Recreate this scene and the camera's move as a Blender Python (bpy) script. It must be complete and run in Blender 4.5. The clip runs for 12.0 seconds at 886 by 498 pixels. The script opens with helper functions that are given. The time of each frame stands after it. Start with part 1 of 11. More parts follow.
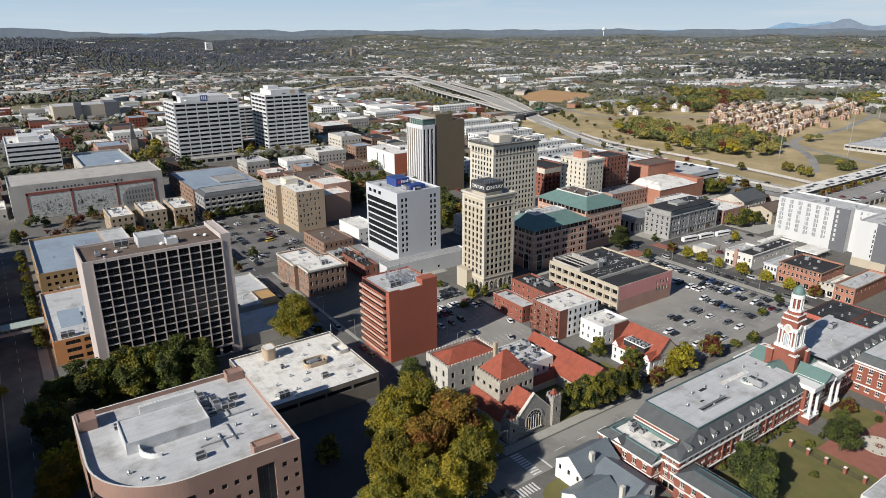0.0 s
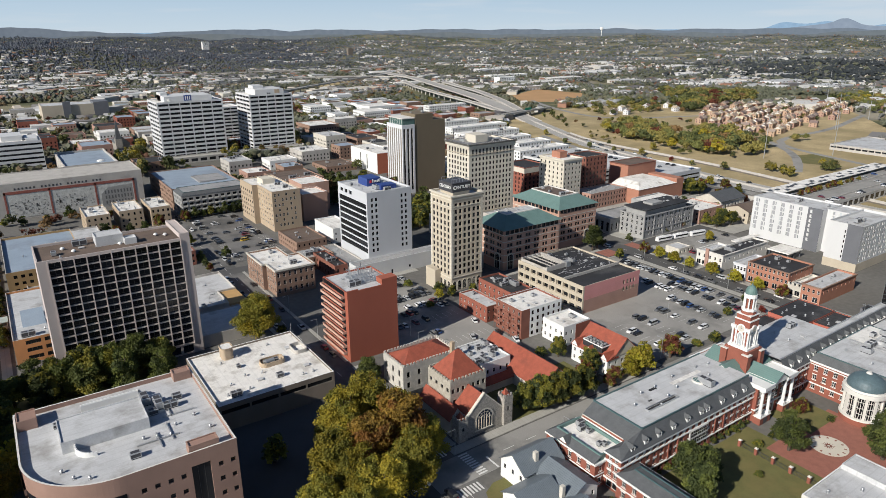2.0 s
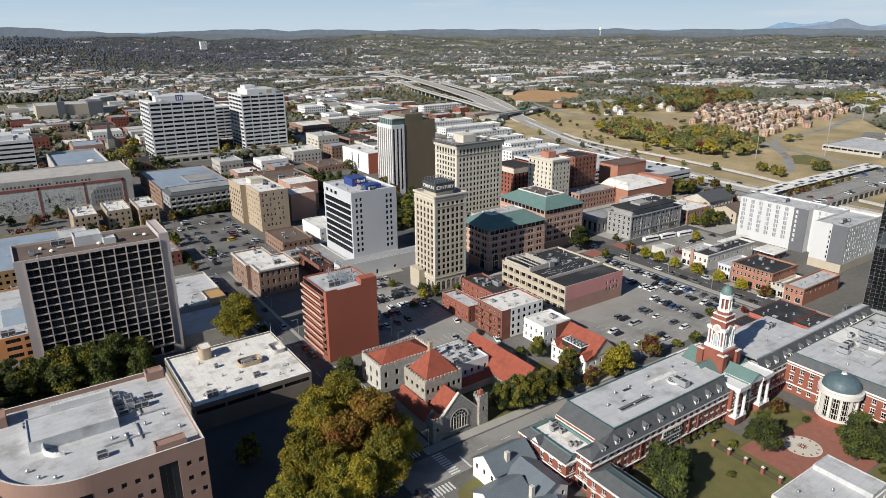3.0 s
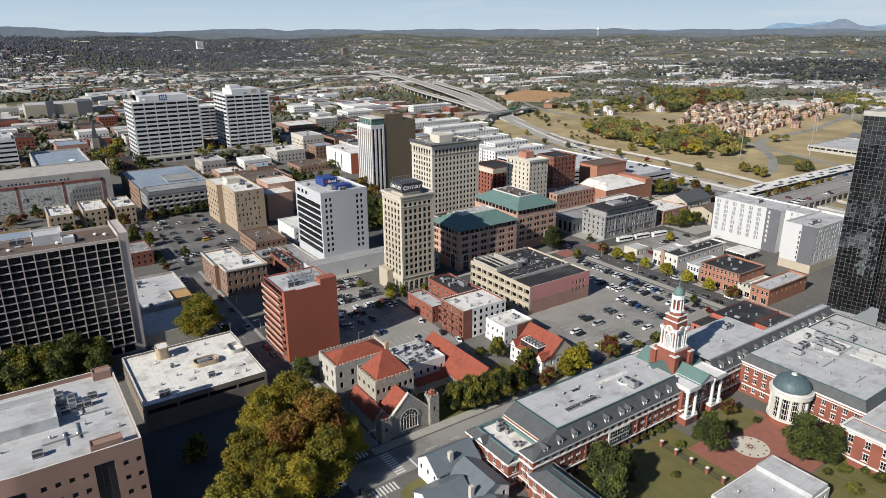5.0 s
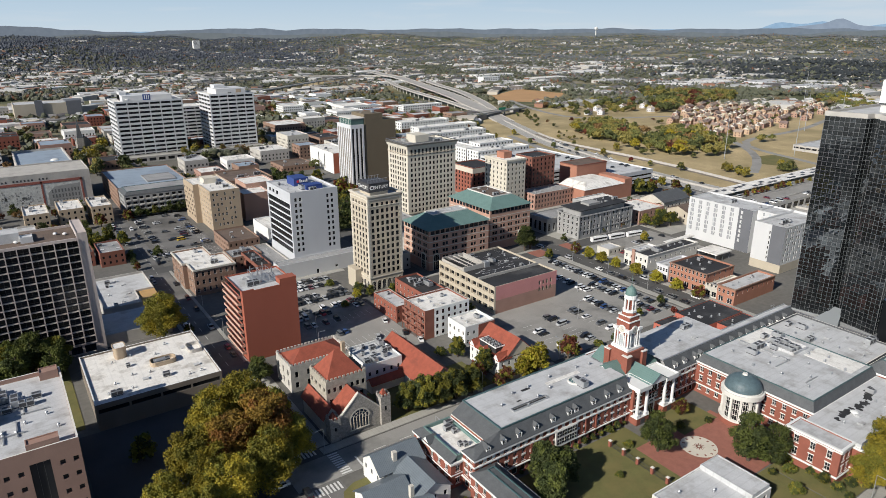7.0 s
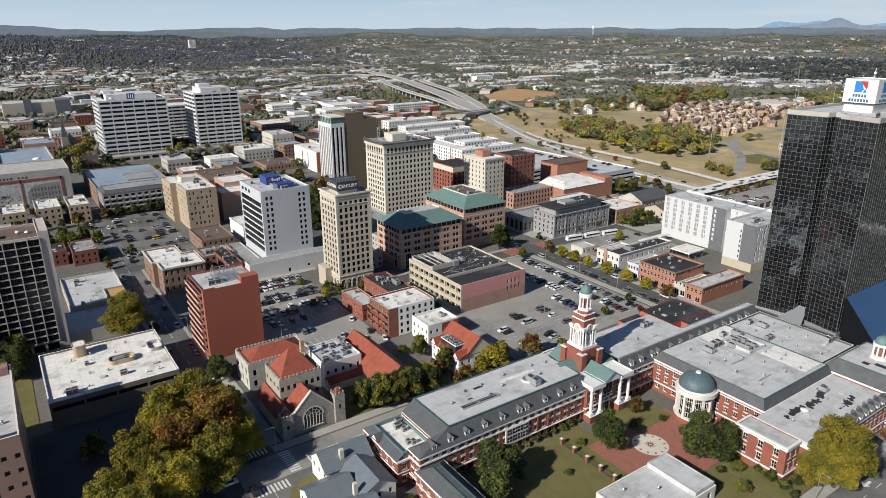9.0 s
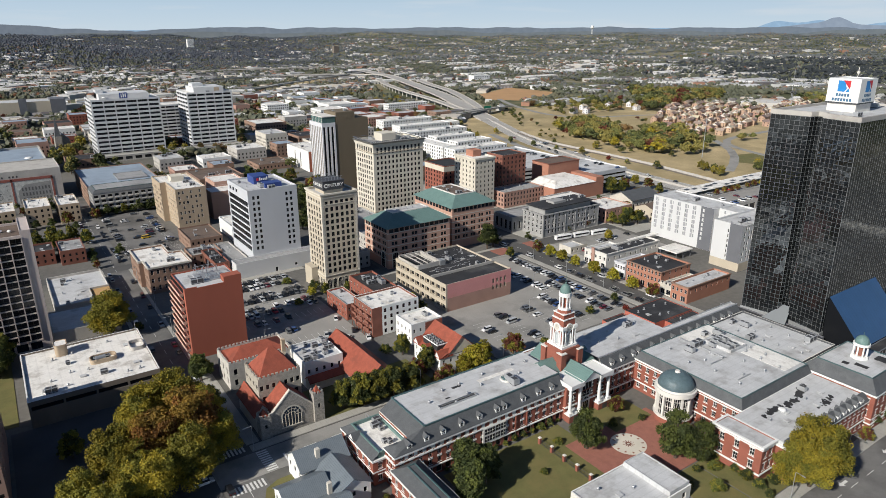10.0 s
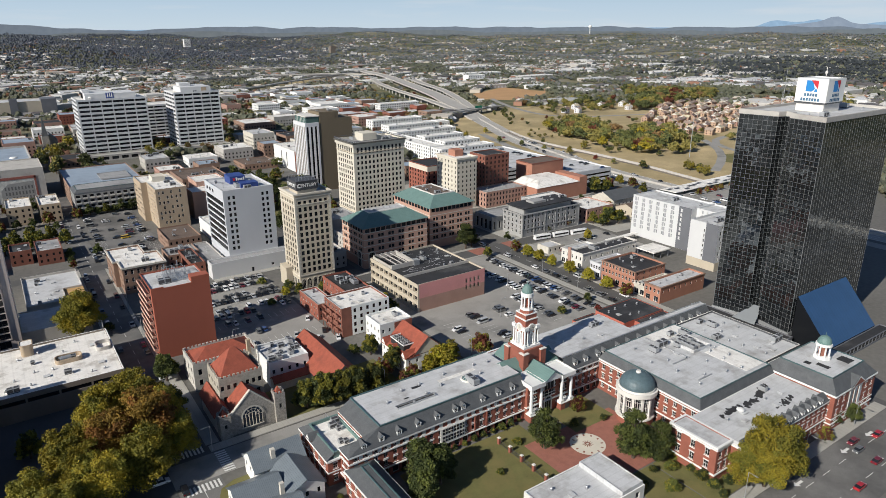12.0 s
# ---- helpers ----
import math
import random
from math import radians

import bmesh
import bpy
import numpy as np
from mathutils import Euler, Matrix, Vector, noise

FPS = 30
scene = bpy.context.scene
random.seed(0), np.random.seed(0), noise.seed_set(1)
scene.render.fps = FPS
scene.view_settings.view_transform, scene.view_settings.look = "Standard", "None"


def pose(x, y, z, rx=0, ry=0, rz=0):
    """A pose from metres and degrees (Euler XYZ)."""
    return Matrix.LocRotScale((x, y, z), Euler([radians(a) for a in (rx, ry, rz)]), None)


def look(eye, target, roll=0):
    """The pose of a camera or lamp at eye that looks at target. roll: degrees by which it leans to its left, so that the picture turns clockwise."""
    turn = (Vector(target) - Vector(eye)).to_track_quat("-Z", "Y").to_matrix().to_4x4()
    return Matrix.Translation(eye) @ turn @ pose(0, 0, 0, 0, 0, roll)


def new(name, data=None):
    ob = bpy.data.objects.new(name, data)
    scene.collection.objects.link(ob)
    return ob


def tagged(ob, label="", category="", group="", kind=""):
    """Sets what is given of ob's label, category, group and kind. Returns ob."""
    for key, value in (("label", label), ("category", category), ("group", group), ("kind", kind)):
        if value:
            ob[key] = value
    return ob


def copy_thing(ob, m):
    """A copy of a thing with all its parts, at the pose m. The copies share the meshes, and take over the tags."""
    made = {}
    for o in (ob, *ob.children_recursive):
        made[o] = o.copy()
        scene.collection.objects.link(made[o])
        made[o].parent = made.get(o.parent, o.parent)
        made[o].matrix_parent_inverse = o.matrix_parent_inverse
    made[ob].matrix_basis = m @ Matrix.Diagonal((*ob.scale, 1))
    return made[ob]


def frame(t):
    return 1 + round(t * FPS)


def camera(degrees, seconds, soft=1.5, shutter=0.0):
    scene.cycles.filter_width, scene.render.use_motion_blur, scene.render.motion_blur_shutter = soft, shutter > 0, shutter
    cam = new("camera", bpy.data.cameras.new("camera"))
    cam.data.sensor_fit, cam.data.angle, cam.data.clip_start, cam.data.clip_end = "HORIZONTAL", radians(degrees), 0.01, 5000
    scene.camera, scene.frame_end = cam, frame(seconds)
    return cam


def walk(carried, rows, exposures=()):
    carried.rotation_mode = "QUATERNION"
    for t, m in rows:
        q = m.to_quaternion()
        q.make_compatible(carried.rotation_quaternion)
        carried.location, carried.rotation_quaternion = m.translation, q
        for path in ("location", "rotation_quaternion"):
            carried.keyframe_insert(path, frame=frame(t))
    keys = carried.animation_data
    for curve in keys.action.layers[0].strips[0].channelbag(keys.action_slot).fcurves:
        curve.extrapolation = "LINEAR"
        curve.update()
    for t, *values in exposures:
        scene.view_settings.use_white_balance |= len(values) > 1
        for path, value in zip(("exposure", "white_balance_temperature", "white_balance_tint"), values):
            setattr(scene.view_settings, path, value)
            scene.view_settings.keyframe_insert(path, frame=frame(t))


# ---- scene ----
cam = camera(68.1, 12.0, soft=0.8)
METRES, EYE, TILT, LEAN, TURN = 88.2, 120.0, 0.0, 0.0, -34.6
ROWS = [
    (0.0, 0.0, 0.0, 0.0, -0.09, -18.59, 0.27),
    (0.5, 0.0429, -0.0007, 0.0, -0.07, -18.61, 0.28),
    (1.0, 0.0874, -0.0007, -0.0006, -0.06, -18.61, 0.28),
    (1.5, 0.1316, -0.0011, -0.0008, -0.05, -18.62, 0.28),
    (2.0, 0.176, -0.0019, -0.0004, -0.03, -18.62, 0.27),
    (2.5, 0.2203, -0.0026, -0.0003, -0.02, -18.61, 0.25),
    (3.0, 0.2643, -0.0034, 0.0005, -0.01, -18.62, 0.23),
    (5.0, 0.441, -0.0074, 0.0036, 0.05, -18.64, 0.17),
    (5.5, 0.4851, -0.0078, 0.0041, 0.06, -18.64, 0.17),
    (6.0, 0.5292, -0.0081, 0.0045, 0.07, -18.65, 0.16),
    (6.5, 0.5734, -0.008, 0.0043, 0.09, -18.66, 0.16),
    (7.0, 0.6178, -0.0088, 0.0044, 0.1, -18.67, 0.15),
    (9.0, 0.7833, -0.0123, 0.0014, 0.1, -18.73, 0.15),
    (9.5, 0.8221, -0.0121, 0.0005, 0.11, -18.74, 0.14),
    (10.0, 0.8588, -0.0119, -0.0, 0.11, -18.77, 0.14),
    (10.5, 0.8947, -0.0118, 0.0002, 0.12, -18.77, 0.14),
    (11.0, 0.93, -0.0117, 0.0001, 0.11, -18.79, 0.15),
    (11.5, 0.9652, -0.0119, 0.0007, 0.12, -18.8, 0.16),
    (12.0, 0.9997, -0.0113, 0.0019, 0.12, -18.81, 0.17),
]
walk(cam, [(t, pose(0, 0, EYE, TILT, LEAN, TURN) @ pose(METRES * x, METRES * y, METRES * z, 90 + pitch, roll, yaw)) for t, x, y, z, yaw, pitch, roll in ROWS])

# ---- light ----
SUN_AZ = (-0.982, -0.187)
SUN_EL = 32.0
world = bpy.data.worlds.new("sky")
scene.world = world
world.use_nodes = True
wn = world.node_tree
sky = wn.nodes.new("ShaderNodeTexSky")
sky.sky_type = "NISHITA"
sky.sun_disc = False
sky.sun_elevation = radians(SUN_EL)
sky.sun_rotation = math.atan2(SUN_AZ[0], SUN_AZ[1])
sky.altitude = 300
sky.air_density = 1.0
sky.dust_density = 0.4
sky.ozone_density = 2.0
tint = wn.nodes.new("ShaderNodeMix")
tint.data_type, tint.blend_type = "RGBA", "MULTIPLY"
tint.inputs[0].default_value = 1.0
tint.inputs[7].default_value = (0.83, 0.95, 1.12, 1)
wn.links.new(sky.outputs[0], tint.inputs[6])
wn.links.new(tint.outputs[2], wn.nodes["Background"].inputs[0])
wn.nodes["Background"].inputs[1].default_value = 0.05
sun_data = bpy.data.lights.new("sun", "SUN")
sun_data.energy = 5.0
sun_data.angle = radians(0.55)
sun_data.color = (1.0, 0.95, 0.865)
sun = new("sun", sun_data)
sun.matrix_world = look((SUN_AZ[0] * 300, SUN_AZ[1] * 300, 300 * math.tan(radians(SUN_EL))), (0, 0, 0))
scene.view_settings.exposure = 0.19


# ---- materials ----
def lin(c):
    """sRGB 0..255 to linear."""
    return tuple((v / 255 / 12.92) if v < 11 else ((v / 255 + 0.055) / 1.055) ** 2.4 for v in c)


def shade(c, k):
    return tuple(min(1.0, v * k) for v in c[:3]) + (1.0,)


def M(name, c, rough=0.8, var=0.18, scale=0.35, fine=6.0, bump=0.15, metal=0.0, stain=None, stain_at=0.62,
      spec=0.4, rand=0.0, island=0.0, stripe=None, streak=0.0):
    """A worn, slightly mottled surface: broad stains, fine grain and a little relief."""
    m = bpy.data.materials.new(name)
    m.use_nodes = True
    nt = m.node_tree
    b = nt.nodes["Principled BSDF"]
    b.inputs["Roughness"].default_value = rough
    b.inputs["Metallic"].default_value = metal
    b.inputs["Specular IOR Level"].default_value = spec
    co = nt.nodes.new("ShaderNodeNewGeometry")
    n1 = nt.nodes.new("ShaderNodeTexNoise")
    n1.inputs["Scale"].default_value = scale
    n1.inputs["Detail"].default_value = 5
    n2 = nt.nodes.new("ShaderNodeTexNoise")
    n2.inputs["Scale"].default_value = fine
    n2.inputs["Detail"].default_value = 3
    pos = co.outputs["Position"]
    if streak:
        mp = nt.nodes.new("ShaderNodeMapping")
        mp.inputs["Scale"].default_value = (1, 1, streak)
        nt.links.new(pos, mp.inputs[0])
        nt.links.new(mp.outputs[0], n1.inputs["Vector"])
    else:
        nt.links.new(pos, n1.inputs["Vector"])
    nt.links.new(pos, n2.inputs["Vector"])
    mix = nt.nodes.new("ShaderNodeMix")
    mix.data_type = "RGBA"
    mix.inputs[6].default_value = shade(c, 1 - var)
    mix.inputs[7].default_value = shade(c, 1 + var)
    av = nt.nodes.new("ShaderNodeMath")
    av.operation = "MULTIPLY_ADD"
    av.inputs[1].default_value = 0.55
    nt.links.new(n1.outputs[0], av.inputs[0])
    sc = nt.nodes.new("ShaderNodeMath")
    sc.operation = "MULTIPLY"
    sc.inputs[1].default_value = 0.45
    nt.links.new(n2.outputs[0], sc.inputs[0])
    nt.links.new(sc.outputs[0], av.inputs[2])
    wide = nt.nodes.new("ShaderNodeMapRange")
    wide.inputs[1].default_value, wide.inputs[2].default_value = 0.3, 0.7
    nt.links.new(av.outputs[0], wide.inputs[0])
    nt.links.new(wide.outputs[0], mix.inputs[0])
    out = mix.outputs[2]
    if stain:
        n3 = nt.nodes.new("ShaderNodeTexNoise")
        n3.inputs["Scale"].default_value = scale * 0.45
        n3.inputs["Detail"].default_value = 7
        n3.inputs["Roughness"].default_value = 0.65
        nt.links.new(pos, n3.inputs["Vector"])
        mr = nt.nodes.new("ShaderNodeMapRange")
        mr.inputs[1].default_value, mr.inputs[2].default_value = stain_at - 0.1, stain_at + 0.1
        nt.links.new(n3.outputs[0], mr.inputs[0])
        mx = nt.nodes.new("ShaderNodeMix")
        mx.data_type = "RGBA"
        mx.inputs[7].default_value = (*stain, 1)
        nt.links.new(mr.outputs[0], mx.inputs[0])
        nt.links.new(out, mx.inputs[6])
        out = mx.outputs[2]
    if stripe:
        # seams or courses: (axis, pitch, depth of tone)
        ax, pitch, tone = stripe
        sep = nt.nodes.new("ShaderNodeSeparateXYZ")
        nt.links.new(pos, sep.inputs[0])
        fr = nt.nodes.new("ShaderNodeMath")
        fr.operation = "PINGPONG"
        fr.inputs[1].default_value = pitch / 2
        nt.links.new(sep.outputs[ax], fr.inputs[0])
        lt = nt.nodes.new("ShaderNodeMath")
        lt.operation = "LESS_THAN"
        lt.inputs[1].default_value = pitch * 0.07
        nt.links.new(fr.outputs[0], lt.inputs[0])
        ml = nt.nodes.new("ShaderNodeMath")
        ml.operation = "MULTIPLY"
        ml.inputs[1].default_value = tone
        nt.links.new(lt.outputs[0], ml.inputs[0])
        ms = nt.nodes.new("ShaderNodeMix")
        ms.data_type = "RGBA"
        ms.inputs[7].default_value = shade(c, 0.45)
        nt.links.new(ml.outputs[0], ms.inputs[0])
        nt.links.new(out, ms.inputs[6])
        out = ms.outputs[2]
    for amount, kind in ((rand, "object"), (island, "island")):
        if not amount:
            continue
        src = nt.nodes.new("ShaderNodeObjectInfo").outputs["Random"] if kind == "object" else co.outputs["Random Per Island"]
        r = nt.nodes.new("ShaderNodeMapRange")
        r.inputs[3].default_value, r.inputs[4].default_value = 1 - amount, 1 + amount
        nt.links.new(src, r.inputs[0])
        hs = nt.nodes.new("ShaderNodeHueSaturation")
        nt.links.new(r.outputs[0], hs.inputs["Value"])
        hr = nt.nodes.new("ShaderNodeMapRange")
        hr.inputs[3].default_value, hr.inputs[4].default_value = 0.5 - amount * 0.08, 0.5 + amount * 0.08
        nt.links.new(src, hr.inputs[0])
        nt.links.new(hr.outputs[0], hs.inputs["Hue"])
        nt.links.new(out, hs.inputs["Color"])
        out = hs.outputs[0]
    nt.links.new(out, b.inputs["Base Color"])
    if bump:
        bp = nt.nodes.new("ShaderNodeBump")
        bp.inputs["Strength"].default_value = bump
        bp.inputs["Distance"].default_value = 0.03
        nt.links.new(n2.outputs[0], bp.inputs["Height"])
        nt.links.new(bp.outputs[0], b.inputs["Normal"])
    return m


def glass(name, c, rough=0.06, rand=0.5, spec=0.6, metal=0.0, wave=0.02, wscale=0.25):
    """Window glass before unlit rooms: near black, with the sky's gloss and slightly uneven panes."""
    m = bpy.data.materials.new(name)
    m.use_nodes = True
    nt = m.node_tree
    b = nt.nodes["Principled BSDF"]
    b.inputs["Roughness"].default_value = rough
    b.inputs["Specular IOR Level"].default_value = spec
    b.inputs["Metallic"].default_value = metal
    oi = nt.nodes.new("ShaderNodeObjectInfo")
    geo = nt.nodes.new("ShaderNodeNewGeometry")
    add = nt.nodes.new("ShaderNodeMath")
    add.operation = "ADD"
    nt.links.new(oi.outputs["Random"], add.inputs[0])
    nt.links.new(geo.outputs["Random Per Island"], add.inputs[1])
    fr = nt.nodes.new("ShaderNodeMath")
    fr.operation = "FRACT"
    nt.links.new(add.outputs[0], fr.inputs[0])
    pw = nt.nodes.new("ShaderNodeMath")
    pw.operation = "POWER"
    pw.inputs[1].default_value = 3.0
    nt.links.new(fr.outputs[0], pw.inputs[0])
    mix = nt.nodes.new("ShaderNodeMix")
    mix.data_type = "RGBA"
    mix.inputs[6].default_value = (*c, 1)
    mix.inputs[7].default_value = shade(c, 1 + 6 * rand)
    nt.links.new(pw.outputs[0], mix.inputs[0])
    nt.links.new(mix.outputs[2], b.inputs["Base Color"])
    ns = nt.nodes.new("ShaderNodeTexNoise")
    ns.inputs["Scale"].default_value = wscale
    nt.links.new(geo.outputs["Position"], ns.inputs["Vector"])
    bp = nt.nodes.new("ShaderNodeBump")
    bp.inputs["Strength"].default_value = wave * 10
    bp.inputs["Distance"].default_value = 0.1
    nt.links.new(ns.outputs[0], bp.inputs["Height"])
    nt.links.new(bp.outputs[0], b.inputs["Normal"])
    return m


def leafy(name, c, c2, through_light=0.25):
    """Foliage: each clump its own tone between two colours, with some light coming through."""
    m = bpy.data.materials.new(name)
    m.use_nodes = True
    nt = m.node_tree
    b = nt.nodes["Principled BSDF"]
    b.inputs["Roughness"].default_value = 0.65
    b.inputs["Specular IOR Level"].default_value = 0.25
    geo = nt.nodes.new("ShaderNodeNewGeometry")
    oi = nt.nodes.new("ShaderNodeObjectInfo")
    mix = nt.nodes.new("ShaderNodeMix")
    mix.data_type = "RGBA"
    mix.inputs[6].default_value = (*c, 1)
    mix.inputs[7].default_value = (*c2, 1)
    n = nt.nodes.new("ShaderNodeTexNoise")
    n.inputs["Scale"].default_value = 0.22
    n.inputs["Detail"].default_value = 3
    nt.links.new(geo.outputs["Position"], n.inputs["Vector"])
    mr = nt.nodes.new("ShaderNodeMapRange")
    mr.inputs[1].default_value, mr.inputs[2].default_value = 0.35, 0.65
    nt.links.new(n.outputs[0], mr.inputs[0])
    av = nt.nodes.new("ShaderNodeMath")
    av.operation = "MULTIPLY_ADD"
    av.inputs[1].default_value = 0.5
    nt.links.new(geo.outputs["Random Per Island"], av.inputs[0])
    hf = nt.nodes.new("ShaderNodeMath")
    hf.operation = "MULTIPLY"
    hf.inputs[1].default_value = 0.5
    nt.links.new(mr.outputs[0], hf.inputs[0])
    nt.links.new(hf.outputs[0], av.inputs[2])
    nt.links.new(av.outputs[0], mix.inputs[0])
    hs = nt.nodes.new("ShaderNodeHueSaturation")
    r = nt.nodes.new("ShaderNodeMapRange")
    r.inputs[3].default_value, r.inputs[4].default_value = 0.7, 1.3
    nt.links.new(oi.outputs["Random"], r.inputs[0])
    nt.links.new(r.outputs[0], hs.inputs["Value"])
    nt.links.new(mix.outputs[2], hs.inputs["Color"])
    nt.links.new(hs.outputs[0], b.inputs["Base Color"])
    tr = nt.nodes.new("ShaderNodeBsdfTranslucent")
    nt.links.new(hs.outputs[0], tr.inputs["Color"])
    ms = nt.nodes.new("ShaderNodeMixShader")
    ms.inputs[0].default_value = through_light
    nt.links.new(b.outputs[0], ms.inputs[1])
    nt.links.new(tr.outputs[0], ms.inputs[2])
    nt.links.new(ms.outputs[0], nt.nodes["Material Output"].inputs["Surface"])
    return m


GLASS = glass("window_glass", (0.010, 0.011, 0.013), rough=0.12, rand=0.35, spec=0.35)
GLASS_BLUE = glass("blue_glass", (0.012, 0.022, 0.04))
MIRROR = glass("mirror_glass", (0.10, 0.112, 0.12), rough=0.02, rand=0.15, metal=0.92, wave=0.03, wscale=0.3)
WHITE = M("white_paint", (0.72, 0.72, 0.70), 0.6, 0.06, bump=0.05)
STONE_W = M("white_stone", (0.62, 0.60, 0.56), 0.8, 0.1)
FRAME_W = M("white_frame", (0.62, 0.61, 0.58), 0.5, 0.05, bump=0)
FRAME_D = M("dark_frame", (0.05, 0.05, 0.05), 0.5, 0.1, bump=0)
CREAM = M("cream_brick", (0.455, 0.40, 0.315), 0.85, 0.12, 0.15, streak=0.25)
CREAM_L = M("cream_stone", (0.56, 0.52, 0.44), 0.8, 0.1, 0.15, streak=0.25)
TAN = M("tan_brick", (0.40, 0.315, 0.225), 0.85, 0.14, 0.15, streak=0.3)
PINKWALL = M("salmon_stucco", (0.43, 0.27, 0.21), 0.85, 0.1, 0.12, streak=0.3)
PINKGRAN = M("pink_granite", (0.30, 0.19, 0.15), 0.7, 0.14, 0.2)
BRICK = M("red_brick", (0.25, 0.085, 0.058), 0.9, 0.2, 0.3, 9)
BRICK_D = M("dark_brick", (0.21, 0.085, 0.06), 0.9, 0.2, 0.25, 9)
BRICK_O = M("orange_brick", (0.31, 0.092, 0.057), 0.9, 0.1, 0.12, 9, streak=0.3)
BRICK_B = M("brown_brick", (0.255, 0.165, 0.122), 0.9, 0.15, 0.2, 9)
BRICK_P = M("rose_brick", (0.36, 0.22, 0.175), 0.9, 0.12, 0.2, 9)
ROSE = M("rose_paint", (0.55, 0.25, 0.24), 0.8, 0.12, 0.12, stain=(0.40, 0.20, 0.15), stain_at=0.7)
GLASS_PALE = glass("pale_curtained_glass", (0.20, 0.215, 0.225), rough=0.15, rand=0.25, spec=0.4)
MULLION = M("grey_mullion", (0.16, 0.165, 0.17), 0.45, 0.1, bump=0)
THEATRE = M("pale_red_brick", (0.36, 0.17, 0.115), 0.9, 0.12, 0.2, 9)
STONE_G = M("grey_rubble_stone", (0.30, 0.28, 0.25), 0.95, 0.45, 1.3, 3.0, bump=0.6)
STONE_L = M("pale_limestone", (0.52, 0.49, 0.43), 0.85, 0.16, 0.5, 5)
CHURCH_ST = M("grey_beige_church_stone", (0.37, 0.34, 0.285), 0.9, 0.3, 0.9, 4.0, bump=0.4)
STONE_T = M("grey_limestone", (0.30, 0.30, 0.295), 0.85, 0.18, 0.2, streak=0.3)
CONC = M("concrete", (0.42, 0.40, 0.37), 0.9, 0.14, 0.2, stain=(0.3, 0.28, 0.26), streak=0.4)
CONC_P = M("pinkish_concrete", (0.47, 0.41, 0.385), 0.9, 0.08, 0.2, streak=0.3)
CONC_D = M("brown_concrete", (0.20, 0.17, 0.14), 0.9, 0.2, 0.2, streak=0.3)
WHITEWALL = M("white_panels", (0.56, 0.565, 0.57), 0.6, 0.06, 0.15, streak=0.3)
GREYWALL = M("pale_grey_panels", (0.60, 0.60, 0.62), 0.6, 0.06, 0.15, streak=0.3)
DKGREY = M("dark_grey_panels", (0.13, 0.135, 0.15), 0.6, 0.1, 0.2)
OLIVE = M("olive_brown_brick", (0.155, 0.125, 0.085), 0.9, 0.1, 0.1, streak=0.3)
TEAL = M("green_copper_roof", (0.125, 0.205, 0.19), 0.55, 0.14, 0.3, stripe=(0, 0.6, 0.25))
TEAL_D = M("dark_teal_metal", (0.06, 0.11, 0.115), 0.5, 0.1, 0.3)
SLATE = M("grey_slate", (0.085, 0.09, 0.095), 0.7, 0.25, 0.5, 3.0, bump=0.4)
METAL_R = M("grey_metal_roof", (0.15, 0.175, 0.195), 0.45, 0.15, 0.3, stripe=(0, 0.5, 0.5))
TILE = M("red_clay_tile", (0.27, 0.07, 0.042), 0.8, 0.25, 0.6, 5.0, bump=0.5, stain=(0.17, 0.05, 0.034), stain_at=0.64)
ROOF_W = M("white_membrane", (0.74, 0.72, 0.68), 0.7, 0.12, 0.4, 3, stain=(0.40, 0.37, 0.33), stain_at=0.60, stripe=(0, 3.0, 0.12))
ROOF_LG = M("pale_grey_membrane", (0.50, 0.505, 0.51), 0.7, 0.14, 0.3, 3, stain=(0.30, 0.29, 0.28), stain_at=0.60, stripe=(1, 2.4, 0.15))
ROOF_G = M("grey_roofing", (0.30, 0.30, 0.30), 0.85, 0.15, 0.15, 3, stain=(0.20, 0.20, 0.20), stain_at=0.58, stripe=(0, 2.0, 0.15))
ROOF_B = M("black_roofing", (0.03, 0.03, 0.032), 0.75, 0.3, 0.15, 3, stain=(0.09, 0.09, 0.09), stain_at=0.63, stripe=(1, 1.6, 0.3))
ROOF_BR = M("brown_gravel_roof", (0.135, 0.10, 0.08), 0.95, 0.25, 0.15, 4, stain=(0.08, 0.06, 0.05))
ROOF_BL = M("bluish_roof", (0.27, 0.33, 0.40), 0.6, 0.12, 0.12, 3, stain=(0.2, 0.23, 0.27))
STEEL = M("galvanised_steel", (0.45, 0.46, 0.47), 0.45, 0.12, 1.0, metal=0.6)
DARKM = M("dark_metal", (0.06, 0.06, 0.065), 0.5, 0.2)
BLUE = M("blue_paint", (0.03, 0.06, 0.22), 0.5, 0.1)
BLUEROOF = M("blue_metal_roof", (0.028, 0.075, 0.17), 0.3, 0.15, 0.15, stripe=(0, 1.9, 0.25), spec=0.5)
RED = M("red_paint", (0.5, 0.03, 0.04), 0.5, 0.08)
ASPHALT = M("asphalt", (0.085, 0.084, 0.083), 0.9, 0.2, 0.12, 4, stain=(0.085, 0.083, 0.08), stain_at=0.55)
ASPHALT_L = M("weathered_asphalt", (0.275, 0.266, 0.248), 0.92, 0.16, 0.1, 4, stain=(0.15, 0.148, 0.14), stain_at=0.6)
ASPHALT_M = M("patched_asphalt", (0.16, 0.156, 0.15), 0.92, 0.2, 0.1, 4, stain=(0.09, 0.088, 0.085), stain_at=0.52)
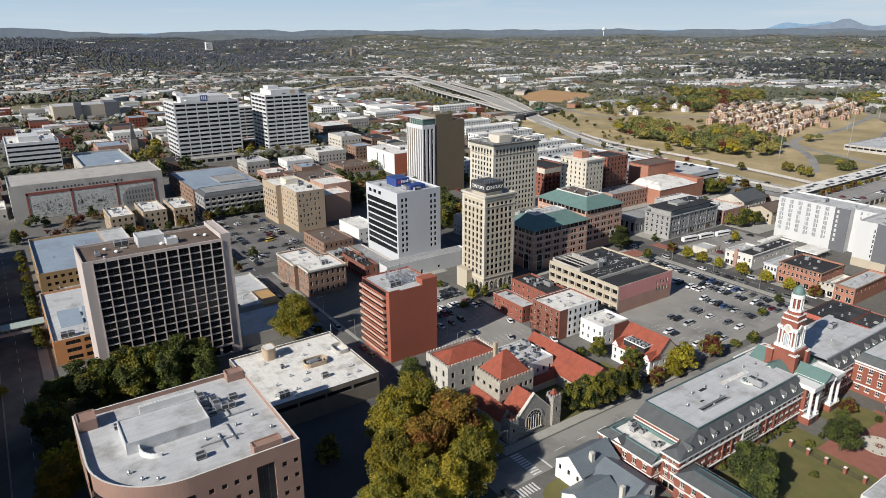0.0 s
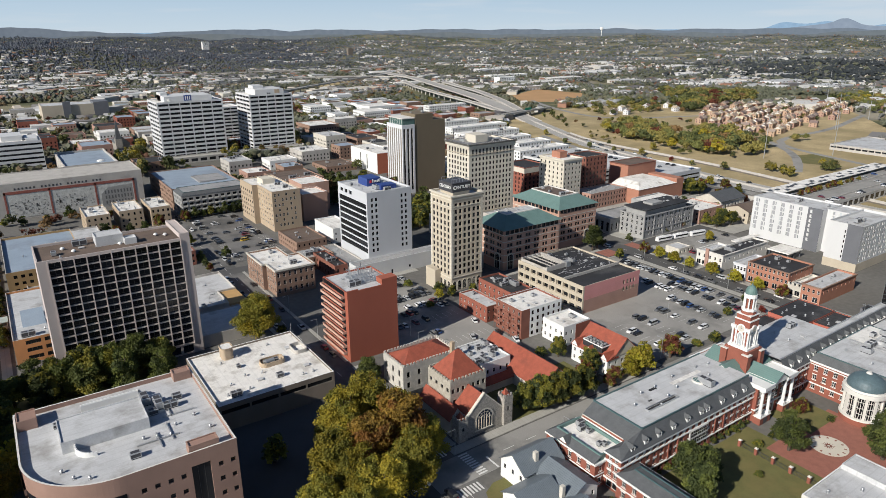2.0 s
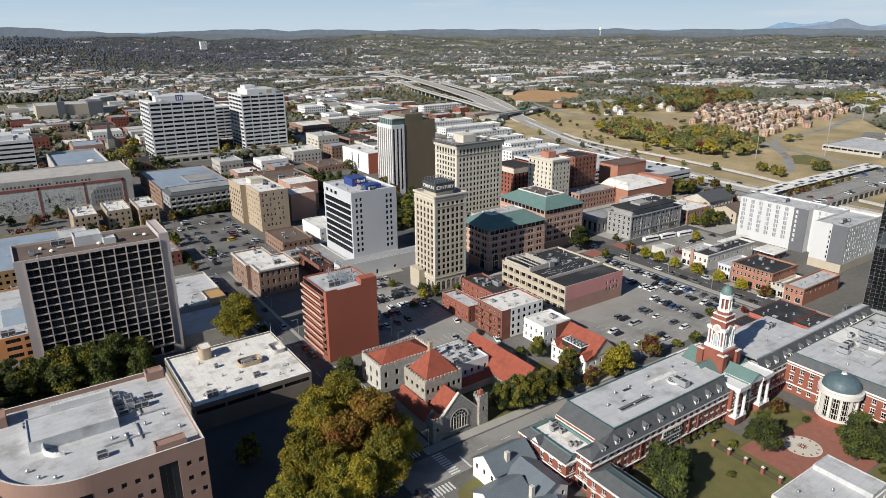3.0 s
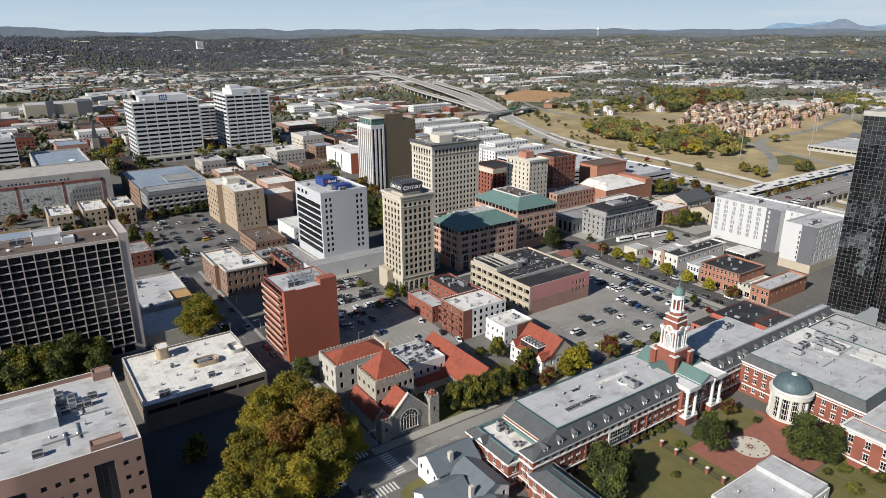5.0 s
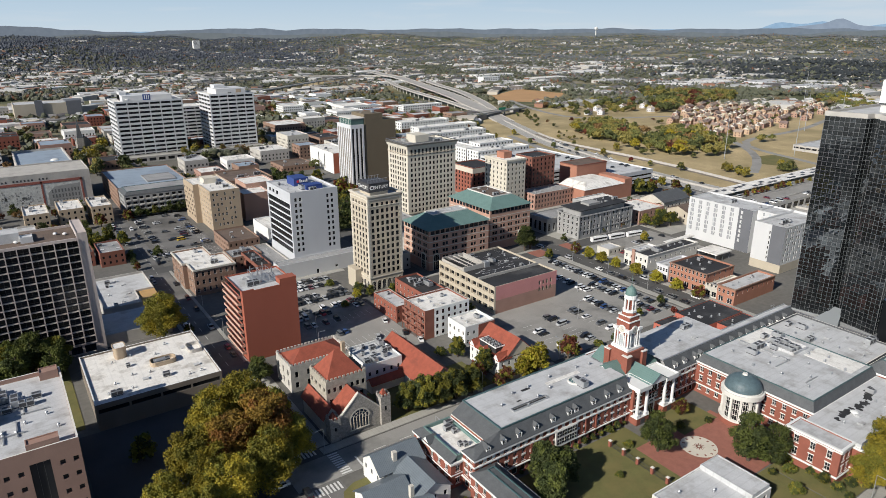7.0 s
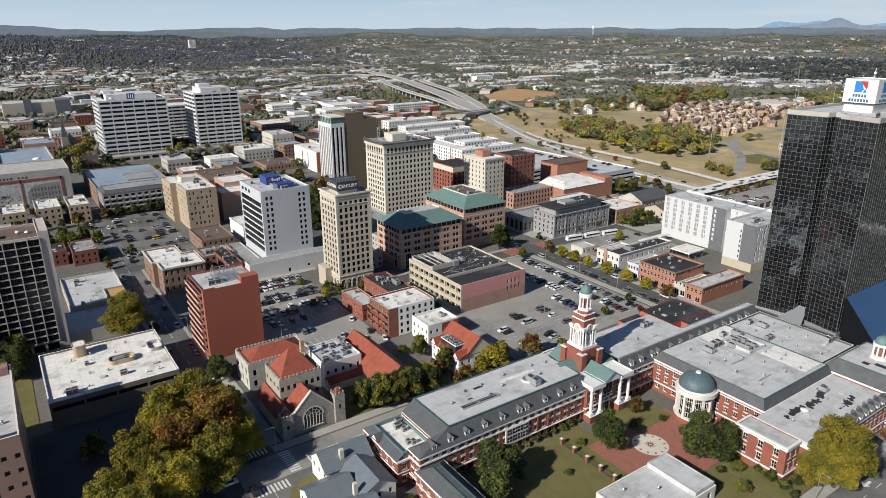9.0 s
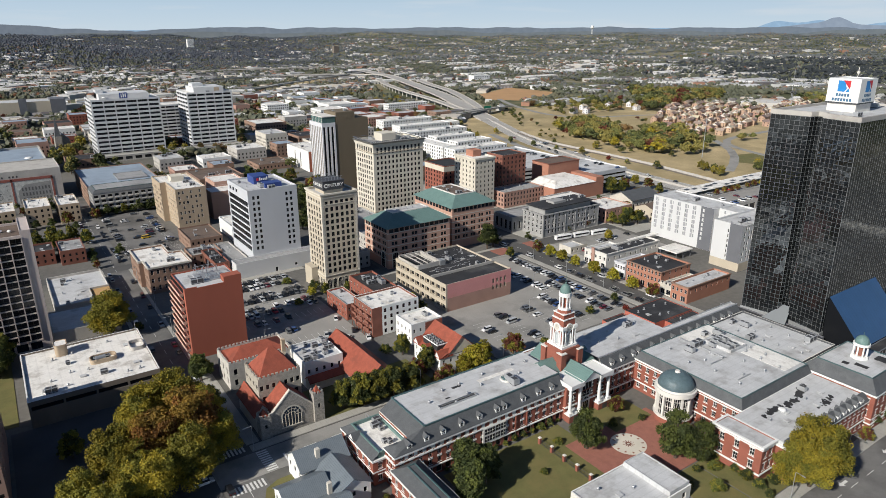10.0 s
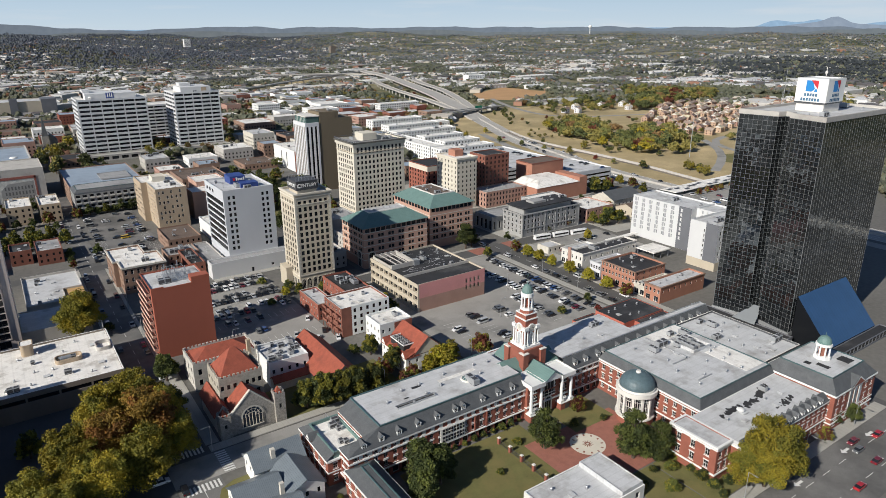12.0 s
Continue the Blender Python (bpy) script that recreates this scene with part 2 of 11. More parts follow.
PAVE = M("pavement_concrete", (0.34, 0.33, 0.30), 0.9, 0.12, 0.2, 4, stripe=(0, 1.8, 0.15))
MOTORWAY = M("concrete_road", (0.36, 0.345, 0.32), 0.9, 0.1, 0.05, 2)
PAINT_W = M("road_paint", (0.62, 0.62, 0.60), 0.8, 0.15, 1.5)
PLAZA = M("red_pavers", (0.28, 0.115, 0.085), 0.9, 0.18, 0.5, 5)
GRASS = M("lawn", (0.125, 0.12, 0.042), 0.95, 0.25, 0.25, 5, stain=(0.16, 0.135, 0.05), stain_at=0.55, bump=0.5)
DRYGRASS = M("dry_grass", (0.43, 0.335, 0.185), 0.95, 0.35, 0.03, 0.6, stain=(0.28, 0.225, 0.115), stain_at=0.5, bump=0.4)
SOIL = M("orange_soil", (0.42, 0.25, 0.12), 0.95, 0.15, 0.03, 0.5)
BARK = M("bark", (0.085, 0.065, 0.05), 0.95, 0.3, 2.0)
RUBBER = M("tyre_rubber", (0.02, 0.02, 0.02), 0.85, 0.2)
CARGLASS = glass("car_glass", (0.015, 0.017, 0.02), rand=0.1)
LEAF_G = leafy("green_leaves", (0.058, 0.078, 0.02), (0.135, 0.15, 0.036))
LEAF_DG = leafy("dark_green_leaves", (0.03, 0.044, 0.016), (0.08, 0.095, 0.03))
LEAF_Y = leafy("yellowing_leaves", (0.15, 0.138, 0.02), (0.40, 0.31, 0.032))
LEAF_O = leafy("orange_brown_leaves", (0.11, 0.062, 0.02), (0.30, 0.135, 0.03))
LEAF_R = leafy("russet_leaves", (0.07, 0.032, 0.02), (0.17, 0.05, 0.028))
LEAF_YG = leafy("yellow_green_leaves", (0.18, 0.18, 0.025), (0.46, 0.40, 0.035))
LEAF_RED = leafy("red_leaves", (0.16, 0.025, 0.02), (0.30, 0.05, 0.03))
LEAF_AU = leafy("amber_leaves", (0.125, 0.085, 0.02), (0.33, 0.20, 0.032))
LEAF_OL = leafy("olive_leaves", (0.095, 0.105, 0.02), (0.27, 0.235, 0.034))
# Middle-distance foliage, paled and dulled in colour to suggest haze.
WOOD_G = leafy("wood_hazed_green", (0.122, 0.136, 0.098), (0.20, 0.208, 0.142), 0.3)
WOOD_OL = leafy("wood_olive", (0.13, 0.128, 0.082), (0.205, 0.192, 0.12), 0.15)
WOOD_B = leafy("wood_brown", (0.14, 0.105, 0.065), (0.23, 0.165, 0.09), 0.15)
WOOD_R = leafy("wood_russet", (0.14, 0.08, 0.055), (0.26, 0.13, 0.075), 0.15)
# Far foliage greyed and blued, so the colour carries the haze.
FAR_G = leafy("far_wood_hazed_green", (0.126, 0.14, 0.142), (0.182, 0.198, 0.2), 0.35)
FAR_D = leafy("far_wood_haze_blue", (0.086, 0.102, 0.13), (0.128, 0.145, 0.178), 0.4)
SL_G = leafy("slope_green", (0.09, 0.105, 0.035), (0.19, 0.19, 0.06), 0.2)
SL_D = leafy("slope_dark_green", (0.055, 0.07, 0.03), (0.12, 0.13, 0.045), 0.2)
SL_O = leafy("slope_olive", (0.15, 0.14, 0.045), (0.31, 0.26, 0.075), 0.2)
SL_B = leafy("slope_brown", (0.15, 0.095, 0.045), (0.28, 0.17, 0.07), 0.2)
# Haze grey-blue is mixed into this leaf colour as well.
FAR_B = leafy("far_wood_haze_grey", (0.14, 0.145, 0.15), (0.195, 0.2, 0.204), 0.35)
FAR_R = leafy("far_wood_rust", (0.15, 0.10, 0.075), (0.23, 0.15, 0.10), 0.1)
# The grey of this foliage stands for haze.
WOOD_GR = leafy("wood_hazed_grey", (0.165, 0.166, 0.158), (0.245, 0.24, 0.22), 0.15)
# Darker leaf colour that stands in for a shadow over the wood.
FAR_DD = leafy("far_wood_in_shadow", (0.055, 0.066, 0.074), (0.09, 0.102, 0.11), 0.5)


# ---- building blocks ----
def mesh_of(name, bm, mats):
    me = bpy.data.meshes.new(name)
    bmesh.ops.recalc_face_normals(bm, faces=bm.faces)
    bm.to_mesh(me)
    bm.free()
    for m in (mats if isinstance(mats, (list, tuple)) else [mats]):
        me.materials.append(m)
    return me


def thing(name, label, category, at=(0, 0, 0), group="", kind="", rz=0.0):
    ob = new(name)
    ob.empty_display_size = 0.5
    ob.matrix_basis = pose(at[0], at[1], at[2], 0, 0, rz)
    return tagged(ob, label, category, group, kind)


def part(name, bm, mats, parent, label="", at=None, rz=0.0):
    """Links a bmesh (or a mesh) as one object under a thing or a part."""
    me = bm if isinstance(bm, bpy.types.Mesh) else mesh_of(name, bm, mats)
    ob = new(name, me)
    ob.parent = parent
    if at is not None:
        ob.matrix_basis = pose(at[0], at[1], at[2], 0, 0, rz)
    if label:
        ob["label"] = label
    return ob


def solid(name, bm, mats, label, category="", kind="", at=(0, 0, 0), rz=0.0, group=""):
    """A thing of one mesh."""
    me = bm if isinstance(bm, bpy.types.Mesh) else mesh_of(name, bm, mats)
    ob = new(name, me)
    ob.matrix_basis = pose(at[0], at[1], at[2], 0, 0, rz)
    return tagged(ob, label, category, group, kind)


def quad(bm, a, b, c, d, mi=0):
    f = bm.faces.new([bm.verts.new(p) for p in (a, b, c, d)])
    f.material_index = mi
    return f


def poly(bm, pts, mi=0):
    f = bm.faces.new([bm.verts.new(p) for p in pts])
    f.material_index = mi
    return f


def box(bm, x0, y0, z0, x1, y1, z1, mi=0, taper=0.0):
    v = [bm.verts.new(p) for p in ((x0, y0, z0), (x1, y0, z0), (x1, y1, z0), (x0, y1, z0),
                                   (x0 + taper, y0 + taper, z1), (x1 - taper, y0 + taper, z1), (x1 - taper, y1 - taper, z1), (x0 + taper, y1 - taper, z1))]
    for ids in ((3, 2, 1, 0), (4, 5, 6, 7), (0, 1, 5, 4), (1, 2, 6, 5), (2, 3, 7, 6), (3, 0, 4, 7)):
        bm.faces.new([v[i] for i in ids]).material_index = mi


def prism(bm, pts, z0, z1, mi=0, top=None):
    lo = [bm.verts.new((x, y, z0)) for x, y in pts]
    hi = [bm.verts.new((x, y, z1)) for x, y in pts]
    n = len(pts)
    for i in range(n):
        bm.faces.new((lo[i], lo[(i + 1) % n], hi[(i + 1) % n], hi[i])).material_index = mi
    bm.faces.new(hi).material_index = mi if top is None else top
    bm.faces.new(lo[::-1]).material_index = mi


def cyl(bm, x, y, z0, z1, r0, r1=None, n=12, mi=0, a0=0.0):
    r1 = r0 if r1 is None else r1
    lo = [bm.verts.new((x + r0 * math.cos(a0 + 2 * math.pi * i / n), y + r0 * math.sin(a0 + 2 * math.pi * i / n), z0)) for i in range(n)]
    if r1 < 1e-4:
        tip = bm.verts.new((x, y, z1))
        for i in range(n):
            bm.faces.new((lo[i], lo[(i + 1) % n], tip)).material_index = mi
        bm.faces.new(lo[::-1]).material_index = mi
        return
    hi = [bm.verts.new((x + r1 * math.cos(a0 + 2 * math.pi * i / n), y + r1 * math.sin(a0 + 2 * math.pi * i / n), z1)) for i in range(n)]
    for i in range(n):
        bm.faces.new((lo[i], lo[(i + 1) % n], hi[(i + 1) % n], hi[i])).material_index = mi
    bm.faces.new(hi).material_index = mi
    bm.faces.new(lo[::-1]).material_index = mi


def dome(bm, x, y, z, r, h, n=20, rows=6, mi=0):
    rings = [[bm.verts.new((x + r * math.cos(e) * math.cos(2 * math.pi * i / n), y + r * math.cos(e) * math.sin(2 * math.pi * i / n), z + h * math.sin(e)))
              for i in range(n)] for e in (math.pi / 2 * k / rows for k in range(rows))]
    tip = bm.verts.new((x, y, z + h))
    for a, b in zip(rings, rings[1:]):
        for i in range(n):
            bm.faces.new((a[i], a[(i + 1) % n], b[(i + 1) % n], b[i])).material_index = mi
    for i in range(n):
        bm.faces.new((rings[-1][i], rings[-1][(i + 1) % n], tip)).material_index = mi
    bm.faces.new(rings[0][::-1]).material_index = mi


def offset(pts, d):
    """A footprint (counter-clockwise) drawn in by d metres."""
    n, res = len(pts), []
    for i in range(n):
        p, a, b = Vector(pts[i]), Vector(pts[i - 1]), Vector(pts[(i + 1) % n])
        u, v = (p - a).normalized(), (b - p).normalized()
        n1, n2 = Vector((-u.y, u.x)), Vector((-v.y, v.x))
        k = (n1 + n2)
        k = k / max(0.2, k.dot(n1))
        res.append(tuple(p + k * d))
    return res


def ring(bm, pts, d, z0, z1, mi=0):
    """A band round a footprint between the line itself and d metres inside (or outside, when negative)."""
    a, b = (pts, offset(pts, d)) if d > 0 else (offset(pts, d), pts)
    n = len(pts)
    for i in range(n):
        j = (i + 1) % n
        quad(bm, (*a[i], z0), (*a[j], z0), (*a[j], z1), (*a[i], z1), mi)
        quad(bm, (*b[j], z0), (*b[i], z0), (*b[i], z1), (*b[j], z1), mi)
        quad(bm, (*a[i], z1), (*a[j], z1), (*b[j], z1), (*b[i], z1), mi)
        quad(bm, (*a[j], z0), (*a[i], z0), (*b[i], z0), (*b[j], z0), mi)


def rect(x0, y0, x1, y1):
    return [(x0, y0), (x1, y0), (x1, y1), (x0, y1)]


def grid(width, cols, rows, w, h, z0, dz, a=0.0, b=None, style="plain"):
    """Openings in rows and columns on a wall of that width: (u0, v0, u1, v1, style)."""
    b = width if b is None else b
    p = (b - a) / cols
    return [(a + (i + 0.5) * p - w / 2, z0 + j * dz, a + (i + 0.5) * p + w / 2, z0 + j * dz + h, style) for j in range(rows) for i in range(cols)]


WINDOWS = {}


def window_mesh(w, h, style, frame_m, glass_m):
    """A window: frame, bars and one pane; x along the wall, -y outwards."""
    key = (round(w, 2), round(h, 2), style, frame_m.name, glass_m.name)
    if key in WINDOWS:
        return WINDOWS[key]
    bm = bmesh.new()
    t = min(0.12, w * 0.08)
    if style == "ribbon":
        t = 0.06
    quad(bm, (t, 0, t), (w - t, 0, t), (w - t, 0, h - t), (t, 0, h - t), 1)
    o, i = [(0, 0), (w, 0), (w, h), (0, h)], [(t, t), (w - t, t), (w - t, h - t), (t, h - t)]
    for k in range(4):
        j = (k + 1) % 4
        quad(bm, (o[k][0], -0.08, o[k][1]), (o[j][0], -0.08, o[j][1]), (i[j][0], -0.08, i[j][1]), (i[k][0], -0.08, i[k][1]))
        quad(bm, (i[k][0], -0.08, i[k][1]), (i[j][0], -0.08, i[j][1]), (i[j][0], 0, i[j][1]), (i[k][0], 0, i[k][1]))
    def bar(x0, z0, x1, z1):
        quad(bm, (x0, -0.05, z0), (x1, -0.05, z0), (x1, -0.05, z1), (x0, -0.05, z1))
    if style in ("sash", "grid"):
        bar(t, h / 2 - 0.05, w - t, h / 2 + 0.05)
    if style in ("grid", "pair", "bay"):
        bar(w / 2 - 0.05, t, w / 2 + 0.05, h - t)
    if style == "bay":
        bar(t, h * 0.28 - 0.05, w - t, h * 0.28 + 0.05)
    if style == "ribbon":
        k = max(1, round(w / 1.6))
        for c in range(1, k):
            bar(w * c / k - 0.04, t, w * c / k + 0.04, h - t)
    me = bpy.data.meshes.new("window")
    bm.normal_update()
    bm.to_mesh(me)
    bm.free()
    me.materials.append(frame_m)
    me.materials.append(glass_m)
    WINDOWS[key] = me
    return me


def wall_face(bm, p0, p1, z0, z1, rects, depth, bake, mi=0, gi=1):
    """One wall with openings cut into it and their reveals; with bake, plain panes close them."""
    U = Vector((p1[0] - p0[0], p1[1] - p0[1], 0))
    W = U.length
    U /= W
    N = Vector((U.y, -U.x, 0))
    P = Vector((p0[0], p0[1], 0))
    at = lambda u, v, d=0.0: P + U * u - N * d + Vector((0, 0, v))
    us = sorted({0.0, W, *(round(r[0], 3) for r in rects), *(round(r[2], 3) for r in rects)})
    vs = sorted({z0, z1, *(round(r[1], 3) for r in rects), *(round(r[3], 3) for r in rects)})
    iu, iv = {u: i for i, u in enumerate(us)}, {v: i for i, v in enumerate(vs)}
    hole = set()
    for r in rects:
        for i in range(iu[round(r[0], 3)], iu[round(r[2], 3)]):
            for j in range(iv[round(r[1], 3)], iv[round(r[3], 3)]):
                hole.add((i, j))
    for j in range(len(vs) - 1):
        i = 0
        while i < len(us) - 1:
            if (i, j) in hole:
                i += 1
                continue
            k = i
            while k < len(us) - 1 and (k, j) not in hole:
                k += 1
            quad(bm, at(us[i], vs[j]), at(us[k], vs[j]), at(us[k], vs[j + 1]), at(us[i], vs[j + 1]), mi)
            i = k
    for r in rects:
        u0, v0, u1, v1 = r[:4]
        c = [(u0, v0), (u1, v0), (u1, v1), (u0, v1)]
        for k in range(4):
            a, b = c[k], c[(k + 1) % 4]
            quad(bm, at(*b), at(*a), at(*a, depth), at(*b, depth), mi)
        if bake:
            quad(bm, at(u0, v0, depth), at(u1, v0, depth), at(u1, v1, depth), at(u0, v1, depth), gi)


def finish(bm, name, mats):
    """Mesh with the face directions as drawn."""
    me = bpy.data.meshes.new(name)
    bm.normal_update()
    bm.to_mesh(me)
    bm.free()
    for m in mats:
        me.materials.append(m)
    return me


OCC = []


def building(name, label, pts, h, wall, roof, specs=None, z=0.0, parapet=0.8, thick=0.35, depth=0.25, frame_m=None, glass_m=None,
             category="building", group="", coping=None, objs=True, kind="", flat=True, parent=None):
    """A building on a counter-clockwise footprint. specs: edge number -> openings. Edges that can be seen from the way carry windows of their own."""
    frame_m, glass_m, specs = frame_m or FRAME_W, glass_m or GLASS, specs or {}
    OCC.append((min(p[0] for p in pts), min(p[1] for p in pts), max(p[0] for p in pts), max(p[1] for p in pts)))
    ox, oy = pts[0]
    if parent:
        root = part(name, bpy.data.meshes.new(name), None, parent, label, at=Vector((ox, oy, z)) - parent.location)
    else:
        root = thing(name, label, category, (ox, oy, z), group, kind)
    loc = [(x - ox, y - oy) for x, y in pts]
    bm = bmesh.new()
    n = len(loc)
    for e in range(n):
        p0, p1 = loc[e], loc[(e + 1) % n]
        rects = specs.get(e, [])
        nx, ny = p1[1] - p0[1], p0[0] - p1[0]
        seen = objs and (nx < -1e-6 or ny < -1e-6)
        wall_face(bm, p0, p1, -1.0, h, rects, depth, not seen)
        if seen:
            U = Vector((p1[0] - p0[0], p1[1] - p0[1], 0)).normalized()
            N = Vector((U.y, -U.x, 0))
            ang = math.degrees(math.atan2(U.y, U.x))
            for r in rects:
                me = window_mesh(r[2] - r[0], r[3] - r[1], r[4] if len(r) > 4 else "plain", frame_m, glass_m)
                q = Vector((p0[0], p0[1], r[1])) + U * r[0] - N * depth
                part("window", me, None, root, at=q, rz=ang)
    if flat:
        inner = offset(loc, thick)
        for e in range(n):
            f = (e + 1) % n
            quad(bm, (*loc[e], h), (*loc[f], h), (*inner[f], h), (*inner[e], h), 2)
            quad(bm, (*inner[e], h), (*inner[f], h), (*inner[f], h - parapet), (*inner[e], h - parapet), 0)
    mats = [wall, glass_m, coping or wall]
    if parent:
        bm.normal_update()
        bm.to_mesh(root.data)
        bm.free()
        for m in mats:
            root.data.materials.append(m)
    else:
        part("facade", finish(bm, "facade", mats), None, root)
    if flat:
        bm = bmesh.new()
        poly(bm, [(*p, h - parapet) for p in inner])
        part("roof", finish(bm, "roof", [roof]), None, root)
    return root


def band(root, pts, z0, z1, proud, mat, name="cornice", label=""):
    ox, oy = pts[0]
    bm = bmesh.new()
    ring(bm, [(x - ox, y - oy) for x, y in pts], -proud, z0, z1)
    return part(name, bm, mat, root, label)


HVAC = {}


def hvac_mesh(sx, sy, sz):
    """Roof plant unit on a recessed plinth: fan housings on top, a grille in one side."""
    key = (sx, sy, sz)
    if key not in HVAC:
        bm = bmesh.new()
        k = max(1, round(sx / max(sy, 0.1)))
        xs = [-sx / 2 + sx * i / k for i in range(k + 1)]

        def loop(z, g):
            a = [(x * (1 - 2 * g / sx), -sy / 2 + g, z) for x in xs] + [(x * (1 - 2 * g / sx), sy / 2 - g, z) for x in xs[::-1]]
            return [bm.verts.new(p) for p in a]
        rings = [loop(0, 0.15), loop(0.3, 0.15), loop(0.3, 0), loop(sz, 0)]
        n = len(rings[0])
        grille = []
        for q, (a, b) in enumerate(zip(rings, rings[1:])):
            for i in range(n):
                f = bm.faces.new((a[i], a[(i + 1) % n], b[(i + 1) % n], b[i]))
                f.material_index = 1 if q < 1 else 0
                if q == 2 and i < k:
                    grille.append(f)
        top = [bm.faces.new((rings[3][i], rings[3][i + 1], rings[3][n - 2 - i], rings[3][n - 1 - i])) for i in range(k)]
        bm.normal_update()
        w = min(sx / k, sy)
        bmesh.ops.inset_individual(bm, faces=top, thickness=w * 0.12, depth=0)
        bmesh.ops.inset_individual(bm, faces=top, thickness=w * 0.04, depth=0.18)
        bmesh.ops.inset_individual(bm, faces=top, thickness=w * 0.05, depth=-0.06)
        bmesh.ops.inset_individual(bm, faces=grille, thickness=0.18, depth=0)
        bmesh.ops.inset_individual(bm, faces=grille, thickness=0.03, depth=-0.05)
        for f in top + grille:
            f.material_index = 1
        HVAC[key] = mesh_of("hvac_unit", bm, [STEEL, DARKM])
    return HVAC[key]


def vent_mesh():
    if "vent" not in HVAC:
        bm = bmesh.new()
        cyl(bm, 0, 0, 0, 0.7, 0.22, 0.22, 10)
        cyl(bm, 0, 0, 0.7, 0.95, 0.42, 0.2, 10)
        box(bm, -0.4, -0.4, 0, 0.4, 0.4, 0.12)
        HVAC["vent"] = mesh_of("roof_vent", bm, [STEEL])
    return HVAC["vent"]


def hatch_mesh():
    if "hatch" not in HVAC:
        bm = bmesh.new()
        box(bm, -0.7, -0.9, 0, 0.7, 0.9, 0.35, 0)
        box(bm, -0.8, -1.0, 0.35, 0.8, 1.0, 0.45, 1)
        HVAC["hatch"] = mesh_of("roof_hatch", bm, [STEEL, ROOF_LG])
    return HVAC["hatch"]


SIZES = [(2.4, 1.6, 1.5), (3.6, 1.8, 1.7), (1.4, 1.4, 1.2), (4.8, 2.2, 2.0)]


def clutter(root, x0, y0, x1, y1, z, n, seed, big=1.0):
    """Roof plant between two corners of a roof, in the building's own metres."""
    r = random.Random(seed)
    put = []
    for i in range(n * 4):
        if len(put) >= n:
            break
        x, y = r.uniform(x0 + 1.5, x1 - 1.5), r.uniform(y0 + 1.5, y1 - 1.5)
        if any(abs(x - a) < 3.5 and abs(y - b) < 3.5 for a, b in put):
            continue
        put.append((x, y))
        k = r.random()
        if k < 0.5 * big:
            part("hvac_unit", hvac_mesh(*r.choice(SIZES)), None, root, at=(x, y, z), rz=r.choice((0, 90)))
        elif k < 0.85:
            part("roof_vent", vent_mesh(), None, root, at=(x, y, z))
        else:
            part("roof_hatch", hatch_mesh(), None, root, at=(x, y, z), rz=r.choice((0, 90)))


def frustum(bm, a, z0, b, z1, mi=0, top=1):
    """Sloping roof faces from one footprint up to a smaller one with the same corners."""
    n = len(a)
    for i in range(n):
        j = (i + 1) % n
        quad(bm, (*a[i], z0), (*a[j], z0), (*b[j], z1), (*b[i], z1), mi)
    poly(bm, [(*p, z1) for p in b], top)
    poly(bm, [(*p, z0) for p in a][::-1], mi)


def gable(bm, x0, y0, x1, y1, z0, z1, axis="x", over=0.4, th=0.25, mi=0, end=1):
    """A pitched roof with thickness, and the triangular wall ends under it."""
    def P(u, v, w):
        return (u, v, w) if axis == "x" else (v, u, w)
    a0, a1, b0, b1 = (x0, x1, y0, y1) if axis == "x" else (y0, y1, x0, x1)
    m = (b0 + b1) / 2
    s = (z1 - z0) / (m - b0)
    for sgn, edge in ((1, b0), (-1, b1)):
        e = edge - sgn * over
        ze = z0 - s * over
        lo = [P(a0 - over, e, ze), P(a1 + over, e, ze), P(a1 + over, m, z1), P(a0 - over, m, z1)]
        hi = [(p[0], p[1], p[2] + th) for p in lo]
        poly(bm, hi, mi)
        poly(bm, lo[::-1], mi)
        for k in range(4):
            quad(bm, lo[k], lo[(k + 1) % 4], hi[(k + 1) % 4], hi[k], mi)
    for a in (a0, a1):
        poly(bm, [P(a, b0, z0 - 0.05), P(a, b1, z0 - 0.05), P(a, m, z1)], end)


def smooth(t):
    t = max(0.0, min(1.0, t))
    return t * t * (3 - 2 * t)


def gz(x, y):
    """Height of the ground."""
    r = math.hypot(x, y)
    z = 7.5 * smooth((y - 500) / 110) * (1 - smooth((x - 330) / 160))
    if r > 1300:
        k = smooth((r - 1300) / 1500)
        z += k * (16 * noise.noise((x / 520, y / 520, 0.3)) + 10 * noise.noise((x / 210, y / 210, 2.3)))
        a = math.atan2(x, y)
        far = smooth((r - 3000) / 1700)
        z += far * (60 + 26 * noise.noise((a * 5.0, r / 1600, 5.1)) + 16 * noise.noise((a * 17, r / 700, 1.1)))
        left = smooth((0.36 - a) / 0.36) * smooth((r - 2100) / 600) * (1 - smooth((r - 3300) / 700))
        z += left * 52
    return z

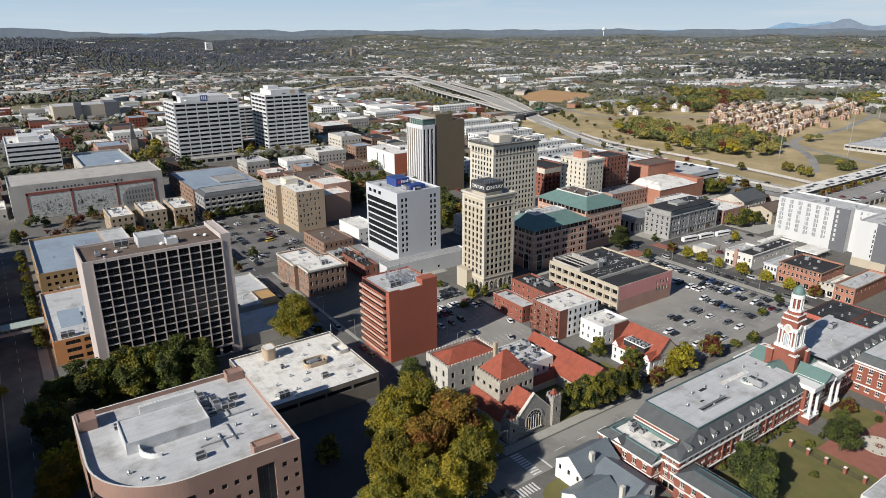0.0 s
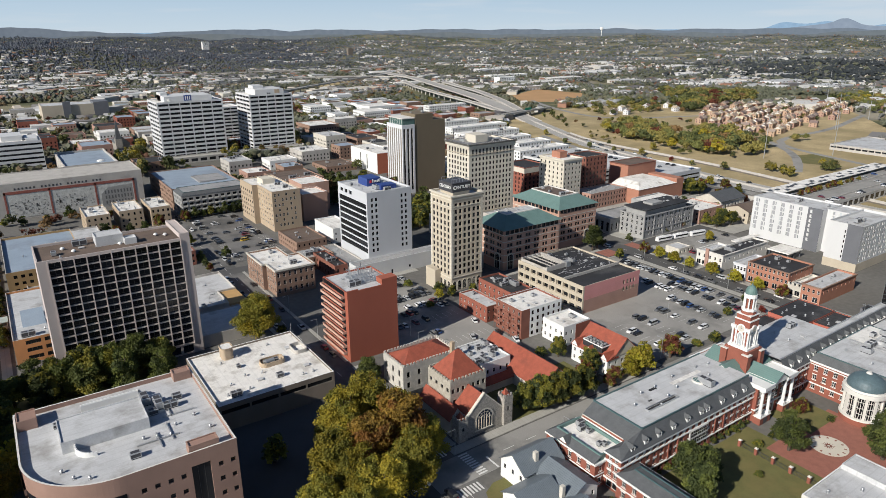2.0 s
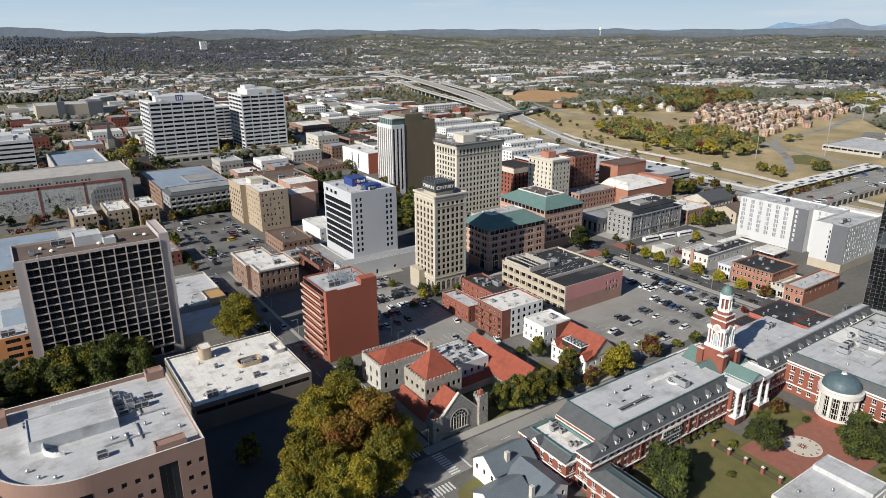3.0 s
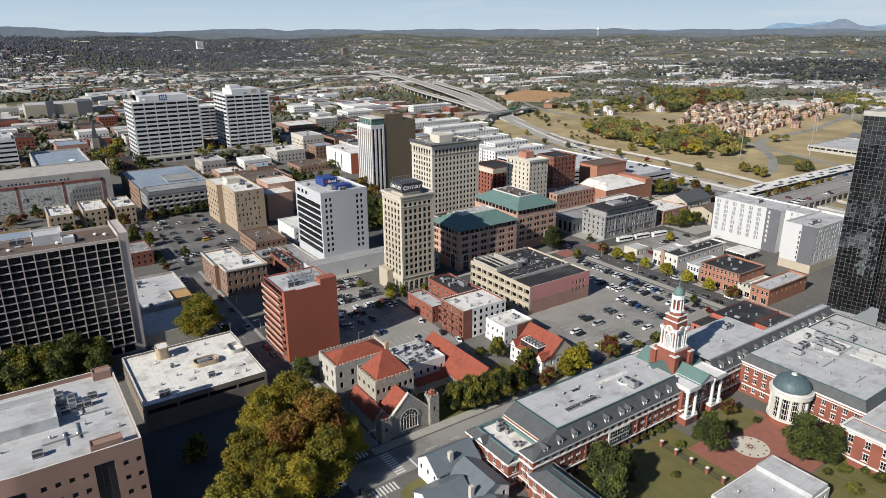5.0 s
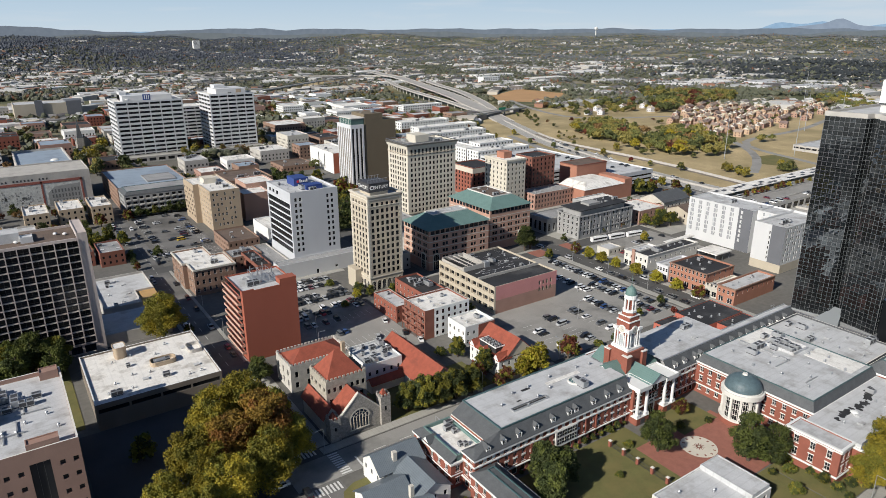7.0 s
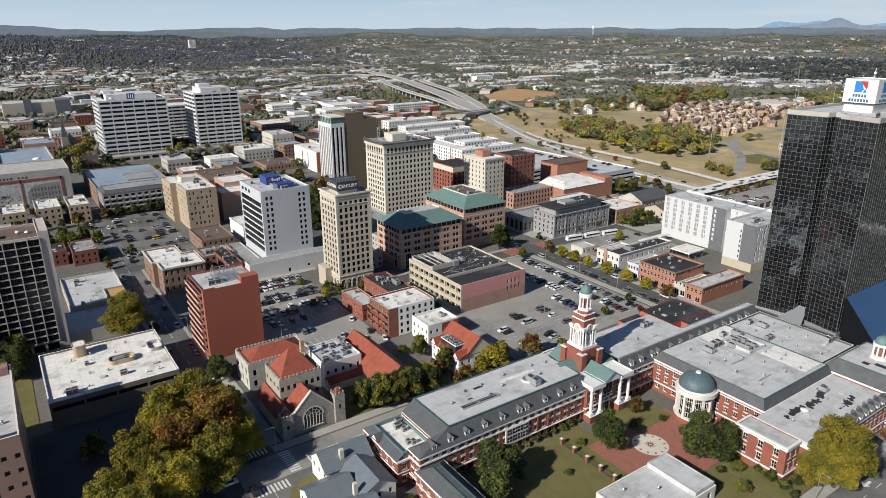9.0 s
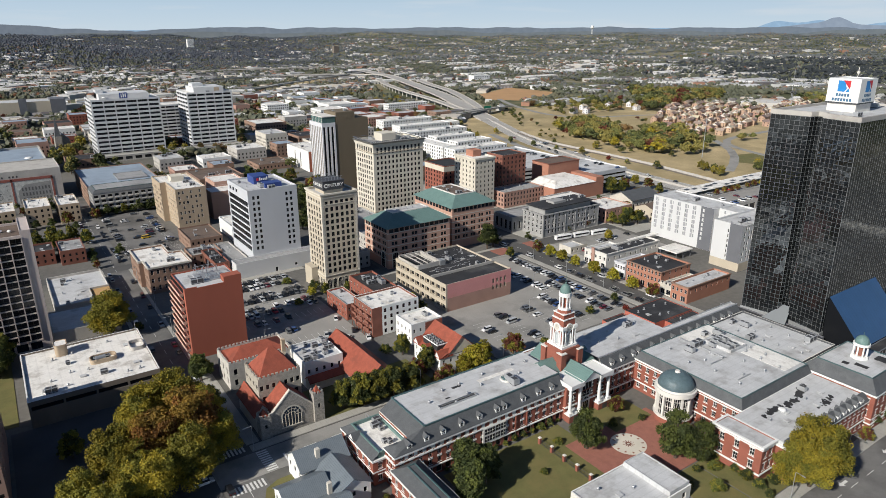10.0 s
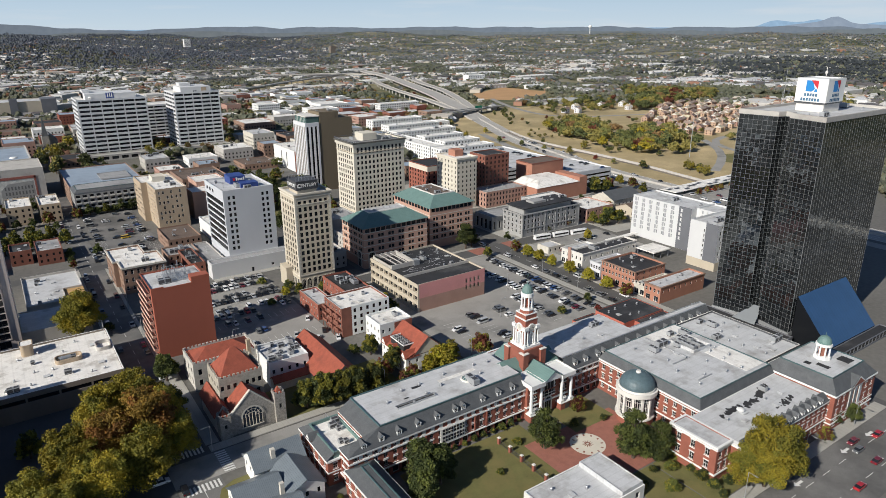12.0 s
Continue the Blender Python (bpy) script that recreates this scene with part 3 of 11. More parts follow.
# ---- ground, roads, pavements ----
def ground_sheet():
    """Town ground near by, woods and fields further out, one sheet to the horizon."""
    m = M("town_and_country_ground", (0.13, 0.125, 0.115), 0.95, 0.25, 0.02, 0.5, bump=0.3)
    nt = m.node_tree
    b = nt.nodes["Principled BSDF"]
    old = b.inputs["Base Color"].links[0].from_socket
    geo = nt.nodes.new("ShaderNodeNewGeometry")
    ln = nt.nodes.new("ShaderNodeVectorMath")
    ln.operation = "LENGTH"
    nt.links.new(geo.outputs["Position"], ln.inputs[0])
    n = nt.nodes.new("ShaderNodeTexNoise")
    n.inputs["Scale"].default_value = 0.008
    n.inputs["Detail"].default_value = 9
    nt.links.new(geo.outputs["Position"], n.inputs["Vector"])
    green = nt.nodes.new("ShaderNodeValToRGB")
    cr = green.color_ramp
    cr.elements[0].position, cr.elements[0].color = 0.36, (0.06, 0.07, 0.03, 1)
    cr.elements[1].position, cr.elements[1].color = 0.66, (0.30, 0.27, 0.20, 1)
    for p, c in ((0.46, (0.09, 0.095, 0.045, 1)), (0.54, (0.19, 0.17, 0.09, 1)), (0.6, (0.22, 0.20, 0.16, 1))):
        cr.elements.new(p).color = c
    nt.links.new(n.outputs[0], green.inputs[0])
    mr = nt.nodes.new("ShaderNodeMapRange")
    mr.inputs[1].default_value, mr.inputs[2].default_value = 560, 950
    nt.links.new(ln.outputs["Value"], mr.inputs[0])
    mx = nt.nodes.new("ShaderNodeMix")
    mx.data_type = "RGBA"
    nt.links.new(mr.outputs[0], mx.inputs[0])
    nt.links.new(old, mx.inputs[6])
    nt.links.new(green.outputs[0], mx.inputs[7])
    nt.links.new(mx.outputs[2], b.inputs["Base Color"])
    rings = [0, 150, 300, 420, 480, 520, 560, 600, 640, 700, 800]
    while rings[-1] < 4700:
        rings.append(rings[-1] * 1.035)
    K = 220
    verts, faces = [(0, 0, 0)], []
    for r in rings[1:]:
        for k in range(K):
            a = 2 * math.pi * k / K
            x, y = r * math.sin(a), r * math.cos(a)
            verts.append((x, y, gz(x, y) - 0.05))
    for k in range(K):
        faces.append((0, 1 + (k + 1) % K, 1 + k))
    for i in range(len(rings) - 2):
        for k in range(K):
            a, c = 1 + i * K, 1 + (i + 1) * K
            faces.append((a + k, a + (k + 1) % K, c + (k + 1) % K, c + k))
    me = bpy.data.meshes.new("ground")
    me.from_pydata(verts, [], faces)
    me.materials.append(m)
    for p in me.polygons:
        p.use_smooth = True
    return tagged(new("ground", me), "city ground passing into wooded autumn country", "ground", kind="structure")


ground_sheet()


def slab(name, label, pts, z0, z1, mat, category="pavement"):
    bm = bmesh.new()
    prism(bm, pts, z0, z1)
    return solid(name, bm, mat, label, category, "structure")


def strip(name, label, line, width, mat, z=None, thick=0.0, lift=0.02, category="road"):
    """A road along a line of (x, y[, z]); it follows the ground, or its own heights as a deck with parapets."""
    bm = bmesh.new()
    pts = []
    for (p, q) in zip(line, line[1:]):
        k = max(1, int(math.hypot(q[0] - p[0], q[1] - p[1]) / 25))
        pts += [tuple(p[c] + (q[c] - p[c]) * i / k for c in range(len(p))) for i in range(k)]
    pts.append(line[-1])
    for _ in range(3):
        pts = [pts[0]] + [tuple((a[c] + 2 * b[c] + d[c]) / 4 for c in range(len(b))) for a, b, d in zip(pts, pts[1:], pts[2:])] + [pts[-1]]
    L, R = [], []
    for i, p in enumerate(pts):
        a, b = pts[max(0, i - 1)], pts[min(len(pts) - 1, i + 1)]
        d = Vector((b[0] - a[0], b[1] - a[1])).normalized()
        nrm = Vector((-d.y, d.x)) * width / 2
        zz = p[2] if len(p) > 2 else None
        l, r = (p[0] + nrm.x, p[1] + nrm.y), (p[0] - nrm.x, p[1] - nrm.y)
        L.append((*l, zz if zz is not None else gz(*l) + lift))
        R.append((*r, zz if zz is not None else gz(*r) + lift))
    up = lambda p, h: (p[0], p[1], p[2] + h)
    for i in range(len(pts) - 1):
        quad(bm, R[i], R[i + 1], L[i + 1], L[i])
        if thick:
            for s, e in ((L, 1), (R, -1)):
                quad(bm, up(s[i], -thick), up(s[i + 1], -thick), up(s[i + 1], 0.9), up(s[i], 0.9), 1)
            quad(bm, up(L[i], -thick), up(L[i + 1], -thick), up(R[i + 1], -thick), up(R[i], -thick), 1)
    ob = solid(name, finish(bm, name, [mat, CONC]), None, label, category, "structure")
    return ob, pts


# downtown streets
strip("road", "dark asphalt side street between office blocks", [(102, -60), (102, 520)], 11, ASPHALT_M)
strip("road", "asphalt avenue in front of the stone church", [(-60, 118.5), (292, 118.5)], 11.5, ASPHALT_L, lift=0.035)
strip("road", "asphalt main street past a row of shops", [(298, -40), (298, 480)], 11, ASPHALT, lift=0.03)
strip("road", "asphalt street along the hotel", [(-6.5, 0), (-6.5, 560)], 12, ASPHALT_M)
strip("road", "wide asphalt street with arrows behind the courthouse", [(120, 12), (480, 12)], 19, ASPHALT_M, lift=0.04)
strip("road", "asphalt cross street past the green-roofed offices", [(108, 224.5), (470, 224.5)], 9.5, ASPHALT, lift=0.04)
strip("road", "asphalt cross street", [(-40, 318), (292, 318)], 9, ASPHALT, lift=0.045)
strip("road", "asphalt cross street", [(-60, 492), (420, 492)], 10, ASPHALT, lift=0.05)
strip("road", "asphalt street", [(212, 240), (212, 640)], 9, ASPHALT, lift=0.055)

# parking lots
slab("parking_lot", "grey asphalt parking lot with faded bay lines", rect(205, 128, 287, 218), 0.0, 0.06, ASPHALT_L, "parking lot")
slab("parking_lot", "asphalt parking lot behind the church", rect(131, 169, 173, 262), 0.0, 0.06, ASPHALT_L, "parking lot")
# Darker asphalt than the other lots, to put shade into its colour.
slab("parking_lot", "asphalt parking lot between apartment blocks, darkened for its shade", rect(111, 330, 142, 434), 0.0, 0.06, ASPHALT_M, "parking lot")
slab("parking_lot", "asphalt parking court beside the shops", rect(318, 176, 372, 218), 0.0, 0.06, ASPHALT_L, "parking lot")

# pavements with kerbs
for r, lab in (((108.5, 124.8, 204, 128.2), "concrete pavement before the church"), ((108, 129, 112, 190), "concrete pavement beside the church"),
               ((137, 108.5, 292, 112.3), "concrete pavement before the brick courthouse"), ((288.5, 128, 292, 219), "concrete pavement along the parking lot"),
               ((304, 60, 308, 172), "concrete pavement before the shops"), ((304, 180, 318, 219), "concrete pavement at the corner"),
               ((205, 218.2, 292, 219.4), "narrow concrete pavement"), ((200, 229.6, 292, 232), "concrete pavement before the brick offices"),
               ((0.2, 250, 3.6, 420), "concrete pavement beside the garage"), ((94.6, 130, 96.2, 320), "concrete pavement"),
               ((107.8, 195, 109.2, 314), "concrete pavement"), ((190, 21.6, 300, 25.6), "concrete pavement beside the courthouse"),
               ((-13, 130, -12.6, 480), "concrete pavement"), ((150, 262.5, 184, 266.5), "concrete pavement along a blank wall")):
    slab("pavement", lab, rect(*r), 0.0, 0.17, PAVE)

# painted lines: crossings, lanes, bays
bm = bmesh.new()
for i in range(9):
    x = 97.4 + i * 1.1
    quad(bm, (x, 126.0, 0.075), (x + 0.6, 126.0, 0.075), (x + 0.6, 129.5, 0.075), (x, 129.5, 0.075))
    quad(bm, (x, 108.0, 0.075), (x + 0.6, 108.0, 0.075), (x + 0.6, 111.5, 0.075), (x, 111.5, 0.075))
for i in range(10):
    y = 113.4 + i * 1.1
    for x in (91.5, 109.0):
        quad(bm, (x, y, 0.075), (x + 3.2, y, 0.075), (x + 3.2, y + 0.6, 0.075), (x, y + 0.6, 0.075))
quad(bm, (115.5, 113, 0.075), (116.1, 113, 0.075), (116.1, 119, 0.075), (115.5, 119, 0.075))
for x in np.arange(-40, 290, 9):
    if not 88 < x < 114:
        quad(bm, (x, 118.3, 0.07), (x + 4, 118.3, 0.07), (x + 4, 118.5, 0.07), (x, 118.5, 0.07))
for x in np.arange(130, 470, 9):
    for y in (8.3, 15.7):
        quad(bm, (x, y, 0.075), (x + 4, y, 0.075), (x + 4, y + 0.16, 0.075), (x, y + 0.16, 0.075))
for y in np.arange(-30, 470, 9):
    if not 110 < y < 128:
        for x in (101.9, 297.9, -6.6):
            quad(bm, (x, y, 0.07), (x + 0.16, y, 0.07), (x + 0.16, y + 4, 0.07), (x, y + 4, 0.07))
for x in (236, 262, 277):
    poly(bm, [(x, 17.9, 0.08), (x + 1.6, 19.0, 0.08), (x + 1.6, 18.3, 0.08), (x + 4, 18.3, 0.08), (x + 4, 17.5, 0.08), (x + 1.6, 17.5, 0.08), (x + 1.6, 16.8, 0.08)])
for i in range(11):
    y = 3.6 + i * 1.5
    quad(bm, (302, y, 0.09), (305, y, 0.09), (305, y + 0.7, 0.09), (302, y + 0.7, 0.09))
LOT_ROWS = [(244, 134, 160), (259, 134, 166), (274, 134, 178), (281.5, 134, 212), (267, 166, 212), (230, 132, 160), (217, 132, 158)]
for x, y0, y1 in LOT_ROWS:
    for y in np.arange(y0, y1, 2.75):
        quad(bm, (x - 2.6, y, 0.085), (x + 2.6, y, 0.085), (x + 2.6, y + 0.12, 0.085), (x - 2.6, y + 0.12, 0.085))
for x0, x1, y in ((133, 171, 186), (133, 171, 209), (138, 171, 236.7), (138, 171, 257.5)):
    for x in np.arange(x0, x1, 2.75):
        quad(bm, (x, y - 2.5, 0.085), (x + 0.12, y - 2.5, 0.085), (x + 0.12, y + 2.5, 0.085), (x, y + 2.5, 0.085))
for x in (113, 138):
    for y in np.arange(334, 430, 2.75):
        quad(bm, (x - 2.4, y, 0.085), (x + 2.4, y, 0.085), (x + 2.4, y + 0.12, 0.085), (x - 2.4, y + 0.12, 0.085))
solid("road_markings", finish(bm, "road_markings", [PAINT_W]), None, "worn white painted lines, crossings and arrows", "road marking", "structure")

# greens
slab("lawn", "courthouse lawn of dry autumn grass", rect(149, 26, 193, 83.5), 0.0, 0.1, GRASS, "lawn")
slab("lawn", "small round-ended lawn before the brick wing", rect(205, 70, 222, 84), 0.0, 0.14, GRASS, "lawn")
slab("lawn", "grassy corner beside the grey-roofed house", [(104, 84), (128, 84), (128, 108.5), (110, 108.5), (106, 106.5), (104, 102)], 0.0, 0.14, GRASS, "lawn")
# Ground colour kept dark to carry the office block's deep shade.
slab("yard", "dark asphalt yard under trees, standing in for deep shade", rect(49.5, 106, 95.5, 175.5), 0.0, 0.1, ASPHALT, "yard")
slab("lawn", "shaded grass beside the church", rect(133, 126, 176, 148), 0.0, 0.12, GRASS, "lawn")
slab("lawn", "planted strip under a row of dark trees", rect(2, 180, 52, 242), 0.0, 0.1, GRASS, "lawn")
slab("lawn", "grass under park trees between towers", rect(216, 330, 262, 478), 0.0, 0.1, GRASS, "lawn")
slab("lawn", "planted ground beside the brick wing", rect(212, 26, 232, 46.5), 0.0, 0.1, GRASS, "lawn")
# Grass slab added in place of ground lying in dark shadow.
slab("lawn", "grass added for shadowed ground beside the white pavilion", rect(199, 26, 211.5, 46.5), 0.0, 0.1, GRASS, "lawn")
slab("courtyard", "red brick-paved courthouse courtyard", rect(187, 47, 224, 74), 0.02, 0.12, PLAZA, "courtyard")
bm = bmesh.new()
cyl(bm, 203.5, 63.8, 0.12, 0.16, 5.4, 5.4, 40)
disc = solid("paving_circle", bm, CREAM_L, "pale round paved clock dial in the courtyard", "paving", "structure")
bm = bmesh.new()
for i in range(12):
    a = 2 * math.pi * i / 12
    for d, r0, r1, w in ((a, 4.0, 4.8, 0.26), (a + 0.2, 0.4, 1.9, 0.24)):
        c, s = math.cos(d), math.sin(d)
        P = lambda r, t: (203.5 + r * c - t * s, 63.8 + r * s + t * c, 0.17)
        quad(bm, P(r0, -w), P(r1, -w if r0 > 1 else -0.02), P(r1, w if r0 > 1 else 0.02), P(r0, w))
part("dial_marks", finish(bm, "dial_marks", [BRICK_D]), None, disc)

# grassy slope and the motorway beyond it
def field(name, label, pts, mat, lift=0.03):
    bm = bmesh.new()
    f = poly(bm, [(x, y, gz(x, y) + lift) for x, y in pts])
    bmesh.ops.triangulate(bm, faces=[f])
    solid(name, finish(bm, name, [mat]), None, label, "grass", "structure")


field("grass_slope", "dry tan and green grass slope beside the motorway",
      [(494, 120), (640, 180), (760, 300), (900, 330), (1100, 480), (900, 720), (720, 740), (600, 690), (520, 600), (500, 420)], DRYGRASS)
field("bare_ground", "bare orange soil lot", [(800, 930), (955, 1020), (965, 900), (890, 830), (815, 815), (780, 860)], SOIL, 0.06)
field("grass_verge", "grass between motorway ramps", [(420, 1290), (640, 1350), (780, 1345), (850, 1420), (760, 1490), (400, 1480)], DRYGRASS, 0.04)
MAIN = [(500, -60), (500, 262), (507, 343), (529, 418), (541, 472), (557, 520), (594, 600), (624, 670)]
strip("motorway", "pale concrete motorway with several lanes", MAIN, 24, MOTORWAY, lift=0.12)
ROAD2 = [(800, 860), (755, 772), (725, 677), (712, 620), (745, 591), (800, 585), (850, 560)]
strip("motorway", "asphalt service road beside the motorway", [(478, 60), (481, 300), (500, 400), (514, 470), (545, 560)], 9, ASPHALT_L, lift=0.09)
strip("road", "asphalt road between the slope and small white houses", ROAD2, 9, ASPHALT_L, lift=0.09)
strip("road", "access road curving through the slope", [(584, 278), (621, 292), (650, 312), (682, 334), (720, 385)], 8, ASPHALT_L, lift=0.09)
strip("road", "access road up to the brick terraces", [(665, 258), (682, 296), (683, 318), (690, 344), (722, 384), (860, 385), (1040, 428)], 8, ASPHALT_L, lift=0.1)


def ramp(label, line, width):
    ob, pts = strip("motorway_ramp", label, line, width, MOTORWAY, thick=1.3)
    bm = bmesh.new()
    for p in pts[1:-1:1]:
        if p[2] - gz(p[0], p[1]) > 3:
            cyl(bm, p[0], p[1], gz(p[0], p[1]) - 1, p[2] - 1.3, 1.1, 1.1, 8)
            box(bm, p[0] - width * 0.36, p[1] - 0.8, p[2] - 2.4, p[0] + width * 0.36, p[1] + 0.8, p[2] - 1.25)
    part("pier", bm, CONC, ob)


RAMPS = [[(616, 652, 0.4), (650, 750, 6), (713, 903, 8), (789, 1117, 8), (869, 1348, 8), (915, 1570, 8), (925, 1660, 7.5)],
         [(632, 738, 5.2), (660, 850, 8), (688, 985, 9.5), (736, 1140, 9.5), (800, 1290, 8.5)],
         [(636, 690, 2.0), (672, 752, 6.6), (722, 860, 8.6), (772, 975, 9.5), (810, 1090, 9), (862, 1220, 8.4)],
         [(915, 1560, 8), (860, 1500, 8.2), (730, 1412, 8.5), (582, 1296, 8.5), (485, 1215, 8), (330, 1180, 7), (120, 1190, 5)],
         [(880, 1400, 8), (800, 1500, 8), (640, 1540, 8), (420, 1500, 8), (200, 1530, 8)]]
strip("road", "grey highway running on into the suburbs", [(890, 1430), (1017, 1561), (1112, 1761), (1155, 2088), (1190, 2400)], 13, ASPHALT_L, lift=1.6)
strip("road", "grey road crossing the suburbs", [(700, 2200), (1155, 2088), (1337, 2037), (1536, 1979), (1900, 1880)], 11, MOTORWAY, lift=2.2)
ramp("raised pale concrete motorway viaduct on piers", RAMPS[0], 25)
ramp("raised concrete slip ramp splitting from the viaduct", RAMPS[1], 11)
ramp("raised concrete ramp beside the viaduct", RAMPS[2], 13)
ramp("raised curving concrete flyover", RAMPS[3], 13)
ramp("second curving concrete flyover", RAMPS[4], 12)
ramp("low concrete overpass crossing the motorway", [(545, 676, 7.5), (600, 694, 8), (668, 712, 8), (720, 735, 5)], 11)
ramp("long motorway overpass far off", [(300, 1840, 7), (620, 1830, 8), (900, 1800, 8), (1250, 1790, 9)], 14)

strip("retaining_wall", "low pale concrete wall between motorway and slope", [(582, 550, 1.0), (556, 491, 1.0), (557, 430, 1.0), (556, 367, 1.0), (549, 310, 1.0), (539, 263, 1.0), (522, 160, 1.0)], 0.7, CONC, thick=1.4, category="wall")
strip("rail_bed", "dark railway bed beside a low wall", [(579, 552), (553, 491), (554, 430), (553, 367), (546, 310), (536, 263), (519, 160)], 4.5, CONC_D, lift=0.14)
field("oval_lawn", "mown oval of green grass beside the access road", [(659, 320), (680, 314), (676, 290), (634, 279), (626, 295)], GRASS, 0.08)
field("meadow", "open green-brown grass field among trees", [(1223, 702), (1243, 658), (1047, 551), (1044, 594)], GRASS, 0.08)


def lane_lines(line, offsets):
    """Broken white lane lines and solid edge lines along a road."""
    bm = bmesh.new()
    for p, q in zip(line, line[1:]):
        L = math.hypot(q[0] - p[0], q[1] - p[1])
        d = Vector((q[0] - p[0], q[1] - p[1])) / L
        n = Vector((-d.y, d.x))
        for off, dash in offsets:
            s = 0.0
            while s < L - 3:
                e = min(L, s + (4.5 if dash else 12))
                a, b = Vector(p[:2]) + d * s + n * off, Vector(p[:2]) + d * e + n * off
                z = (gz(a.x, a.y) + 0.2) if len(p) < 3 else p[2] + (q[2] - p[2]) * s / L + 0.12
                z2 = (gz(b.x, b.y) + 0.2) if len(p) < 3 else p[2] + (q[2] - p[2]) * e / L + 0.12
                quad(bm, (a.x - n.x * 0.2, a.y - n.y * 0.2, z), (b.x - n.x * 0.2, b.y - n.y * 0.2, z2), (b.x + n.x * 0.2, b.y + n.y * 0.2, z2), (a.x + n.x * 0.2, a.y + n.y * 0.2, z))
                s += 12
    solid("lane_lines", finish(bm, "lane_lines", [PAINT_W]), None, "white broken lane lines on the motorway", "road marking", "structure")


lane_lines(MAIN, ((-8, True), (-4.5, True), (4.5, True), (8, True), (-11.5, False), (11.5, False), (-0.8, False), (0.8, False)))
strip("median_barrier", "low concrete barrier between carriageways", [(x, y, 0.55) for x, y in MAIN], 0.6, CONC, thick=0.6, category="barrier")

bm = bmesh.new()
box(bm, -6, -0.15, 0, 6, 0.15, 3.4)
box(bm, -5, 0.15, -3.2, -4.7, 0.4, 3.2, 1)
box(bm, 4.7, 0.15, -3.2, 5, 0.4, 3.2, 1)
solid("road_sign", finish(bm, "road_sign", [M("sign_green", (0.01, 0.16, 0.10), 0.5, 0.05), STEEL]), None, "wide green motorway sign on the overpass", "sign", at=(650, 701.5, 9.2))

# ---- near buildings ----
# pink granite office with a rounded corner
arc = [(4.2 + 19 - 19 * math.cos(a), 131.8 + 19 - 19 * math.sin(a)) for a in (math.pi / 2 * k / 26 for k in range(27))]
A_PTS = [(23.2, 131.8), (48.4, 131.8), (48.4, 174.6), (4.2, 174.6)] + arc[:-1]
S = [(3.0 + 2.9 * i, 7.2 + 4.2 * j, 4.2 + 2.9 * i, 8.5 + 4.2 * j, "plain") for j in range(4) for i in range(8) if i not in (4, 5)]
S += [(14.2, 4, 18.6, 22.3, "ribbon")]
spec = {0: S, 3: grid(30, 6, 4, 1.3, 1.4, 7.2, 4.2), 1: grid(42.8, 9, 4, 1.3, 1.4, 7.2, 4.2)}
A = building("office_building", "pink granite office block with rounded corner and pale flat roof", A_PTS, 26, PINKGRAN, ROOF_LG, spec, parapet=1.3, thick=0.45, frame_m=FRAME_D, depth=0.5, coping=STONE_W)
ox, oy = A_PTS[0]
L = lambda x, y: (x - ox, y - oy)
for j in range(4):
    zz = 7.0 + 4.2 * j
    bm = bmesh.new()
    for i in range(len(arc) - 1):
        a, b = L(*arc[i]), L(*arc[i + 1])
        o = (Vector((a[0] + b[0], a[1] + b[1])) / 2 - Vector(L(23.2, 150.8))).normalized() * 0.06
        quad(bm, (a[0] + o.x, a[1] + o.y, zz), (b[0] + o.x, b[1] + o.y, zz), (b[0] + o.x, b[1] + o.y, zz + 1.8), (a[0] + o.x, a[1] + o.y, zz + 1.8))
    part("curved_window", bm, GLASS, A, "curved dark ribbon window")
RZ = 24.7
def roofbox(root, name, x0, y0, x1, y1, z0, z1, mat, label="", top=None, orig=None):
    o = orig
    bm = bmesh.new()
    pts = [(x0 - o[0], y0 - o[1]), (x1 - o[0], y0 - o[1]), (x1 - o[0], y1 - o[1]), (x0 - o[0], y1 - o[1])]
    prism(bm, pts, z0, z1 - 0.3)
    ring(bm, pts, 0.25, z1 - 0.3, z1)
    return part(name, bm, mat, root, label)


o = (ox, oy)
roofbox(A, "stair_tower", 4.9, 167, 9.2, 172.4, RZ, 27.6, PINKGRAN, "pink granite stair head", orig=o)
roofbox(A, "corner_block", 37.5, 132.5, 44.5, 135.4, RZ, 27.3, PINKGRAN, orig=o)
roofbox(A, "corner_block", 43, 170.5, 47.7, 174, RZ, 27.2, PINKGRAN, orig=o)
roofbox(A, "plant_screen", 13, 150.5, 32.5, 162.5, RZ, 27.8, ROOF_LG, "low raised roof deck", orig=o)
roofbox(A, "screen_wall", 19, 166.5, 33, 167.4, RZ, 27.4, WHITE, "white screen wall", orig=o)
bm = bmesh.new()
for k in range(14):
    a = math.pi * (0.55 + 0.9 * k / 13)
    b = math.pi * (0.55 + 0.9 * (k + 1) / 13)
    q = [(19.5 - ox + 4 * math.cos(t), 149.5 - oy + 4 * math.sin(t)) for t in (a, b)]
    hgt = 2.6 - 0.12 * k
    p = [(19.5 - ox + 3.7 * math.cos(t), 149.5 - oy + 3.7 * math.sin(t)) for t in (a, b)]
    prism(bm, [p[0], q[0], q[1], p[1]][::-1], RZ, RZ + hgt)
part("curved_wall", bm, WHITE, A, "white curved parapet wall")
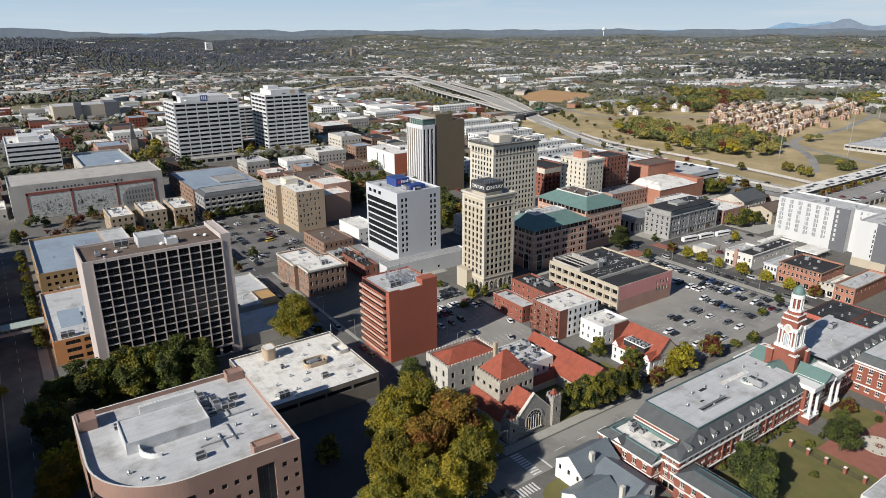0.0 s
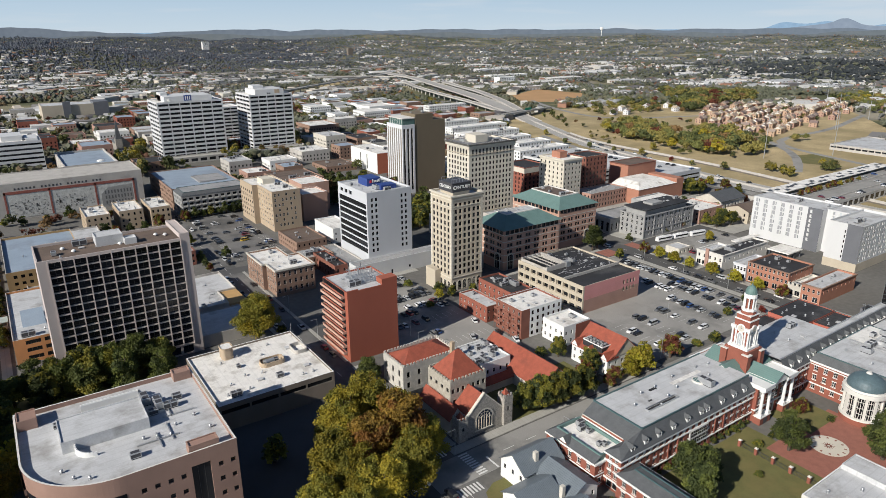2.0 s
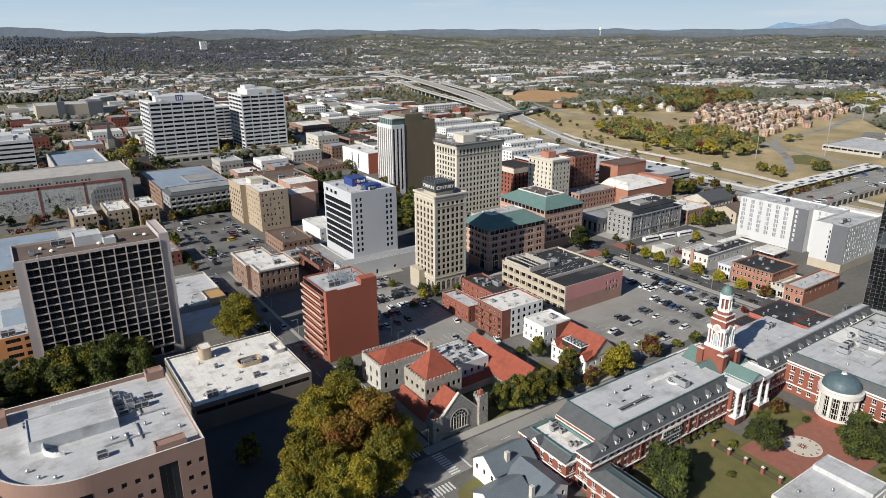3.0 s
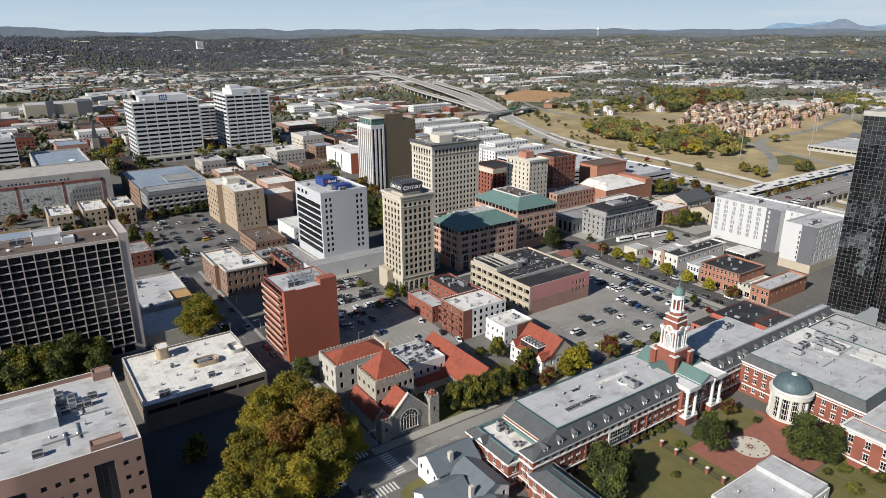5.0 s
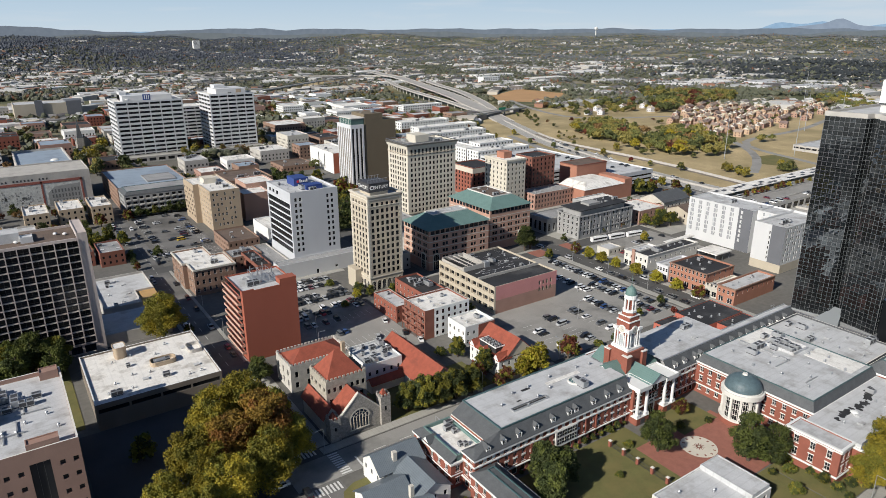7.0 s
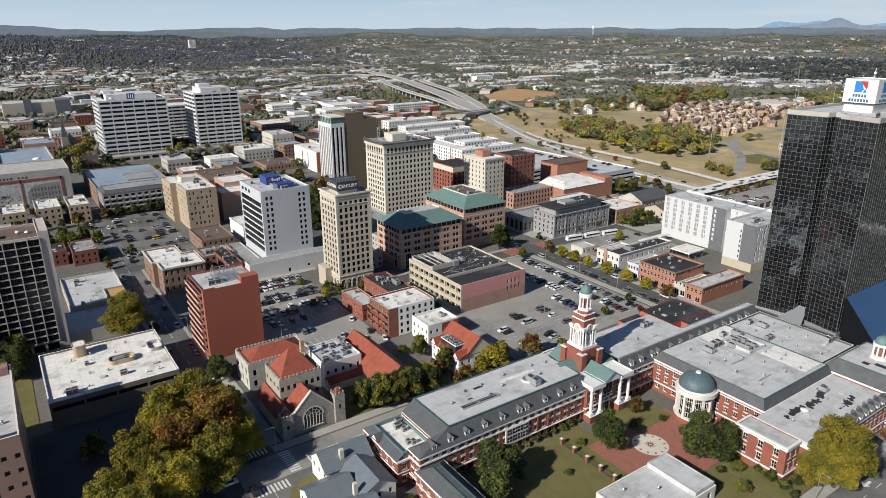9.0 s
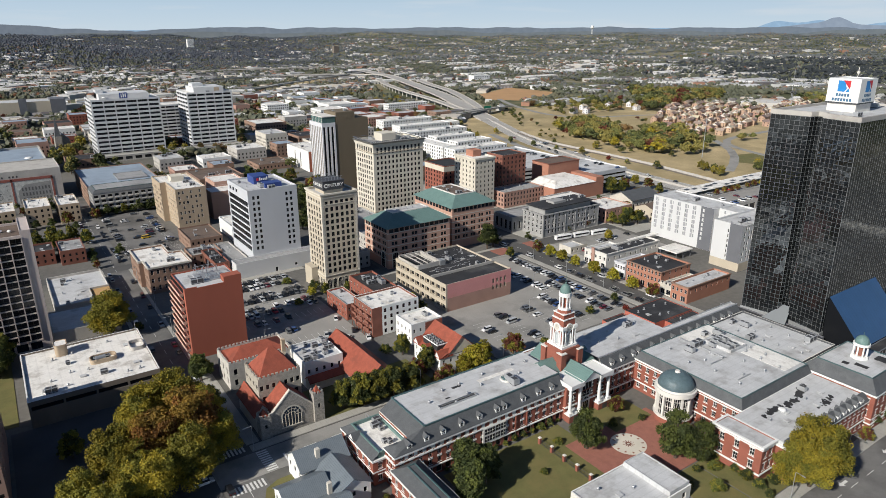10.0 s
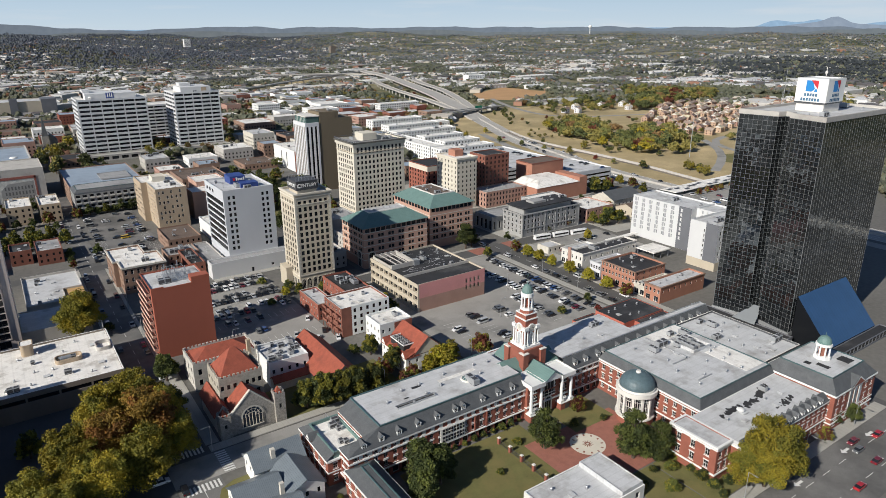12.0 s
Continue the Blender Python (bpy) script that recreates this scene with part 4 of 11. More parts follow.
for x, y, s in ((34, 164, (4.8, 2.2, 2.0)), (36.5, 160, (4.8, 2.2, 2.0)), (39, 157.5, (3.6, 1.8, 1.7)), (34.5, 156.5, (2.4, 1.6, 1.5)), (41.5, 161, (2.4, 1.6, 1.5)),
                (27, 139.5, (2.4, 1.6, 1.5)), (13, 164, (1.4, 1.4, 1.2)), (32, 168, (3.6, 1.8, 1.7))):
    part("hvac_unit", hvac_mesh(*s), None, A, at=(x - ox, y - oy, RZ), rz=90 if s[0] > 4 else 0)
for x, y in ((30, 146), (33, 145), (36, 144), (38, 148), (17, 137), (12, 143), (14, 139), (26, 165), (43, 150), (45, 142)):
    part("roof_vent", vent_mesh(), None, A, at=(x - ox, y - oy, RZ))
bm = bmesh.new()
for x0, y0, x1, y1 in ((28, 143.5, 38, 143.8), (33, 140, 33.3, 147), (36, 142, 36.3, 150), (38, 153, 38.3, 164), (36, 153, 44, 153.3)):
    box(bm, x0 - ox, y0 - oy, RZ + 0.15, x1 - ox, y1 - oy, RZ + 0.4)
part("roof_pipes", bm, STEEL, A)

# low white-roofed annex
B_PTS = rect(55.5, 176, 94.6, 214.6)
Bb = building("low_annex", "low brown building with a wide stained white roof", B_PTS, 9.2, CONC_D, ROOF_W, {0: grid(39, 4, 1, 9.0, 1.5, 5.9, 4, 0.4, 38.6), 3: grid(38.6, 4, 1, 8.8, 1.5, 5.9, 4)},
              parapet=0.7, thick=0.4, coping=WHITE, frame_m=FRAME_D)
o = B_PTS[0]
def round_rect(x0, y0, x1, y1, r, n=5):
    """A rectangle with rounded corners."""
    return [(cx + r * math.cos(t), cy + r * math.sin(t)) for cx, cy, a0 in ((x1 - r, y0 + r, -90), (x1 - r, y1 - r, 0), (x0 + r, y1 - r, 90), (x0 + r, y0 + r, 180))
            for t in (radians(a0 + 90 * i / n) for i in range(n + 1))]


bm = bmesh.new()
prism(bm, round_rect(10.6, 30.2, 14.6, 35.4, 1.2), 8.5, 12.6, 0)
ring(bm, round_rect(10.6, 30.2, 14.6, 35.4, 1.2), -0.12, 12.3, 12.9, 0)
prism(bm, round_rect(10.8, 30.4, 14.4, 35.2, 1.1), 12.6, 12.66, 1)
part("stair_drum", bm, [TAN, ROOF_W], Bb, "rounded tan brick stair head with white top")
bm = bmesh.new()
ring(bm, round_rect(20.0, 16.6, 28.5, 21.4, 1.6), 0.3, 8.5, 10.1)
part("plant_screen", bm, TAN, Bb, "tan screen round roof plant")
TANK = bmesh.new()
cyl(TANK, 0, 0, -1.7, 1.7, 0.85, 0.85, 14)
TANK = mesh_of("roof_tank", TANK, [STEEL])
TANK.transform(Matrix.Rotation(radians(90), 4, "Y"))
part("roof_tank", TANK, None, Bb, "horizontal steel tank", at=(23.4, 19.0, 9.6), rz=8)
bm = bmesh.new()
ring(bm, round_rect(33.5, 20, 38.4, 27, 1.4), 0.3, 8.5, 9.9)
part("roof_tray", bm, CONC, Bb, "low rounded concrete upstand")
for x, y in ((22.5, 19.2), (25.5, 19.2)):
    part("hvac_unit", hvac_mesh(2.4, 1.6, 1.5), None, Bb, at=(x, y, 8.5))
part("hvac_unit", hvac_mesh(3.6, 1.8, 1.7), None, Bb, at=(7, 4.5, 8.5))
clutter(Bb, 3, 3, 36, 36, 8.5, 16, 5, 0.15)
bm = bmesh.new()
cyl(bm, 38, 35, 8.5, 14, 0.12, 0.08, 6)
part("mast", bm, STEEL, Bb)

# tall hotel with a deep grid of windows
C_PTS = rect(17.5, 236.5, 67, 258)
bays = grid(43.6, 11, 15, 3.66, 2.5, 4.35, 2.78, 3.2, 46.2, "bay")
C = building("hotel_tower", "tall hotel with a deep concrete grid of dark windows", C_PTS, 46.8, CONC_P, ROOF_BR,
             {0: bays + grid(43, 9, 1, 3.9, 3.2, 0.4, 4, 3.2, 46.2, "ribbon"), 2: grid(49.5, 15, 15, 2.35, 2.25, 4.4, 2.78, 3.2, 46.2)}, parapet=0.9, thick=0.5, depth=0.75, frame_m=FRAME_D)
o = C_PTS[0]
bm = bmesh.new()
box(bm, -0.17, -0.4, 4, 0.17, 0.0, 46.3)
FIN = mesh_of("fin", bm, [CONC_P])
for i in range(12):
    part("fin", FIN, None, C, "thin vertical concrete fin", at=(3.2 + i * (43.0 / 11), 0, 0))
bm = bmesh.new()
box(bm, 3.0, -0.18, 4.08, 46.4, 0.0, 4.22)
EDGE = mesh_of("floor_edge", bm, [CONC_P])
for j in range(16):
    part("floor_edge", EDGE, None, C, at=(0, 0, j * 2.78))
roofbox(C, "penthouse", 37, 246, 46, 254, 45.9, 49.5, ROOF_LG, "pale roof penthouse", orig=o)
roofbox(C, "penthouse", 46, 243, 50, 247, 45.9, 48.2, WHITEWALL, "white plant room", orig=o)
roofbox(C, "end_wall_top", 63.5, 236.5, 67, 258, 46.8, 48.6, CONC_P, orig=o)
for x, y in ((30, 10), (27, 8), (40, 12), (43, 10), (9, 13), (12, 8)):
    bm = bmesh.new()
    dome(bm, 0, 0, 0.4, 0.8, 0.7, 12, 4)
    cyl(bm, 0, 0, 0, 0.45, 0.3, 0.3, 8)
    part("roof_dish", bm, WHITE, C, at=(x, y, 45.9))
clutter(C, 2, 2, 30, 19, 45.9, 6, 11)
# lower podium of the hotel
CP = building("hotel_podium", "low concrete hotel podium", rect(67.2, 238, 92, 262), 5, CONC, ROOF_LG, {}, parapet=0.5)

SKY = thing("skywalk", "covered concrete footbridge with pale green roof over the street", "footbridge", (-15, 292.5, 0))
bm = bmesh.new()
box(bm, 0, 0.4, 4.6, 19.6, 6.0, 5.0, 0)
for y in (0.4, 5.8):
    box(bm, 0, y, 5.0, 19.6, y + 0.2, 5.9, 0)
    for x in np.arange(0.2, 19.6, 2.4):
        box(bm, x, y, 5.9, x + 0.2, y + 0.2, 7.3, 0)
part("deck", bm, CONC, SKY)
bm = bmesh.new()
box(bm, -0.3, 0, 7.3, 19.9, 6.4, 7.6)
part("canopy_roof", bm, M("pale_green_roof", (0.36, 0.42, 0.39), 0.7, 0.1), SKY, "pale green flat roof")
bm = bmesh.new()
for x in (1, 18.4):
    box(bm, x, 2.6, -0.2, x + 0.8, 3.6, 4.6)
part("pier", bm, CONC, SKY)

# red brick slab block with balconies
D_PTS = rect(109.5, 193.6, 130.6, 214.6)
D = building("brick_slab_block", "tall red brick block with stacked open balconies", D_PTS, 28.4, BRICK_O, ROOF_LG, {}, parapet=0.6, coping=BRICK_O)
TANB = M("tan_balcony", (0.46, 0.30, 0.235), 0.85, 0.12)
bm = bmesh.new()
box(bm, -1.5, 2.2, 0, 0.0, 20.6, 0.22)
box(bm, -1.5, 2.2, 0.22, -1.38, 20.6, 1.05)
box(bm, -1.38, 2.2, 0.22, 0, 2.35, 1.05)
box(bm, -1.38, 20.45, 0.22, 0, 20.6, 1.05)
BALC = mesh_of("balcony", bm, [TANB])
for j in range(9):
    zz = 2.6 + j * 2.85
    part("balcony", BALC, None, D, "pale tan balcony", at=(0, 0, zz))
    part("window_strip", window_mesh(18, 1.85, "ribbon", FRAME_D, GLASS), None, D, "dark recessed windows", at=(-0.03, 20.4, zz + 0.9), rz=-90)
bm = bmesh.new()
box(bm, 14.5, -0.02, 28.4, 21.1, 4.2, 30.6)
box(bm, 0.0, 0.0, 28.4, 4.5, 0.4, 28.9)
part("stair_head", bm, BRICK_O, D)
bm = bmesh.new()
box(bm, 7, 6, 27.8, 15, 16, 28.3)
for x in np.arange(7.5, 15.1, 1.8):
    for y in (6.5, 11, 15.5):
        cyl(bm, x, y, 28.2, 31.3, 0.07, 0.07, 6)
for z in (29.4, 31.2):
    for y in (6.5, 11, 15.5):
        box(bm, 7.5, y - 0.06, z, 15, y + 0.06, z + 0.12)
    for x in (7.5, 11.1, 14.7):
        box(bm, x - 0.06, 6.5, z, x + 0.06, 15.5, z + 0.12)
for x, y, h in ((9, 8, 33), (13, 14, 33.5), (11, 10, 32.5), (14.5, 8, 33), (8, 14, 32.8)):
    box(bm, x - 0.2, y - 0.12, h - 2, x + 0.2, y + 0.12, h)
    cyl(bm, x, y, 28.2, h, 0.06, 0.06, 6)
part("antenna_frame", bm, STEEL, D, "steel frame carrying aerials")
clutter(D, 1, 5, 20, 20, 27.8, 5, 21)

# brick block with white roof behind a side street
E_PTS = [(110.5, 271), (130, 271), (130, 290), (124, 290), (124, 305), (108.5, 305), (108.5, 283), (110.5, 283)]
E = building("brick_block", "old brown brick block with tall windows and white roof", E_PTS, 13.2, BRICK_B, ROOF_W,
             {0: grid(19.5, 7, 3, 1.2, 2.2, 1.6, 3.9, style="sash"), 7: grid(12, 4, 3, 1.2, 2.2, 1.6, 3.9, style="sash"), 5: grid(22, 7, 3, 1.2, 2.2, 1.6, 3.9, style="sash")}, coping=STONE_L)
band(E, E_PTS, 12.4, 13.25, 0.35, STONE_L)
clutter(E, 2, 2, 17, 30, 12.4, 9, 31, 0.4)

# Century tower
G_PTS = rect(180.6, 228, 198.6, 245)
G = building("century_tower", "slender cream brick tower with dark rooftop sign", G_PTS, 47.3, CREAM, ROOF_LG,
             {0: grid(18, 6, 12, 1.55, 2.05, 8.4, 3.02, 1.2, 16.8, "plain"), 3: grid(17, 5, 12, 1.45, 2.05, 8.4, 3.02, 1.0, 16.0, "plain")}, parapet=1.0, coping=CREAM_L, frame_m=FRAME_D, depth=0.35)
for z0, z1, p in ((7.0, 7.5, 0.25), (41.9, 42.3, 0.25), (45.2, 45.7, 0.3), (46.6, 47.35, 0.65)):
    band(G, G_PTS, z0, z1, p, CREAM_L)
QUOIN = []
for z in (0.75, 1.15):
    bm = bmesh.new()
    box(bm, -0.1, -0.1, 0, z, z, 0.84)
    QUOIN.append(mesh_of("quoin", bm, [CREAM_L]))
for x, y, rz in ((0, 0, 0), (18, 0, 90), (0, 17, -90)):
    for k in range(42):
        part("quoin", QUOIN[k % 2], None, G, at=(x, y, 7.5 + k * 0.9), rz=rz)


def arch_mesh(name, w, h, depth, frame_m, glass_m, t=0.3):
    """An arched opening: stone surround standing proud and dark glass in it; x along the wall, -y outwards."""
    bm = bmesh.new()
    def line(k):
        r = w / 2 + k
        return [(-r, 0)] + [(-r * math.cos(a), h - w / 2 + r * math.sin(a)) for a in (math.pi * i / 10 for i in range(11))] + [(r, 0)]
    i, o = line(0), line(t)
    for a in range(len(i) - 1):
        b = a + 1
        quad(bm, (o[a][0], -depth, o[a][1]), (o[b][0], -depth, o[b][1]), (i[b][0], -depth, i[b][1]), (i[a][0], -depth, i[a][1]))
        quad(bm, (i[a][0], -depth, i[a][1]), (i[b][0], -depth, i[b][1]), (i[b][0], 0, i[b][1]), (i[a][0], 0, i[a][1]))
        quad(bm, (o[b][0], -depth, o[b][1]), (o[a][0], -depth, o[a][1]), (o[a][0], 0, o[a][1]), (o[b][0], 0, o[b][1]))
    poly(bm, [(p[0], -0.03, p[1]) for p in i][::-1], 1)
    for k in (-1, 1):
        box(bm, k * w / 6 - 0.04, -0.07, 0, k * w / 6 + 0.04, -0.03, h - w * 0.1)
    return mesh_of(name, bm, [frame_m, glass_m])


ARCH_C = arch_mesh("arched_window", 1.9, 4.6, 0.15, CREAM_L, GLASS)
for i in range(6):
    part("arched_window", ARCH_C, None, G, at=(1.8 + i * 2.88, 0, 0.8))
for i in range(5):
    part("arched_window", ARCH_C, None, G, at=(0, 2 + i * 3.2, 0.8), rz=-90)
bm = bmesh.new()
box(bm, -3.2, 9, -0.5, 0, 17.2, 9.5)
part("rear_annex", bm, CREAM, G)
o = G_PTS[0]
bm = bmesh.new()
box(bm, 3.2, 3.5, 46.3, 12.8, 13.5, 48.0, 1)
box(bm, 2.6, 3.0, 48.0, 13.4, 14.0, 52.2, 0)
ring(bm, rect(2.6, 3.0, 13.4, 14.0), -0.15, 52.0, 52.3, 0)
sign = part("rooftop_sign", bm, [DARKM, CREAM], G, "dark boxed rooftop sign")


def lettering(text, size, parent, at, rz, mat, spacing=1.0, name="lettering"):
    cu = bpy.data.curves.new(name, "FONT")
    cu.body, cu.size, cu.extrude, cu.align_x, cu.align_y = text, size, 0.05, "CENTER", "CENTER"
    cu.space_character = spacing
    cu.offset = size * 0.012
    tmp = bpy.data.objects.new(name, cu)
    scene.collection.objects.link(tmp)
    dg = bpy.context.evaluated_depsgraph_get()
    me = bpy.data.meshes.new_from_object(tmp.evaluated_get(dg))
    bpy.data.objects.remove(tmp)
    bpy.data.curves.remove(cu)
    me.transform(Matrix.Rotation(radians(90), 4, "X"))
    me.materials.clear()
    me.materials.append(mat)
    return part(name, me, None, parent, at=at, rz=rz)


lettering("CENTURY", 2.1, sign, (8.0, 2.85, 50.1), 0, WHITE)
lettering("C", 2.7, sign, (3.85, 2.83, 50.1), 0, WHITE)
lettering("CENTURY", 2.1, sign, (2.45, 8.5, 50.1), -90, WHITE)
for y in (4.5, 12.5):
    bm = bmesh.new()
    for x in np.arange(3, 13.4, 1.6):
        box(bm, x - 0.06, y - 0.06, 52.2, x + 0.06, y + 0.06, 53.8)
    box(bm, 2.9, y - 0.05, 53.7, 13.2, y + 0.05, 53.85)
    part("rail", bm, STEEL, sign)

# white office with dark bands and a blue rooftop box
F_PTS = rect(161.5, 274, 187.5, 306.5)
rib = [(1.2, 10.2 + 3.35 * j, 31.3, 12.85 + 3.35 * j, "ribbon") for j in range(8)] + [(3 + 5 * i, 38.3, 6 + 5 * i, 40.2, "plain") for i in range(3)]
sw = [(u, 11 + 2.95 * j, u + 1.3, 12.8 + 2.95 * j, "plain") for j in range(10) for u in (2.2, 4.6, 19.6, 22.0)]
F = building("white_office", "white office block with dark window bands and blue roof boxes", F_PTS, 42.4, M("pale_bank_panels", (0.50, 0.515, 0.54), 0.6, 0.06, 0.15, streak=0.3), ROOF_LG, {0: sw, 3: rib}, parapet=0.9, frame_m=FRAME_D, depth=0.35)
bm = bmesh.new()
box(bm, 9, 16, 41.5, 17, 26, 45.6)
ub = part("roof_sign_box", bm, BLUE, F, "blue rooftop box with bank lettering")
bm = bmesh.new()
box(bm, 10.5, 15.85, 43.2, 11.6, 16.0, 44.6, 0)
part("logo_block", bm, RED, ub, "red and white logo bar")
for i in range(5):
    bm = bmesh.new()
    box(bm, 12.0 + i * 0.95, 15.85, 43.3, 12.65 + i * 0.95, 16.0, 44.4 + (0.5 if i in (0, 4) else 0))
    part("lettering", bm, WHITE, ub)
bm = bmesh.new()
box(bm, 11, 5, 41.5, 20, 11, 43.8)
part("plant_box", bm, BLUE, F, "blue metal plant room")
clutter(F, 1, 1, 24, 31, 41.5, 12, 41, 0.4)
FP = building("white_podium", "long low white wall and podium beside the car park", rect(150, 266.5, 200, 274), 8.2, WHITEWALL, ROOF_G, {0: [(20, 0.2, 21.4, 2.6, "plain"), (30.5, 1.5, 32, 3, "plain")]}, parapet=0.8)

# parking garage with rose painted side wall
L_PTS = rect(213, 174.5, 250, 217.5)
gar = grid(43, 10, 3, 3.4, 2.3, 1.0, 4.0, style="plain")
Lg = building("parking_garage", "old parking garage with cream frame and rose painted side", L_PTS, 13.1, CREAM, ROOF_B,
              {0: [(26 + 2.3 * i, 5.0 + 3.2 * j, 27 + 2.3 * i, 7 + 3.2 * j, "sash") for j in (0, 1) for i in range(4)], 3: gar}, parapet=0.8, depth=0.9, frame_m=CREAM, coping=CREAM)
bm = bmesh.new()
rects = [(26 + 2.3 * i, 5.0 + 3.2 * j, 27 + 2.3 * i, 7 + 3.2 * j) for j in (0, 1) for i in range(4)]
wall_face(bm, (0.8, -0.05), (37, -0.05), 6.4, 13.15, [(r[0] - 0.8, r[1] if r[1] > 6.4 else 6.4, r[2] - 0.8, r[3]) for r in rects], 0.05, False)
wall_face(bm, (0.8, -0.05), (37, -0.05), 0.0, 6.4, [(r[0] - 0.8, r[1], r[2] - 0.8, 6.4) for r in rects if r[1] < 6.4], 0.05, False, 1)
part("painted_wall", finish(bm, "painted_wall", [ROSE, BRICK_P]), None, Lg, "faded rose painted brick wall")
bm = bmesh.new()
box(bm, 0.4, 12, 12.35, 36.6, 12.5, 13.6)
ring(bm, rect(1, 24, 14, 42), 0.4, 12.35, 14.6)
for i in range(5):
    box(bm, 1 + i * 2.9, 25, 14.2, 1.4 + i * 2.9, 41, 14.6)
part("open_deck_frame", bm, CONC, Lg, "pale concrete frame on the roof deck")
clutter(Lg, 15, 14, 36, 42, 12.3, 9, 51, 0.5)
roofbox(Lg, "stair_head", 226, 198, 229, 201, 12.3, 14.8, STEEL, orig=L_PTS[0])

r = random.Random(9)
bm = bmesh.new()
for _ in range(70):
    x, y = r.uniform(2, 35), r.uniform(13.5, 42)
    a, l, w = r.uniform(-0.5, 0.9), r.uniform(0.8, 4.5), r.uniform(0.06, 0.3)
    c, s = math.cos(a), math.sin(a)
    poly(bm, [(x + u * c - v * s, y + u * s + v * c, 12.33) for u, v in ((0, -w), (l, -w * 0.4), (l * 1.1, w), (0, w))])
part("roof_scraps", finish(bm, "roof_scraps", [ROOF_LG]), None, Lg, "pale torn roofing scraps")["kind"] = "stuff"

# green-roofed brick offices
BRICK_OF = M("pinkish_office_brick", (0.45, 0.28, 0.215), 0.9, 0.12, 0.2, 9)


def brick_office(name, label, pts, h, inset, rise, seed):
    W0, W3 = pts[1][0] - pts[0][0], pts[3][1] - pts[0][1]
    def face(W):
        k = max(3, round(W / 6.2))
        r = []
        for j in range(int((h - 6) / 3.6)):
            for i in range(k):
                u = 1.0 + (W - 2.0) / k * (i + 0.5)
                r += [(u - 1.75, 5.4 + 3.6 * j, u - 0.15, 7.2 + 3.6 * j, "sash"), (u + 0.15, 5.4 + 3.6 * j, u + 1.75, 7.2 + 3.6 * j, "sash")]
        return r + grid(W, k * 2, 1, (W - 1.6) / k / 2 - 0.45, 2.1, h - 2.5, 3, 0.8, W - 0.8, "plain")
    b = building(name, label, pts, h, BRICK_OF, ROOF_LG, {0: face(W0), 3: face(W3)}, parapet=0.6, frame_m=FRAME_D)
    for j in range(int((h - 6) / 3.6) + 1):
        band(b, pts, 4.6 + 3.6 * j, 4.95 + 3.6 * j, 0.08, STONE_L, "stone_band", "pale stone band")
    bm = bmesh.new()
    lo = [(x - pts[0][0], y - pts[0][1]) for x, y in offset(pts, -0.9)]
    hi = offset(lo, inset)
    frustum(bm, lo, h + 0.05, hi, h + rise, 0, 1)
    part("roof_slope", finish(bm, "roof_slope", [TEAL, ROOF_LG]), None, b, "green sheet-metal hipped roof")
    x0, y0, x1, y1 = hi[0][0], hi[0][1], hi[2][0], hi[2][1]
    bm = bmesh.new()
    box(bm, x0 + 1, y0 + 1, h + rise, x1 - 1, y1 - 1, h + rise + 0.08)
    part("roof_bed", bm, ROOF_BR if seed == 62 else ROOF_LG, b, "flat roof bed")
    ring_bm = bmesh.new()
    ring(ring_bm, rect(x0, y0, x1, y1), 0.7, h + rise, h + rise + 0.5)
    part("roof_kerb", ring_bm, STONE_W, b, "white roof kerb")
    clutter(b, x0 + 1, y0 + 1, x1 - 1, y1 - 1, h + rise + 0.08, 5, seed, 0.6)
    return b


K1 = brick_office("brick_offices", "five-storey brown brick offices with green hipped roof", rect(219.5, 236.4, 258.4, 261), 21.8, 9.0, 5.2, 61)
K2 = brick_office("brick_offices", "six-storey brown brick offices with green hipped roof", rect(265.8, 244.6, 295.6, 284), 23.6, 8.5, 5.0, 62)
ARCH_K = arch_mesh("arched_entrance", 3.4, 8.5, 0.25, STONE_L, GLASS, 0.5)
part("arched_entrance", ARCH_K, None, K1, at=(4.5, 0, 0.2))
part("arched_entrance", ARCH_K, None, K1, at=(0, 5, 0.2), rz=-90)
part("arched_entrance", ARCH_K, None, K2, at=(23, 0, 0.2))

# small brick blocks around the lot
M1 = building("brick_row_house", "low red brick block with black roof and vents", rect(186, 191, 198, 214), 11, BRICK, ROOF_B, {0: grid(12, 4, 3, 1, 1.7, 1.2, 3.2, style="sash"), 3: grid(23, 7, 3, 1, 1.7, 1.2, 3.2, style="sash")}, coping=BRICK_D)
clutter(M1, 1, 6, 11, 22, 10.2, 10, 71, 0.5)
M1b = building("brick_row_house", "two-storey red brick house with pale flat roof", rect(173.5, 192, 181.5, 212), 7.4, BRICK, ROOF_LG, {0: grid(8, 3, 2, 0.9, 1.5, 1, 3.1, style="sash"), 3: grid(20, 7, 2, 0.9, 1.5, 1, 3.1, style="sash")}, coping=STONE_L)
clutter(M1b, 1, 1, 7, 19, 6.6, 5, 72, 0.6)
M2_PTS = rect(174.5, 171, 196.5, 187)
M2 = building("apartment_house", "brick and white apartment house with white roof and balconies", M2_PTS, 12.8, BRICK_D, ROOF_W, {3: grid(16, 5, 4, 1, 1.6, 1.0, 3.0, style="sash")}, coping=WHITE)
bm = bmesh.new()
wall_face(bm, (4.5, -0.06), (22.0, -0.06), 0.0, 12.85, grid(17.5, 6, 4, 1.1, 1.7, 0.9, 3.0), 0.06, True)
part("painted_wall", finish(bm, "painted_wall", [WHITE, GLASS]), None, M2, "white painted side wall")
bm = bmesh.new()
box(bm, -1.6, 0, 0, 0, 4, 0.15)
